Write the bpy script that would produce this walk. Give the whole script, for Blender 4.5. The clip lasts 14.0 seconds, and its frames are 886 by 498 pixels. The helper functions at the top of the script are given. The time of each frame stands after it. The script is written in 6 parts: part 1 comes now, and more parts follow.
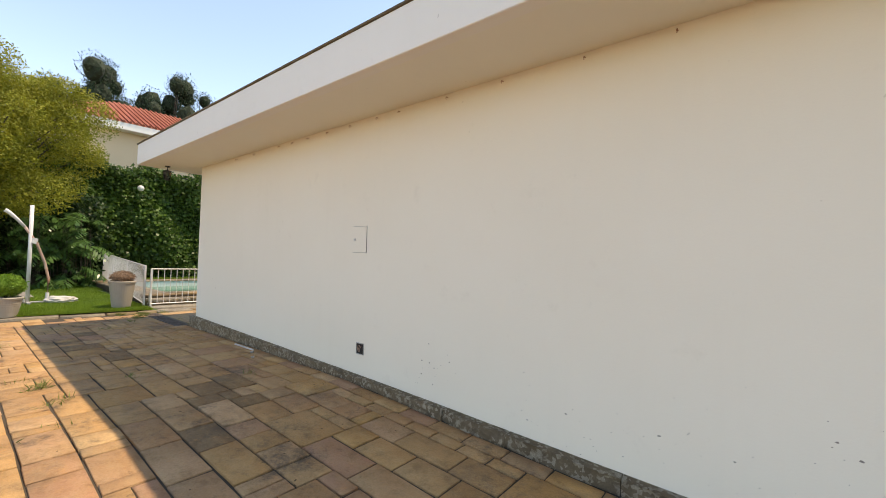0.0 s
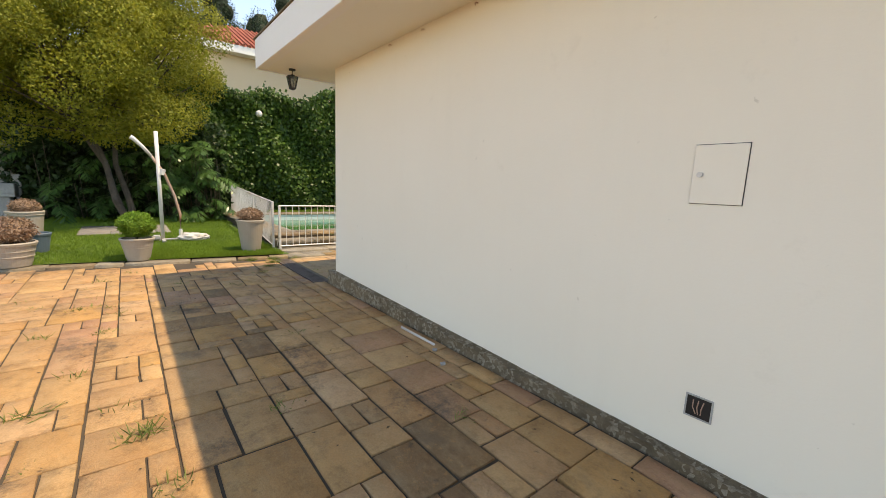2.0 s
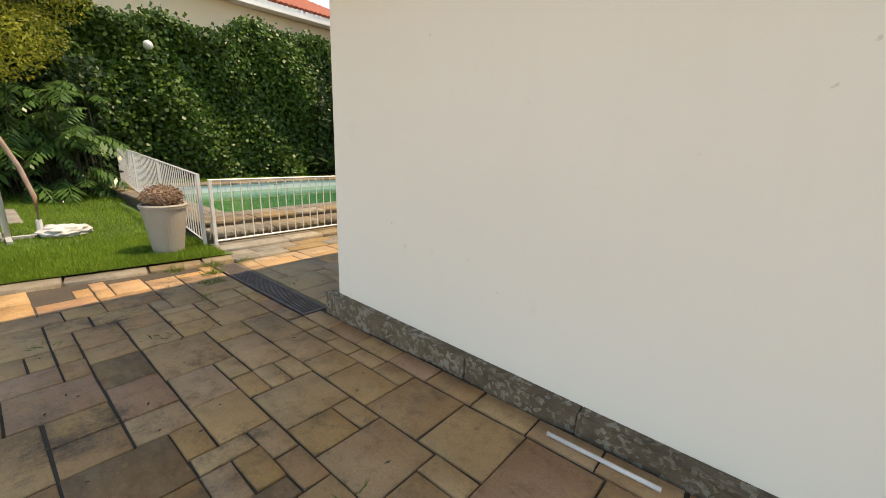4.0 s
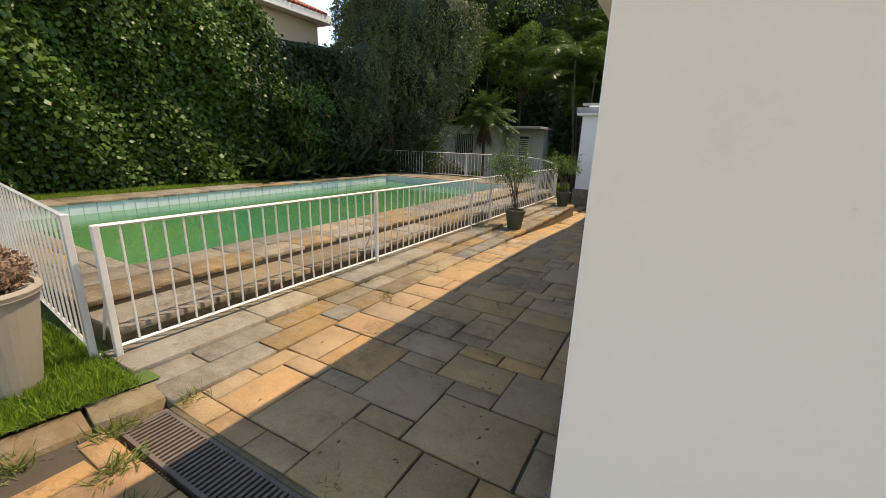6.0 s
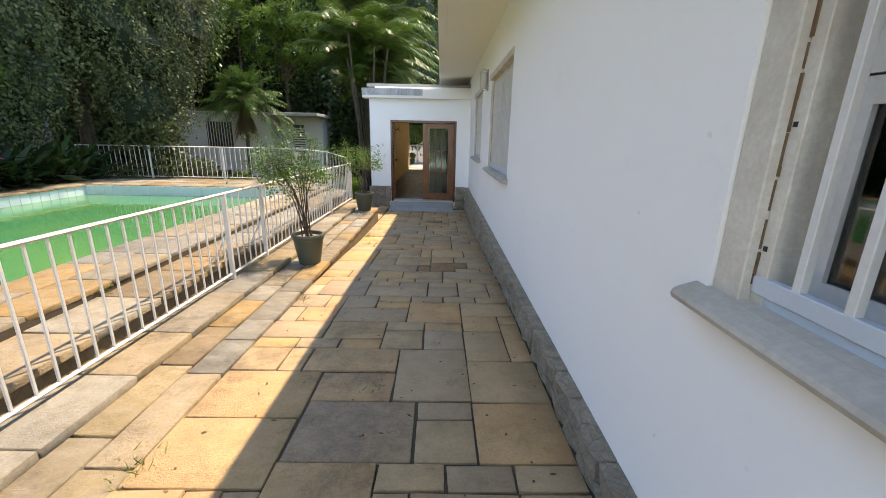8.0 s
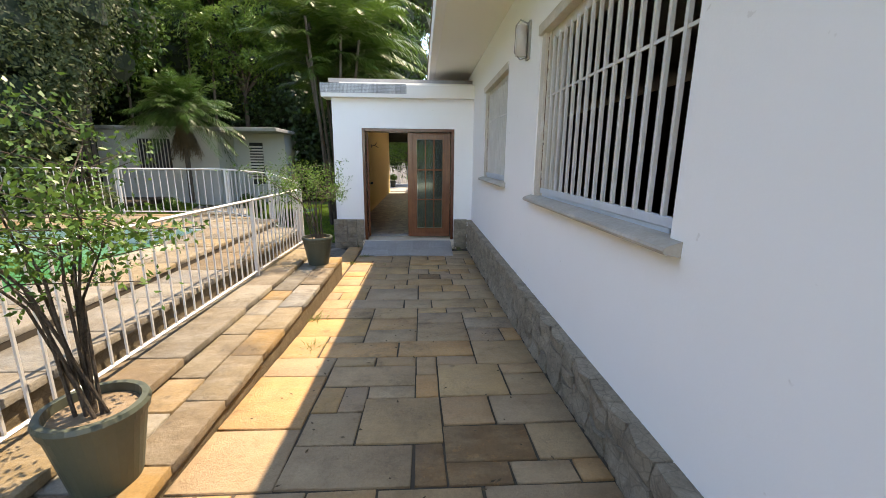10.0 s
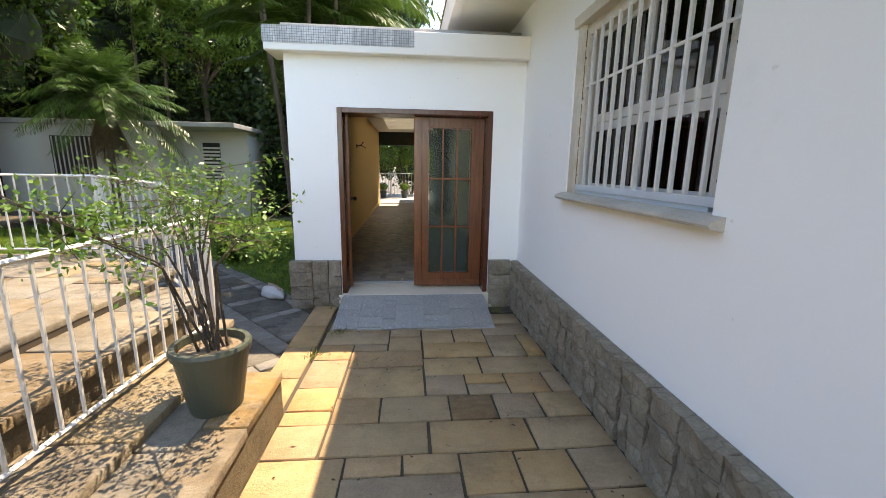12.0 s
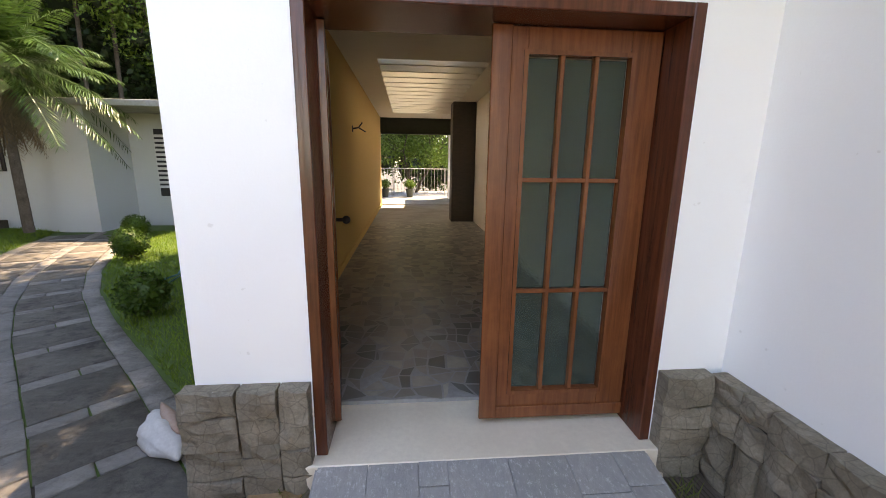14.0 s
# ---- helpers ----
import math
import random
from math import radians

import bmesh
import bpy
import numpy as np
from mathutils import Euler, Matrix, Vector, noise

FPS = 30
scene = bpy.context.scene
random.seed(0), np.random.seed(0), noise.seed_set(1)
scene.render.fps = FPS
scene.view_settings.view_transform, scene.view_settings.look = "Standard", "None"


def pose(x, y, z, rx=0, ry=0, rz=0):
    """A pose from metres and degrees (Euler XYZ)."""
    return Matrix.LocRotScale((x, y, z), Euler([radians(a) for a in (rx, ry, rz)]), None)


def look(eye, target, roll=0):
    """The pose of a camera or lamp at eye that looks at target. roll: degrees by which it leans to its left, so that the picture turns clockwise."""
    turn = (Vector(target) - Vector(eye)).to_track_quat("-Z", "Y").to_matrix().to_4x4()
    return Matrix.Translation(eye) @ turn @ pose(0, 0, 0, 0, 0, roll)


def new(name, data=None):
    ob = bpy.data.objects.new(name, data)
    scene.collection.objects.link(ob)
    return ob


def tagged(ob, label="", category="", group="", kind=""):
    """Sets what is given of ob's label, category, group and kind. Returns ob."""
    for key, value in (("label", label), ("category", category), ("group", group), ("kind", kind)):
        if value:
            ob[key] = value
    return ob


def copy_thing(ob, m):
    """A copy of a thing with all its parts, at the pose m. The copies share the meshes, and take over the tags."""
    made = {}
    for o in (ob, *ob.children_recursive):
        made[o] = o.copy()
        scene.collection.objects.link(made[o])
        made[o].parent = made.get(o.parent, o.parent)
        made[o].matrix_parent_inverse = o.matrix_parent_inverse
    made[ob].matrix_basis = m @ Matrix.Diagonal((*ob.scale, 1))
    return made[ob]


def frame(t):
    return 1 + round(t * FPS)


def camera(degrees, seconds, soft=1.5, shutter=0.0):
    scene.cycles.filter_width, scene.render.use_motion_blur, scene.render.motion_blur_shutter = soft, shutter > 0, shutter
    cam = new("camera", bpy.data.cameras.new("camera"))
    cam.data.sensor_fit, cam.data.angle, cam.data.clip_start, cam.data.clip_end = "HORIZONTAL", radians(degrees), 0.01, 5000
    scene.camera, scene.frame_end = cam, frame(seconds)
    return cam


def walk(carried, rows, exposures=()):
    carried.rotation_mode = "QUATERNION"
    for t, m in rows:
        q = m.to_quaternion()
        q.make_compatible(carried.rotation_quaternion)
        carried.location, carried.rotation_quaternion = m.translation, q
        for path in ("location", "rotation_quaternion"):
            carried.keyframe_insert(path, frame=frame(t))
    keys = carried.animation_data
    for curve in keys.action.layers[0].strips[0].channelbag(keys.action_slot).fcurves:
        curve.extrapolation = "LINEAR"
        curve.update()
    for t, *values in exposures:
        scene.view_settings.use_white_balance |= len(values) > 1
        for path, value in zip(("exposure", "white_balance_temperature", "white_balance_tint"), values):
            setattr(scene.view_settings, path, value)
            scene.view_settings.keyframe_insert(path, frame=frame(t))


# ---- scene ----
cam = camera(96.0, 14.0, 0.85)
PATH = [
    (0, (0.154, 0.3, 1.376), (-1.103, 1.855, 1.423), 1.7),
    (0.5, (-0.505, 0.445, 1.369), (-1.755, 1.99, 1.142), 1.5),
    (0.8, (-0.935, 0.537, 1.392), (-2.227, 2.032, 1.134), 1.7),
    (1, (-1.223, 0.576, 1.402), (-2.617, 1.986, 1.14), 2.0),
    (1.5, (-1.918, 0.761, 1.408), (-3.461, 2.002, 1.13), 2.2),
    (2, (-2.678, 0.905, 1.454), (-4.223, 2.135, 1.14), 2.3),
    (2.5, (-3.315, 1.055, 1.454), (-4.888, 2.169, 0.922), 2.2),
    (3, (-3.943, 1.045, 1.416), (-5.53, 2.165, 0.94), 2.5),
    (3.3, (-4.322, 1.147, 1.415), (-5.832, 2.362, 0.921), 1.7),
    (3.5, (-4.578, 1.193, 1.423), (-5.995, 2.518, 0.936), 1.9),
    (5.8, (-7.665, 2.107, 1.503), (-8.69, 3.744, 0.982), 1.7),
    (6, (-7.893, 2.277, 1.493), (-8.85, 3.955, 0.973), 1.8),
    (6.5, (-8.338, 2.75, 1.465), (-9.033, 4.551, 0.941), 1.5),
    (7, (-8.599, 3.346, 1.435), (-8.961, 5.242, 0.912), 1.3),
    (7.2, (-8.653, 3.607, 1.425), (-9.007, 5.504, 0.897), 1.1),
    (7.5, (-8.726, 3.997, 1.43), (-9.032, 5.902, 0.902), 1.0),
    (8, (-8.816, 4.67, 1.442), (-8.797, 6.596, 0.906), 1.1),
    (8.5, (-8.88, 5.447, 1.466), (-8.816, 7.368, 0.913), 1.0),
    (10.8, (-9.219, 9.059, 1.238), (-9.043, 11.014, 0.85), 0.9),
    (11, (-9.274, 9.393, 1.25), (-9.079, 11.344, 0.856), 1.2),
    (11.5, (-9.307, 10.181, 1.262), (-9.125, 12.133, 0.866), 1.0),
    (12, (-9.352, 10.916, 1.233), (-9.185, 12.869, 0.837), 0.9),
    (12.5, (-9.459, 11.658, 1.227), (-9.467, 13.616, 0.821), 1.2),
    (13, (-9.532, 12.35, 1.23), (-9.554, 14.305, 0.809), 0.8),
    (13.5, (-9.672, 13.111, 1.259), (-9.645, 15.056, 0.796), 1.1),
    (14, (-9.685, 13.769, 1.188), (-9.51, 15.717, 0.768), 0.8),
]
walk(cam, [(t, look(eye, target, roll)) for t, eye, target, roll in PATH],
     [(0.0, 1.58, 9500, 14), (2.0, 1.70, 9900, 13.5), (3.5, 1.78, 10200, 13.5), (6.0, 1.64, 9600, 14), (6.5, 2.2, 8900, 15), (7.0, 2.46, 8900, 14), (7.5, 2.55, 8900, 14), (8.0, 2.5, 8900, 14), (8.5, 2.24, 9300, 15),
      (11.0, 2.84, 8900, 15), (12.0, 2.86, 9300, 15), (12.5, 3.04, 9300, 16), (13.4, 3.16, 9900, 19), (14.0, 3.32, 10500, 21)])

# ---- world, sun, exposure ----
SUN_WAY = Vector((0.255, 0.387, 1.0)).normalized()
SUN_EL = math.asin(SUN_WAY.z)
world = bpy.data.worlds.new("world")
scene.world = world
world.use_nodes = True
wn = world.node_tree
sky = wn.nodes.new("ShaderNodeTexSky")
sky.sky_type, sky.sun_disc = "NISHITA", False
sky.sun_elevation, sky.sun_rotation = SUN_EL, math.atan2(SUN_WAY.x, SUN_WAY.y)
sky.air_density, sky.dust_density, sky.ozone_density = 0.85, 0.0, 3.5
wn.links.new(sky.outputs[0], wn.nodes["Background"].inputs[0])
wn.nodes["Background"].inputs[1].default_value = 0.15
sun = new("sun", bpy.data.lights.new("sun", "SUN"))
sun.data.energy, sun.data.angle, sun.data.color = 1.85, radians(0.5), (1.0, 0.97, 0.90)
sun.matrix_world = look((SUN_WAY * 40)[:], (0, 0, 0))


# ---- materials ----
def material(name, build, rough=0.8, metal=0.0, spec=0.5):
    m = bpy.data.materials.new(name)
    m.use_nodes = True
    nt = m.node_tree
    b = nt.nodes["Principled BSDF"]
    b.inputs["Roughness"].default_value = rough
    b.inputs["Metallic"].default_value = metal
    b.inputs["Specular IOR Level"].default_value = spec
    if build:
        build(nt, b)
    return m


def node(nt, kind, **values):
    n = nt.nodes.new(kind)
    for k, v in values.items():
        n.inputs[k].default_value = v
    return n


def coords(nt, scale=(1, 1, 1)):
    tc = nt.nodes.new("ShaderNodeTexCoord")
    mp = nt.nodes.new("ShaderNodeMapping")
    mp.inputs["Scale"].default_value = scale
    nt.links.new(tc.outputs["Object"], mp.inputs[0])
    return mp.outputs[0]


def world_coords(nt, scale=(1, 1, 1)):
    g = nt.nodes.new("ShaderNodeNewGeometry")
    mp = nt.nodes.new("ShaderNodeMapping")
    mp.inputs["Scale"].default_value = scale
    nt.links.new(g.outputs["Position"], mp.inputs[0])
    return mp.outputs[0]


def noise_of(nt, at, scale, detail=6, rough=0.6, lo=0.35, hi=0.65):
    """A noise between 0 and 1, stretched between lo and hi."""
    n = node(nt, "ShaderNodeTexNoise", Scale=scale, Detail=detail, Roughness=rough)
    nt.links.new(at, n.inputs["Vector"])
    r = nt.nodes.new("ShaderNodeMapRange")
    r.inputs["From Min"].default_value, r.inputs["From Max"].default_value = lo, hi
    nt.links.new(n.outputs["Fac"], r.inputs[0])
    return r.outputs[0]


def mix(nt, fac, a, b):
    n = nt.nodes.new("ShaderNodeMix")
    n.data_type = "RGBA"
    for value, socket in ((fac, n.inputs[0]), (a, n.inputs[6]), (b, n.inputs[7])):
        if isinstance(value, (int, float)):
            socket.default_value = value
        elif isinstance(value, tuple):
            socket.default_value = (*value, 1)
        else:
            nt.links.new(value, socket)
    return n.outputs[2]


def scaled(nt, value, k):
    n = nt.nodes.new("ShaderNodeMath")
    n.operation = "MULTIPLY"
    nt.links.new(value, n.inputs[0])
    n.inputs[1].default_value = k
    return n.outputs[0]


def bump(nt, b, height, strength=0.3, distance=0.01):
    n = node(nt, "ShaderNodeBump", Strength=strength, Distance=distance)
    nt.links.new(height, n.inputs["Height"])
    nt.links.new(n.outputs[0], b.inputs["Normal"])


def ramp(nt, fac, stops):
    n = nt.nodes.new("ShaderNodeValToRGB")
    e = n.color_ramp.elements
    while len(e) < len(stops):
        e.new(0.5)
    for el, (p, c) in zip(e, stops):
        el.position, el.color = p, (*c, 1)
    nt.links.new(fac, n.inputs[0])
    return n.outputs[0]


def plain(name, colour, dark=None, scale=8, rough=0.7, metal=0.0, strength=0.15, spec=0.5):
    """A painted or simple surface: two close tones at two scales and a fine relief."""
    dark = dark or tuple(c * 0.8 for c in colour)

    def build(nt, b):
        at = world_coords(nt)
        big = noise_of(nt, at, scale * 0.25, 4)
        fine = noise_of(nt, at, scale * 5, 8)
        c = mix(nt, scaled(nt, big, 0.6), colour, dark)
        c = mix(nt, scaled(nt, fine, 0.35), c, dark)
        nt.links.new(c, b.inputs["Base Color"])
        bump(nt, b, fine, strength, 0.004)
    return material(name, build, rough, metal, spec)


def plaster(name, colour, dirt, grime=0.5):
    """Old painted render: faint patches, hairline scuffs, sparse stains and dirt specks."""
    def build(nt, b):
        at = world_coords(nt)
        patches = noise_of(nt, at, 0.6, 5, 0.55)
        fine = noise_of(nt, at, 55, 6, 0.7)
        stains = noise_of(nt, at, 2.2, 10, 0.75, 0.6, 0.8)
        specks = noise_of(nt, at, 14, 3, 0.5, 0.73, 0.76)
        streak = noise_of(nt, world_coords(nt, (3.0, 3.0, 0.25)), 1.6, 6, 0.6, 0.55, 0.85)
        c = mix(nt, scaled(nt, patches, 0.5), colour, tuple(v * k for v, k in zip(colour, (0.95, 0.94, 0.92))))
        c = mix(nt, scaled(nt, stains, 0.16 * grime), c, dirt)
        c = mix(nt, scaled(nt, streak, 0.03 * grime), c, dirt)
        c = mix(nt, scaled(nt, specks, 0.28 * grime), c, dirt)
        nt.links.new(c, b.inputs["Base Color"])
        bump(nt, b, fine, 0.12, 0.003)
    return material(name, build, 0.85, 0, 0.3)


def slab_material(name, stops, wear=0.5, earth=(0.34, 0.17, 0.06), pale=(0.52, 0.36, 0.19)):
    """Sandstone slabs: a tone for each slab, clouds and veins in it, dark stains and grit."""
    def build(nt, b):
        at = world_coords(nt)
        info = nt.nodes.new("ShaderNodeObjectInfo")
        base = ramp(nt, info.outputs["Random"], stops)
        shift = nt.nodes.new("ShaderNodeVectorMath")
        shift.operation = "MULTIPLY_ADD"
        nt.links.new(info.outputs["Random"], shift.inputs[0])
        shift.inputs[1].default_value = (61.0, 37.0, 23.0)
        nt.links.new(at, shift.inputs[2])
        own = shift.outputs[0]
        stretch = nt.nodes.new("ShaderNodeMapping")
        stretch.inputs["Scale"].default_value = (2, 5, 2)
        nt.links.new(own, stretch.inputs[0])
        cloud = noise_of(nt, own, 3.5, 8, 0.62)
        vein = noise_of(nt, stretch.outputs[0], 2.2, 6, 0.7, 0.45, 0.7)
        tone = noise_of(nt, own, 0.9, 2, 0.5, 0.3, 0.7)
        mould = noise_of(nt, at, 0.9, 12, 0.8, 0.54, 0.64)
        grit = noise_of(nt, at, 70, 8, 0.75)
        stain = noise_of(nt, at, 1.3, 10, 0.72, 0.54, 0.72)
        spots = noise_of(nt, at, 9, 5, 0.6, 0.66, 0.72)
        c = mix(nt, scaled(nt, tone, 0.5), base, tuple(v * 0.8 for v in earth))
        c = mix(nt, scaled(nt, cloud, 0.45), c, earth)
        c = mix(nt, scaled(nt, vein, 0.35), c, pale)
        c = mix(nt, scaled(nt, stain, min(1.0, 0.75 * wear)), c, (0.11, 0.085, 0.065))
        c = mix(nt, scaled(nt, mould, min(0.95, 0.8 * wear)), c, (0.06, 0.05, 0.042))
        c = mix(nt, scaled(nt, spots, min(0.8, 0.5 * wear)), c, (0.07, 0.055, 0.04))
        c = mix(nt, scaled(nt, grit, 0.3), c, tuple(v * 0.45 for v in earth))
        blotch = noise_of(nt, at, 6.5, 9, 0.75, 0.5, 0.66)
        c = mix(nt, scaled(nt, blotch, min(0.9, 0.42 * wear)), c, tuple(v * 0.4 for v in earth))
        nt.links.new(c, b.inputs["Base Color"])
        flake = noise_of(nt, own, 16, 5, 0.8, 0.57, 0.63)
        c = mix(nt, scaled(nt, flake, 0.3), c, tuple(min(1.0, v * 1.5) for v in earth))
        nt.links.new(c, b.inputs["Base Color"])
        bump(nt, b, mix(nt, 0.35, cloud, grit), 0.7, 0.018)
    return material(name, build, 0.72, 0, 0.35)


def rubble_material(name, a, c2, mortar=(0.3, 0.28, 0.25)):
    """Grey rough-hewn plinth stone."""
    def build(nt, b):
        at = world_coords(nt)
        info = nt.nodes.new("ShaderNodeObjectInfo")
        base = mix(nt, info.outputs["Random"], a, c2)
        cloud = noise_of(nt, at, 6, 9, 0.7)
        pale = noise_of(nt, at, 19, 9, 0.85, 0.64, 0.68)
        grit = noise_of(nt, at, 60, 8, 0.8)
        cracks = node(nt, "ShaderNodeTexVoronoi", Scale=13.0)
        cracks.feature = "DISTANCE_TO_EDGE"
        nt.links.new(at, cracks.inputs["Vector"])
        edge = nt.nodes.new("ShaderNodeMapRange")
        edge.inputs["From Min"].default_value, edge.inputs["From Max"].default_value = 0.05, 0.0
        nt.links.new(cracks.outputs["Distance"], edge.inputs[0])
        c = mix(nt, scaled(nt, cloud, 0.75), base, tuple(v * 0.45 for v in a))
        c = mix(nt, scaled(nt, pale, 0.8), c, mortar)
        c = mix(nt, scaled(nt, grit, 0.6), c, tuple(v * 0.4 for v in a))
        c = mix(nt, scaled(nt, edge.outputs[0], 0.45), c, tuple(v * 0.3 for v in a))
        nt.links.new(c, b.inputs["Base Color"])
        bump(nt, b, mix(nt, 0.4, cloud, grit), 0.8, 0.02)
    return material(name, build, 0.9, 0, 0.25)


def leaf_material(name, a, b2, through_leaf=0.25, rough=0.45):
    """Leaves: a tone for each leaf, gloss, and some light let through."""
    def build(nt, b):
        g = nt.nodes.new("ShaderNodeNewGeometry")
        c = mix(nt, g.outputs["Random Per Island"], a, b2)
        big = noise_of(nt, world_coords(nt), 0.8, 3)
        c = mix(nt, scaled(nt, big, 0.5), c, tuple(v * 0.55 for v in a))
        nt.links.new(c, b.inputs["Base Color"])
        t = nt.nodes.new("ShaderNodeBsdfTranslucent")
        nt.links.new(c, t.inputs[0])
        m = nt.nodes.new("ShaderNodeMixShader")
        m.inputs[0].default_value = through_leaf
        nt.links.new(b.outputs[0], m.inputs[1])
        nt.links.new(t.outputs[0], m.inputs[2])
        nt.links.new(m.outputs[0], nt.nodes["Material Output"].inputs[0])
    return material(name, build, rough, 0, 0.22)


def wood_material(name, a, b2, rough=0.35, along=(14, 14, 0.8)):
    def build(nt, b):
        grain = noise_of(nt, coords(nt, along), 3, 8, 0.65)
        worn = noise_of(nt, world_coords(nt), 2.5, 6, 0.7, 0.5, 0.75)
        c = mix(nt, grain, a, b2)
        c = mix(nt, scaled(nt, worn, 0.35), c, tuple(min(1, v * 1.7) for v in a))
        nt.links.new(c, b.inputs["Base Color"])
        bump(nt, b, grain, 0.15, 0.003)
    return material(name, build, rough, 0, 0.5)


CREAM = plaster("cream_render", (0.80, 0.74, 0.64), (0.30, 0.24, 0.17), 1.0)
WHITE = plaster("white_render", (0.88, 0.88, 0.865), (0.42, 0.38, 0.32), 0.8)
SOFFIT = plaster("soffit_paint", (0.80, 0.77, 0.68), (0.35, 0.3, 0.22), 0.6)
FASCIA = plaster("fascia_paint", (0.80, 0.77, 0.72), (0.25, 0.21, 0.17), 1.2)
OCHRE = plaster("ochre_paint", (0.62, 0.42, 0.17), (0.25, 0.16, 0.08), 0.7)
# Dull grey paint, so the rooms read as dim through the windows.
ROOM = plaster("dark_room_paint", (0.35, 0.32, 0.28), (0.2, 0.18, 0.15), 0.5)
SLAB = slab_material("sandstone", [(0.0, (0.65, 0.37, 0.153)), (0.2, (0.67, 0.43, 0.212)), (0.4, (0.56, 0.32, 0.153)),
                                   (0.55, (0.65, 0.41, 0.224)), (0.72, (0.47, 0.245, 0.165)), (0.86, (0.62, 0.34, 0.118)), (1.0, (0.50, 0.33, 0.201))], 1.05)
WALK_SLAB = slab_material("walkway_sandstone", [(0.0, (0.66, 0.37, 0.13)), (0.2, (0.52, 0.36, 0.20)), (0.38, (0.42, 0.32, 0.22)), (0.55, (0.62, 0.40, 0.18)),
                                                (0.7, (0.39, 0.31, 0.23)), (0.85, (0.64, 0.34, 0.13)), (1.0, (0.50, 0.37, 0.23))], 0.65, (0.32, 0.20, 0.105), (0.54, 0.39, 0.23))
STEP_STONE = slab_material("step_stone", [(0.0, (0.304, 0.263, 0.198)), (0.16, (0.384, 0.268, 0.127)), (0.3, (0.202, 0.202, 0.192)), (0.45, (0.435, 0.390, 0.314)),
                                          (0.6, (0.405, 0.228, 0.066)), (0.75, (0.232, 0.162, 0.101)), (0.88, (0.354, 0.339, 0.293)), (1.0, (0.182, 0.187, 0.177))], 0.95, (0.172, 0.122, 0.066), (0.435, 0.384, 0.304))
GREY_SLAB = slab_material("grey_path_stone", [(0.0, (0.28, 0.255, 0.22)), (0.5, (0.34, 0.31, 0.27)), (1.0, (0.23, 0.21, 0.185))], 0.8, (0.18, 0.16, 0.14), (0.44, 0.41, 0.37))
DARK_SLAB = slab_material("blackened_sandstone", [(0.0, (0.14, 0.10, 0.06)), (1.0, (0.20, 0.13, 0.075))], 1.2)


def slate_nodes(nt, b):
    at = world_coords(nt, (6, 3.0, 3.0))
    info = nt.nodes.new("ShaderNodeObjectInfo")
    streak = noise_of(nt, at, 5, 9, 0.75)
    scratch = noise_of(nt, world_coords(nt, (5, 3, 3)), 9, 8, 0.85, 0.54, 0.61)
    wide = noise_of(nt, world_coords(nt), 1.7, 6, 0.7, 0.4, 0.65)
    c = mix(nt, info.outputs["Random"], (0.27, 0.263, 0.252), (0.36, 0.35, 0.335))
    c = mix(nt, scaled(nt, streak, 0.6), c, (0.20, 0.197, 0.193))
    c = mix(nt, scaled(nt, wide, 0.3), c, (0.40, 0.37, 0.32))
    c = mix(nt, scaled(nt, scratch, 0.55), c, (0.60, 0.59, 0.56))
    nt.links.new(c, b.inputs["Base Color"])
    bump(nt, b, streak, 0.6, 0.006)


RAMP_TILE = material("ramp_slate", slate_nodes, 0.6, 0, 0.4)
BARE_WOOD = plain("bare_wood", (0.22, 0.13, 0.075), (0.10, 0.06, 0.035), 30, 0.9)
MORTAR = plain("dark_joint", (0.075, 0.055, 0.035), (0.04, 0.03, 0.02), 10, 0.95)
PLINTH = rubble_material("plinth_stone", (0.43, 0.36, 0.27), (0.54, 0.455, 0.35), (0.78, 0.72, 0.62))


def pebble_nodes(nt, b):
    at = world_coords(nt)
    cells = node(nt, "ShaderNodeTexVoronoi", Scale=38.0)
    nt.links.new(at, cells.inputs["Vector"])
    pick = nt.nodes.new("ShaderNodeSeparateColor")
    nt.links.new(cells.outputs["Color"], pick.inputs[0])
    cloud = noise_of(nt, at, 5, 8, 0.7)
    grit = noise_of(nt, at, 110, 6, 0.8)
    where = noise_of(nt, at, 9, 6, 0.7, 0.4, 0.56)
    c = mix(nt, scaled(nt, cloud, 0.8), (0.34, 0.255, 0.17), (0.15, 0.11, 0.07))
    pale = nt.nodes.new("ShaderNodeMath")
    pale.operation = "GREATER_THAN"
    pale.inputs[1].default_value = 0.6
    nt.links.new(pick.outputs[0], pale.inputs[0])
    both = nt.nodes.new("ShaderNodeMath")
    both.operation = "MULTIPLY"
    nt.links.new(pale.outputs[0], both.inputs[0])
    nt.links.new(where, both.inputs[1])
    c = mix(nt, scaled(nt, both.outputs[0], 0.8), c, (0.58, 0.50, 0.39))
    c = mix(nt, scaled(nt, grit, 0.45), c, (0.10, 0.075, 0.05))
    nt.links.new(c, b.inputs["Base Color"])
    bump(nt, b, mix(nt, 0.5, cells.outputs["Distance"], grit), 1.0, 0.015)


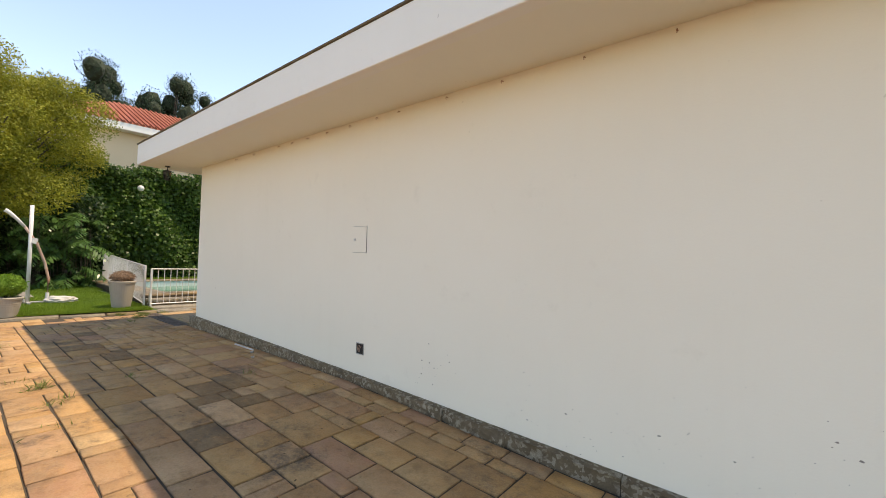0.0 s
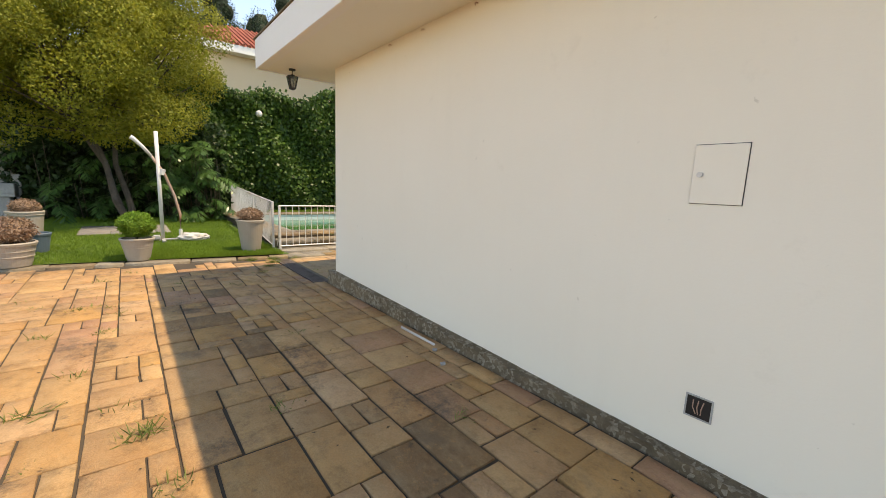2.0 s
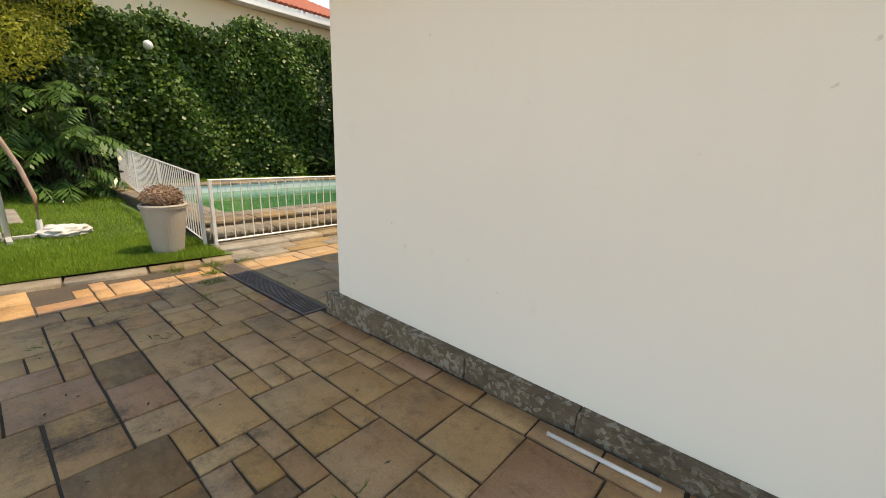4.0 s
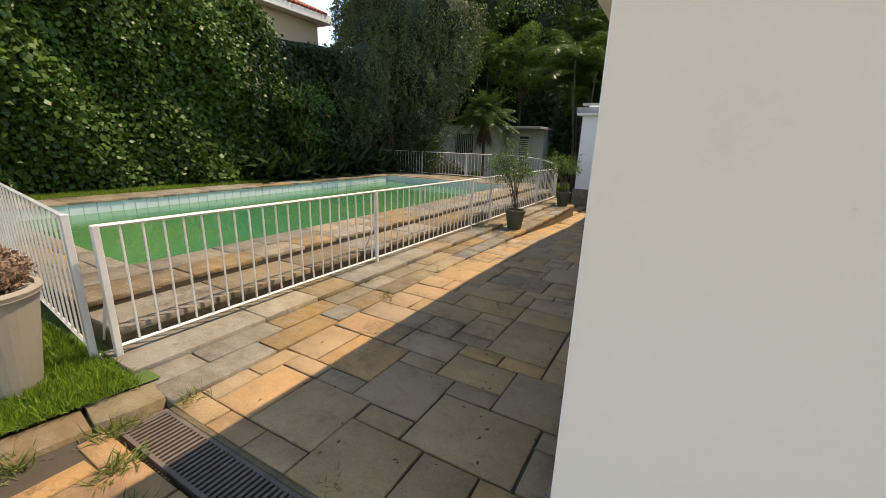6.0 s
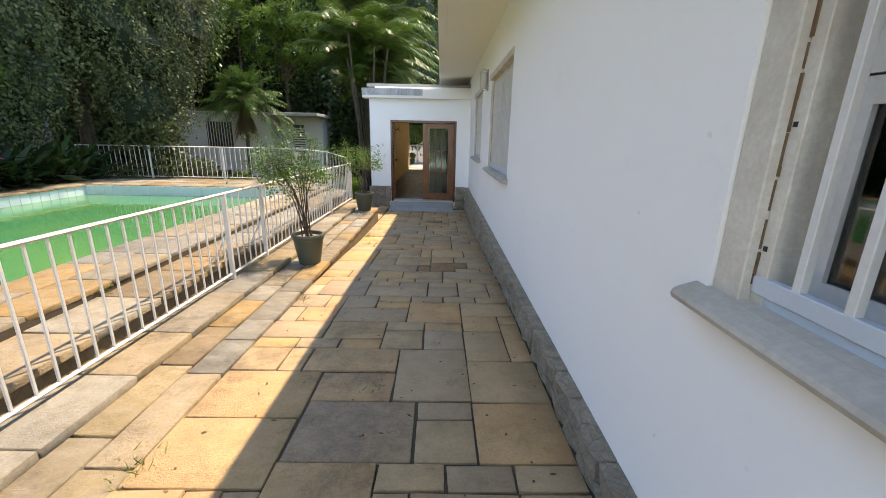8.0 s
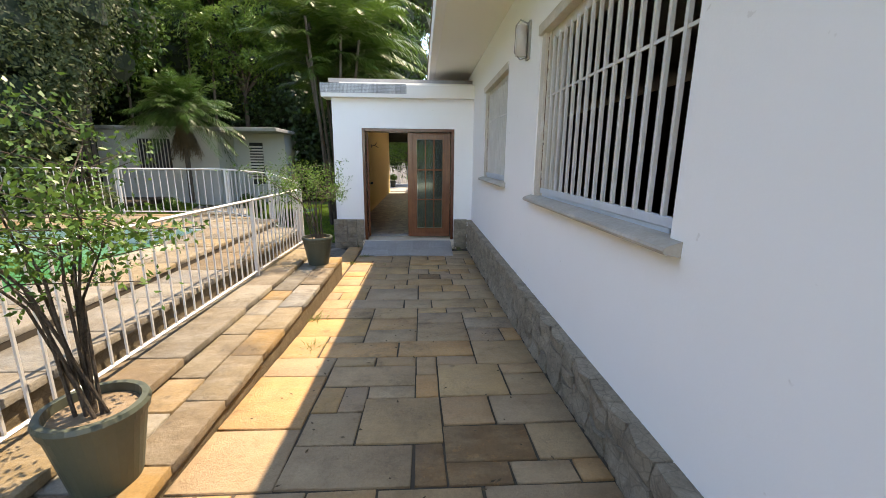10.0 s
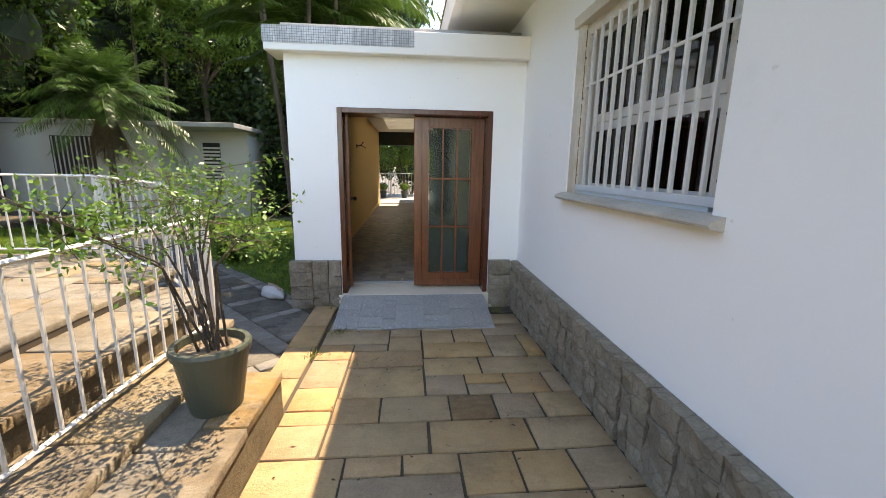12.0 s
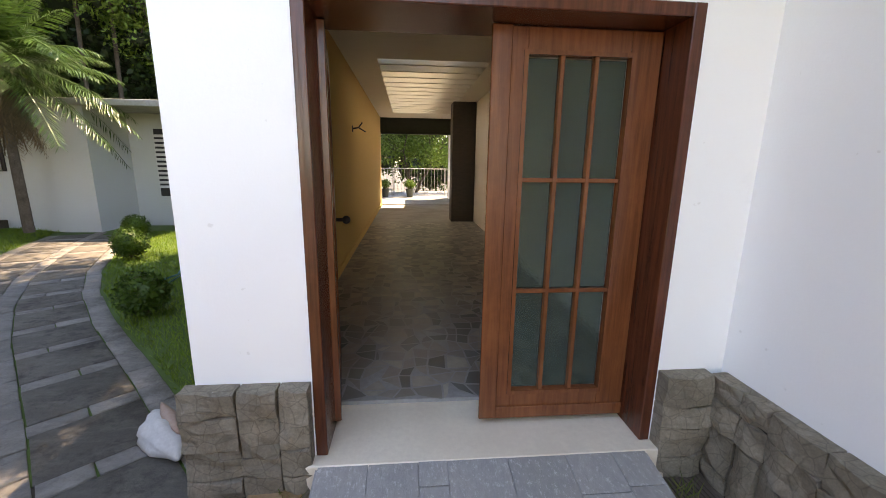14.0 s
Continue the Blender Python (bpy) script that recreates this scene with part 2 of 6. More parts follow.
PEBBLE = material("pebbly_render", pebble_nodes, 0.92, 0, 0.2)
RISER = rubble_material("riser_stone", (0.30, 0.23, 0.14), (0.24, 0.19, 0.13))
SOIL = plain("soil", (0.10, 0.075, 0.045), (0.05, 0.038, 0.025), 20, 0.95, strength=0.6)
TURF = plain("turf", (0.075, 0.13, 0.025), (0.05, 0.085, 0.018), 12, 0.95, strength=0.6)
METAL_WHITE = plain("white_painted_metal", (0.64, 0.62, 0.59), (0.50, 0.46, 0.42), 10, 0.5)
CONCRETE = plain("weathered_concrete", (0.42, 0.41, 0.39), (0.2, 0.19, 0.18), 6, 0.9, strength=0.4)
IRON = plain("dark_iron", (0.05, 0.045, 0.045), (0.03, 0.03, 0.03), 20, 0.6, 0.6)
DOOR_WOOD = wood_material("varnished_wood", (0.20, 0.062, 0.023), (0.125, 0.037, 0.014), 0.26)
DARK_WOOD = wood_material("dark_varnished_wood", (0.12, 0.032, 0.015), (0.06, 0.018, 0.009), 0.25)
POOL_TILE = plain("pale_pool_tile", (0.60, 0.66, 0.63), (0.48, 0.57, 0.54), 14, 0.3)
MARBLE = plain("cream_marble", (0.80, 0.70, 0.55), (0.62, 0.52, 0.40), 6, 0.4)


def mosaic_nodes(nt, b):
    g = nt.nodes.new("ShaderNodeTexBrick")
    g.offset = 0.0
    for k, v in (("Scale", 1.0), ("Mortar Size", 0.0022), ("Brick Width", 0.024), ("Row Height", 0.024)):
        g.inputs[k].default_value = v
    g.inputs["Color1"].default_value, g.inputs["Color2"].default_value, g.inputs["Mortar"].default_value = (0.62, 0.62, 0.6, 1), (0.5, 0.5, 0.49, 1), (0.2, 0.19, 0.18, 1)
    r = nt.nodes.new("ShaderNodeMapping")
    r.inputs["Rotation"].default_value = (radians(90), 0, 0)
    nt.links.new(world_coords(nt), r.inputs[0])
    nt.links.new(r.outputs[0], g.inputs["Vector"])
    dirt = noise_of(nt, world_coords(nt, (3, 3, 0.6)), 2.0, 8, 0.7, 0.42, 0.66)
    nt.links.new(mix(nt, scaled(nt, dirt, 0.85), g.outputs[0], (0.13, 0.125, 0.12)), b.inputs["Base Color"])


MOSAIC = material("grimy_mosaic", mosaic_nodes, 0.6)


# ---- builders ----
def put(name, bm, mat, parent=None, label="", category="", kind="", group="", smooth=False):
    me = bpy.data.meshes.new(name)
    bm.to_mesh(me)
    bm.free()
    me.materials.append(mat)
    if smooth:
        me.shade_smooth()
    ob = new(name, me)
    ob.parent = parent
    return tagged(ob, label, category, group, kind)


def part(name, bm, mat, parent, label="", smooth=False):
    return put(name, bm, mat, parent, label, smooth=smooth)


def thing(name, label, category, m=None, group="", kind=""):
    ob = new(name)
    ob.empty_display_size = 0.2
    if m is not None:
        ob.matrix_world = m
    return tagged(ob, label, category, group, kind)


def array_mesh(name, verts, faces, mat, smooth=False):
    """A mesh out of arrays: verts n x 3, faces m x 3 or m x 4."""
    verts, faces = np.asarray(verts, np.float32), np.asarray(faces, np.int32)
    me = bpy.data.meshes.new(name)
    k = faces.shape[1]
    me.vertices.add(len(verts))
    me.vertices.foreach_set("co", verts.ravel())
    me.loops.add(faces.size)
    me.loops.foreach_set("vertex_index", faces.ravel())
    me.polygons.add(len(faces))
    me.polygons.foreach_set("loop_start", np.arange(0, faces.size, k, dtype=np.int32))
    me.update(calc_edges=True)
    me.materials.append(mat)
    if smooth:
        me.shade_smooth()
    return me


def box(bm, x0, x1, y0, y1, z0, z1, bevel=0.0):
    m = Matrix.LocRotScale(((x0 + x1) / 2, (y0 + y1) / 2, (z0 + z1) / 2), None, (abs(x1 - x0), abs(y1 - y0), abs(z1 - z0)))
    made = bmesh.ops.create_cube(bm, size=1, matrix=m)
    if bevel:
        edges = list({e for v in made["verts"] for e in v.link_edges})
        bmesh.ops.bevel(bm, geom=edges, offset=bevel, segments=1, affect="EDGES")
    return bm


def boxes(*rows, bevel=0.0):
    bm = bmesh.new()
    for r in rows:
        box(bm, *r, bevel=bevel)
    return bm


def rod(bm, a, b, r, r2=None, sides=8):
    a, b = Vector(a), Vector(b)
    q = (b - a).to_track_quat("Z", "Y").to_matrix().to_4x4()
    bmesh.ops.create_cone(bm, cap_ends=True, segments=sides, radius1=r, radius2=r if r2 is None else r2, depth=(b - a).length,
                          matrix=Matrix.Translation((a + b) / 2) @ q)
    return bm


def lathe(profile, sides=32):
    """A turned solid from (radius, height) pairs."""
    bm = bmesh.new()
    rings = []
    for r, z in profile:
        rings.append([bm.verts.new((r * math.cos(2 * math.pi * i / sides), r * math.sin(2 * math.pi * i / sides), z)) for i in range(sides)])
    for a, b in zip(rings, rings[1:]):
        for i in range(sides):
            bm.faces.new((a[i], a[(i + 1) % sides], b[(i + 1) % sides], b[i]))
    bm.faces.new(rings[0][::-1])
    bm.faces.new(rings[-1])
    return bm


def tube(points, radii, sides=8):
    """A bent, tapered tube through points."""
    bm = bmesh.new()
    rings = []
    pts = [Vector(p) for p in points]
    for i, p in enumerate(pts):
        way = (pts[min(i + 1, len(pts) - 1)] - pts[max(i - 1, 0)]).normalized()
        q = way.to_track_quat("Z", "Y")
        rings.append([bm.verts.new(p + q @ Vector((radii[i] * math.cos(2 * math.pi * k / sides), radii[i] * math.sin(2 * math.pi * k / sides), 0))) for k in range(sides)])
    for a, b in zip(rings, rings[1:]):
        for k in range(sides):
            bm.faces.new((a[k], a[(k + 1) % sides], b[(k + 1) % sides], b[k]))
    bm.faces.new(rings[0][::-1])
    bm.faces.new(rings[-1])
    return bm


def lerp(v, table):
    xs, zs = zip(*table)
    return float(np.interp(v, xs, zs))


FALL_Y = ((6.0, 0.0), (8.6, -0.08), (11.4, -0.27), (14.0, -0.37), (15.6, -0.40))
FALL_X = ((-3.5, 0.0), (-0.7, -0.15), (3.0, -0.30))


def floor_z(x, y):
    """The terrace falls a little to the drain at the door and to its open end."""
    return lerp(y, FALL_Y) + lerp(x, FALL_X)


# ---- ground, terrace bed ----
DECK, WATER, LAWN = 0.28, 0.05, 0.04
WX, CY = -8.06, 3.22            # the white wall's face, the cream wall's face
POOL = (-16.9, -12.2, 3.95, 13.85)

bm = bmesh.new()
box(bm, -2500, 2500, -2500, 2500, -2.2, -2.0)
put("ground", bm, SOIL, label="bare earth ground under and round the plots", category="ground", kind="structure")


def sheet(name, x0, x1, y0, y1, height, mat, label, category, depth=0.3, n=1):
    """A bed that follows height(x, y)."""
    xs, ys = np.linspace(x0, x1, n + 1), np.linspace(y0, y1, n + 1)
    bm = bmesh.new()
    top = [[bm.verts.new((x, y, height(x, y))) for y in ys] for x in xs]
    low = [[bm.verts.new((x, y, height(x, y) - depth)) for y in ys] for x in xs]
    for i in range(n):
        for j in range(n):
            bm.faces.new((top[i][j], top[i + 1][j], top[i + 1][j + 1], top[i][j + 1]))
            bm.faces.new((low[i][j], low[i][j + 1], low[i + 1][j + 1], low[i + 1][j]))
    for i in range(n):
        for a, b in (((i, 0), (i + 1, 0)), ((i + 1, n), (i, n)), ((0, i + 1), (0, i)), ((n, i), (n, i + 1))):
            bm.faces.new((low[a[0]][a[1]], low[b[0]][b[1]], top[b[0]][b[1]], top[a[0]][a[1]]))
    return put(name, bm, mat, label=label, category=category, kind="structure")


terrace = sheet("terrace_floor", -12.6, 8.0, -8.0, 2.93, lambda x, y: floor_z(x, y) - 0.012, MORTAR,
                "ochre sandstone terrace with dark weedy joints", "floor", n=24)
walkway = sheet("walkway_floor", -10.2, -8.0, 3.22, 15.5, lambda x, y: floor_z(x, y) - 0.012, MORTAR,
                "ochre sandstone walkway between the house and the pool steps", "floor", n=24)

sheet("terrace_edge", -8.2, 8.0, 2.93, 3.3, lambda x, y: floor_z(x, y) - 0.012, MORTAR, "paving bed along the cream wall", "floor", n=24)

# ---- house ----
def wall_with_holes(name, x0, x1, y0, y1, z0, z1, holes, mat, label, along):
    """A thick wall along x or y; holes are (from, to, sill, head)."""
    bm = bmesh.new()
    a0, a1 = (x0, x1) if along == "x" else (y0, y1)

    def slab(p, q, s, h):
        if q - p > 1e-4 and h - s > 1e-4:
            box(bm, *((p, q, y0, y1) if along == "x" else (x0, x1, p, q)), s, h)
    at = a0
    for p, q, s, h in sorted(holes):
        slab(at, p, z0, z1)
        slab(p, q, z0, s)
        slab(p, q, h, z1)
        at = q
    slab(at, a1, z0, z1)
    bmesh.ops.remove_doubles(bm, verts=bm.verts, dist=1e-4)
    return put(name, bm, mat, label=label, category="wall", kind="structure")


WINDOWS = [(4.26, 5.72, 1.05, 2.36), (9.27, 11.28, 1.005, 2.36), (12.52, 14.17, 1.05, 2.36)]
wall_with_holes("wall_south", WX + 0.003, 8.0, CY, CY + 0.2, -0.5, 2.94, [], CREAM, "cream rendered house wall, scuffed, with paint chips", "x")
wall_with_holes("wall_west", WX, WX + 0.2, CY + 0.003, 30.0, -0.6, 2.94, WINDOWS, WHITE, "white rendered house wall with barred windows", "y")
# Unseen walls added to close the rooms and keep them dark.
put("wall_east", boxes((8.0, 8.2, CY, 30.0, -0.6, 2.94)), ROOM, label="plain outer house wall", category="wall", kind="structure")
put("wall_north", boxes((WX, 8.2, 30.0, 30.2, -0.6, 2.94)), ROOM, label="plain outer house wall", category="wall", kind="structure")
put("wall_inside", boxes((-4.0, -3.9, CY + 0.2, 30.0, -0.1, 2.8)), ROOM, label="added inner wall, painted grey to keep the rooms dark", category="wall", kind="structure")
put("room_floor", boxes((WX + 0.2, -4.0, CY + 0.2, 30.0, -0.1, 0.0)), DARK_WOOD, label="dark room floor behind the windows", category="floor", kind="structure")
EAVE_X, EAVE_Y, EAVE_Z = -8.88, 2.42, 3.31
put("ceiling", boxes((EAVE_X + 0.03, 8.4, EAVE_Y + 0.03, 30.4, 2.94, 3.06)), SOFFIT, label="flat painted ceiling slab and eave soffit", category="ceiling", kind="structure")
roof = thing("roof", "flat roof edge with white weathered fascia", "roof", kind="structure")
part("fascia", boxes((EAVE_X, 8.5, EAVE_Y, EAVE_Y + 0.12, 2.935, EAVE_Z), bevel=0.006), FASCIA, roof)
part("fascia", boxes((EAVE_X, EAVE_X + 0.12, EAVE_Y + 0.12, 30.5, 2.935, EAVE_Z), bevel=0.006), FASCIA, roof)
part("drip_edge", boxes((EAVE_X - 0.015, 8.5, EAVE_Y - 0.015, EAVE_Y + 0.14, EAVE_Z, EAVE_Z + 0.022), (EAVE_X - 0.015, EAVE_X + 0.14, EAVE_Y + 0.144, 30.5, EAVE_Z, EAVE_Z + 0.022), bevel=0.004), RISER, roof, "dark weathered drip edge")
part("roof_top", boxes((EAVE_X + 0.12, 8.5, EAVE_Y + 0.12, 30.5, 3.08, 3.16)), CONCRETE, roof)

# ---- entrance block ----
DX0, DX1, DY, DTOP, DLOW = -10.14, -8.415, 15.535, 1.867, -0.236
BX = -10.67
wall_with_holes("wall_entrance", BX, WX, DY, DY + 0.2, -0.6, 2.39, [(DX0, DX1, -0.6, DTOP)], WHITE, "white rendered entrance wall round the door", "x")
put("wall_passage_west", boxes((BX, BX + 0.12, DY + 0.2, 27.3, -0.6, 2.6)), OCHRE, label="ochre passage wall, white outside", category="wall", kind="structure")
canopy = thing("entrance_canopy", "white concrete canopy slab with mosaic edge", "canopy", kind="structure")
part("slab", boxes((BX - 0.16, WX, DY - 0.12, DY + 0.3, 2.39, 2.62), bevel=0.008), FASCIA, canopy)
part("mosaic_band", boxes((BX - 0.164, -9.3, DY - 0.124, DY - 0.05, 2.46, 2.624), (BX - 0.164, BX - 0.1, DY - 0.05, DY + 0.28, 2.46, 2.624)), MOSAIC, canopy, "grimy small mosaic tiles")
part("roof", boxes((BX - 0.1, WX, DY + 0.304, 19.5, 2.704, 2.78)), CONCRETE, canopy)
put("passage_floor", boxes((BX + 0.12, WX, DY + 0.42, 27.4, -0.5, DLOW + 0.02)), CONCRETE, label="grey crazy-paved stone passage floor", category="floor", kind="structure")
put("threshold", boxes((DX0 - 0.06, DX1 + 0.06, DY - 0.08, DY + 0.42, -0.45, DLOW), bevel=0.006), MARBLE, label="cream marble threshold, chipped and dusty", category="threshold", kind="structure")

bm = bmesh.new()
v = [bm.verts.new(p) for p in ((-10.13, 14.77, -0.375), (-8.47, 14.75, -0.375), (-8.47, 15.45, -0.25), (-10.13, 15.45, -0.25),
                               (-10.13, 14.77, -0.45), (-8.47, 14.75, -0.45), (-8.47, 15.45, -0.45), (-10.13, 15.45, -0.45))]
for f in ((0, 1, 2, 3), (7, 6, 5, 4), (0, 4, 5, 1), (1, 5, 6, 2), (2, 6, 7, 3), (3, 7, 4, 0)):
    bm.faces.new([v[i] for i in f])
put("entrance_ramp", bm, CONCRETE, label="sloping grey slate ramp up to the door", category="ramp", kind="structure")

ramp_floor = bpy.data.objects["entrance_ramp"]
rise = math.degrees(math.atan2(0.125, 0.69))
tile_rng = random.Random(12)
at = -10.12
while at < -8.49:
    w = min(tile_rng.choice((0.11, 0.14, 0.18, 0.24, 0.30)), -8.48 - at)
    if -8.48 - at - w < 0.08:
        w = -8.48 - at
    run = tile_rng.uniform(-0.035, 0.03)
    while run < 0.68:
        to = run + tile_rng.choice((0.12, 0.2, 0.27, 0.36))
        if to > 0.56:
            to = 0.69
        l, yy = to - run, 14.77 + (run + to) / 2
        tl = part("ramp_tile", boxes((-w / 2 + 0.0012, w / 2 - 0.0012, -l / 2 + 0.0012, l / 2 - 0.0012, 0.0, 0.008), bevel=0.0015), RAMP_TILE, ramp_floor)
        tl.matrix_world = pose(at + w / 2, yy, -0.3735 + 0.125 * (yy - 14.76) / 0.69 + tile_rng.uniform(0, 0.002), rise)
        run = to
    at += w

# ---- steps, pool deck, pool ----
def step_z(k, y):
    return lerp(y, ((3.0, 0.03), (7.0, -0.005), (9.5, -0.045), (15.0, -0.06))) if k == 1 else lerp(y, ((3.0, 0.07), (7.0, 0.045), (9.5, 0.02), (15.0, -0.02)))


sheet("lower_step", -10.64, -10.17, 3.22, 13.32, lambda x, y: step_z(1, y) - 0.03, RISER, "lower terrace step faced with pale stones", "step", 0.5, 12)
sheet("upper_step", -11.02, -10.62, 3.22, 13.7, lambda x, y: step_z(2, y) - 0.03, RISER, "upper terrace step that carries the fence", "step", 0.5, 12)
sheet("upper_step_end", -11.02, -10.80, 13.702, 14.15, lambda x, y: step_z(2, y) - 0.03, RISER, "narrow end of the upper terrace step", "step", 0.5, 2)
put("deck_step", boxes((-11.48, -11.02, 3.3, 14.4, -0.4, 0.17)), RISER, label="stone riser up to the pool deck", category="step", kind="structure")
x0, x1, y0, y1 = POOL
q = 0.2
deck_bed = boxes((x1 + q, -11.482, 3.3, 14.05, -0.4, DECK - 0.03), (-18.2, x0 - q, 3.3, 15.5, -0.4, DECK - 0.03), (x0 - q, x1 + q, 3.3, y0 - q, -0.4, DECK - 0.03),
                 (x0 - q, -12.7, y1 + q, 15.5, -0.4, DECK - 0.03))
corner = ((-12.7, 14.05), (-11.482, 14.05), (-11.482, 14.35), (-11.9, 14.9), (-12.7, 15.5))
top_ring = [deck_bed.verts.new((*p, DECK - 0.03)) for p in corner]
low_ring = [deck_bed.verts.new((*p, -0.4)) for p in corner]
deck_bed.faces.new(top_ring)
for i in range(5):
    deck_bed.faces.new((low_ring[i], low_ring[(i + 1) % 5], top_ring[(i + 1) % 5], top_ring[i]))
put("pool_deck", deck_bed,
    MORTAR, label="sandstone pool deck with open joints", category="floor", kind="structure")
put("pool_shell", boxes((x0 - 0.2, x0, y0, y1, -1.6, DECK - 0.03), (x1, x1 + 0.2, y0, y1, -1.6, DECK - 0.03), (x0 - 0.2, x1 + 0.2, y0 - 0.2, y0, -1.6, DECK - 0.03),
                        (x0 - 0.2, x1 + 0.2, y1, y1 + 0.2, -1.6, DECK - 0.03), (x0, x1, y0, y1, -1.7, -1.6)), POOL_TILE, label="pale tiled pool walls", category="pool", kind="structure")


def water_nodes(nt, b):
    at = world_coords(nt)
    murk = noise_of(nt, at, 0.35, 5, 0.6)
    nt.links.new(mix(nt, murk, (0.028, 0.16, 0.075), (0.075, 0.20, 0.065)), b.inputs["Base Color"])
    bump(nt, b, noise_of(nt, at, 2.5, 3), 0.05, 0.02)


WATER_MAT = material("green_water", water_nodes, 0.06, 0, 0.5)
put("pool_water", boxes((x0, x1, y0, y1, -0.3, WATER)), WATER_MAT, label="still murky green pool water", category="water", kind="structure")

# ---- lawn ----
bm = bmesh.new()
LX = lambda y: -10.47 - 0.165 * (3.15 - y)
rows = [[bm.verts.new((LX(y) - d, y, LAWN + 0.012 * max(0, d - 0.6))) for d in (0, 0.6, 2.0, 4.0, 7.0, 12.0, 28.0)] for y in (-14.0, -8.0, -4.0, 0.0, 3.3)]
for a, b in zip(rows, rows[1:]):
    for i in range(6):
        bm.faces.new((a[i], b[i], b[i + 1], a[i + 1]))
put("lawn", bm, TURF, label="green lawn with a stone edging", category="lawn", kind="structure")
sheet("garden_bed", -40.0, -18.2, 3.3, 15.6, lambda x, y: 0.25, SOIL, "planted bed along the boundary", "garden", 0.5, 2)
sheet("garden_bed_back", -40.0, -18.2, 15.604, 40.0, lambda x, y: -0.12, SOIL, "planted bed behind the outbuilding", "garden", 0.5, 2)
sheet("back_garden", -30.0, BX, 15.5, 40.0, lambda x, y: -0.45, SOIL, "shaded back garden ground", "garden", 0.5, 12)

# ---- planting: helpers ----
RNG = np.random.default_rng(7)


def unit(v):
    return v / np.maximum(np.linalg.norm(v, axis=1, keepdims=True), 1e-6)


def leaf_arrays(p, n, up, length, width, fold=0.25):
    """Folded leaves: stalk end at p, blade along up, facing n. length and width: numbers or arrays."""
    k = len(p)
    length, width = np.broadcast_to(length, k)[:, None], np.broadcast_to(width, k)[:, None]
    n, up = unit(n), unit(up)
    side = unit(np.cross(n, up))
    n2 = np.cross(up, side)
    mid = p + up * length * 0.45
    verts = np.stack((p, mid + side * width * 0.5 - n2 * width * fold, p + up * length - n2 * length * 0.12, mid - side * width * 0.5 - n2 * width * fold), 1)
    return verts.reshape(-1, 3), np.arange(4 * k).reshape(-1, 4)


def joined(*pairs):
    vs, fs, at = [], [], 0
    for v, f in pairs:
        vs.append(v)
        fs.append(f + at)
        at += len(v)
    return np.concatenate(vs), np.concatenate(fs)


def leaves_on(points, out, size, spread=0.9, droop=0.3, ratio=0.55, vary=0.35):
    """Leaves at points that face about out."""
    k = len(points)
    n = unit(out + RNG.normal(0, spread, (k, 3)))
    up = RNG.normal(0, 1, (k, 3)) + out * 0.4 - np.array((0, 0, droop))
    s = size * (1 + RNG.uniform(-vary, vary, k))
    return leaf_arrays(points, n, up, s, s * ratio)


def crown_points(centres, radii, count, squash=0.8, shell=0.55):
    """Points in clumps, most of them near the clumps' outsides."""
    i = RNG.integers(0, len(centres), count)
    d = unit(RNG.normal(0, 1, (count, 3)))
    r = np.asarray(radii)[i] * (shell + (1.12 - shell) * RNG.random(count) ** 0.6)
    off = d * r[:, None] * np.array((1, 1, squash))
    return np.asarray(centres)[i] + off, d


def clear_of_house(arrays):
    """Leaves without those that would grow through the entrance block."""
    v, f = arrays
    c = v[f].reshape(len(f), -1, 3)
    bad = ((c[:, :, 0] > -10.85) & (c[:, :, 2] < 2.75) & (c[:, :, 1] > 15.2)).any(1) | ((c[:, :, 0] > -9.0) & (c[:, :, 2] < 3.4)).any(1)
    return v, f[~bad]


def mesh_part(name, arrays, mat, parent, label="", smooth=False):
    ob = new(name, array_mesh(name, arrays[0], arrays[1], mat, smooth))
    ob.parent = parent
    return tagged(ob, label)


def stuff(name, arrays, mat, label, category):
    return tagged(new(name, array_mesh(name, arrays[0], arrays[1], mat)), label, category, kind="stuff")


def frond_arrays(base, way, length, leaflets, leaf, droop, width=0.024, vee=0.5):
    """A feather-shaped palm leaf: a bending rib with a row of narrow leaflets on each side."""
    way = Vector(way).normalized()
    side = way.cross(Vector((0, 0, 1)))
    side = side.normalized() if side.length > 1e-3 else Vector((1, 0, 0))
    s = np.linspace(0.12, 1, leaflets)
    rib = np.array(base)[None] + np.array(way)[None] * (length * s)[:, None]
    rib[:, 2] -= droop * length * s ** 2.2
    tang = unit(np.gradient(rib, axis=0))
    sd = np.array(side)
    out = []
    size = leaf * (np.sin(np.pi * np.clip(s * 0.85 + 0.1, 0, 1)) * 0.8 + 0.25)
    for sgn in (-1, 1):
        up = tang * 0.75 + sd[None] * sgn - np.array((0, 0, 0.35)) + RNG.normal(0, 0.12, rib.shape)
        nrm = np.cross(up, tang) * sgn
        nrm[nrm[:, 2] < 0] *= -1
        nrm = nrm + np.array((0, 0, vee)) + RNG.normal(0, 0.15, rib.shape)
        out.append(leaf_arrays(rib, nrm, up, size, width, 0.15))
    w = 0.012
    a, b = rib[:-1], rib[1:]
    q = np.stack((a - sd * w, a + sd * w, b + sd * w * 0.7, b - sd * w * 0.7), 1).reshape(-1, 3)
    out.append((q, np.arange(len(q)).reshape(-1, 4)))
    return joined(*out)


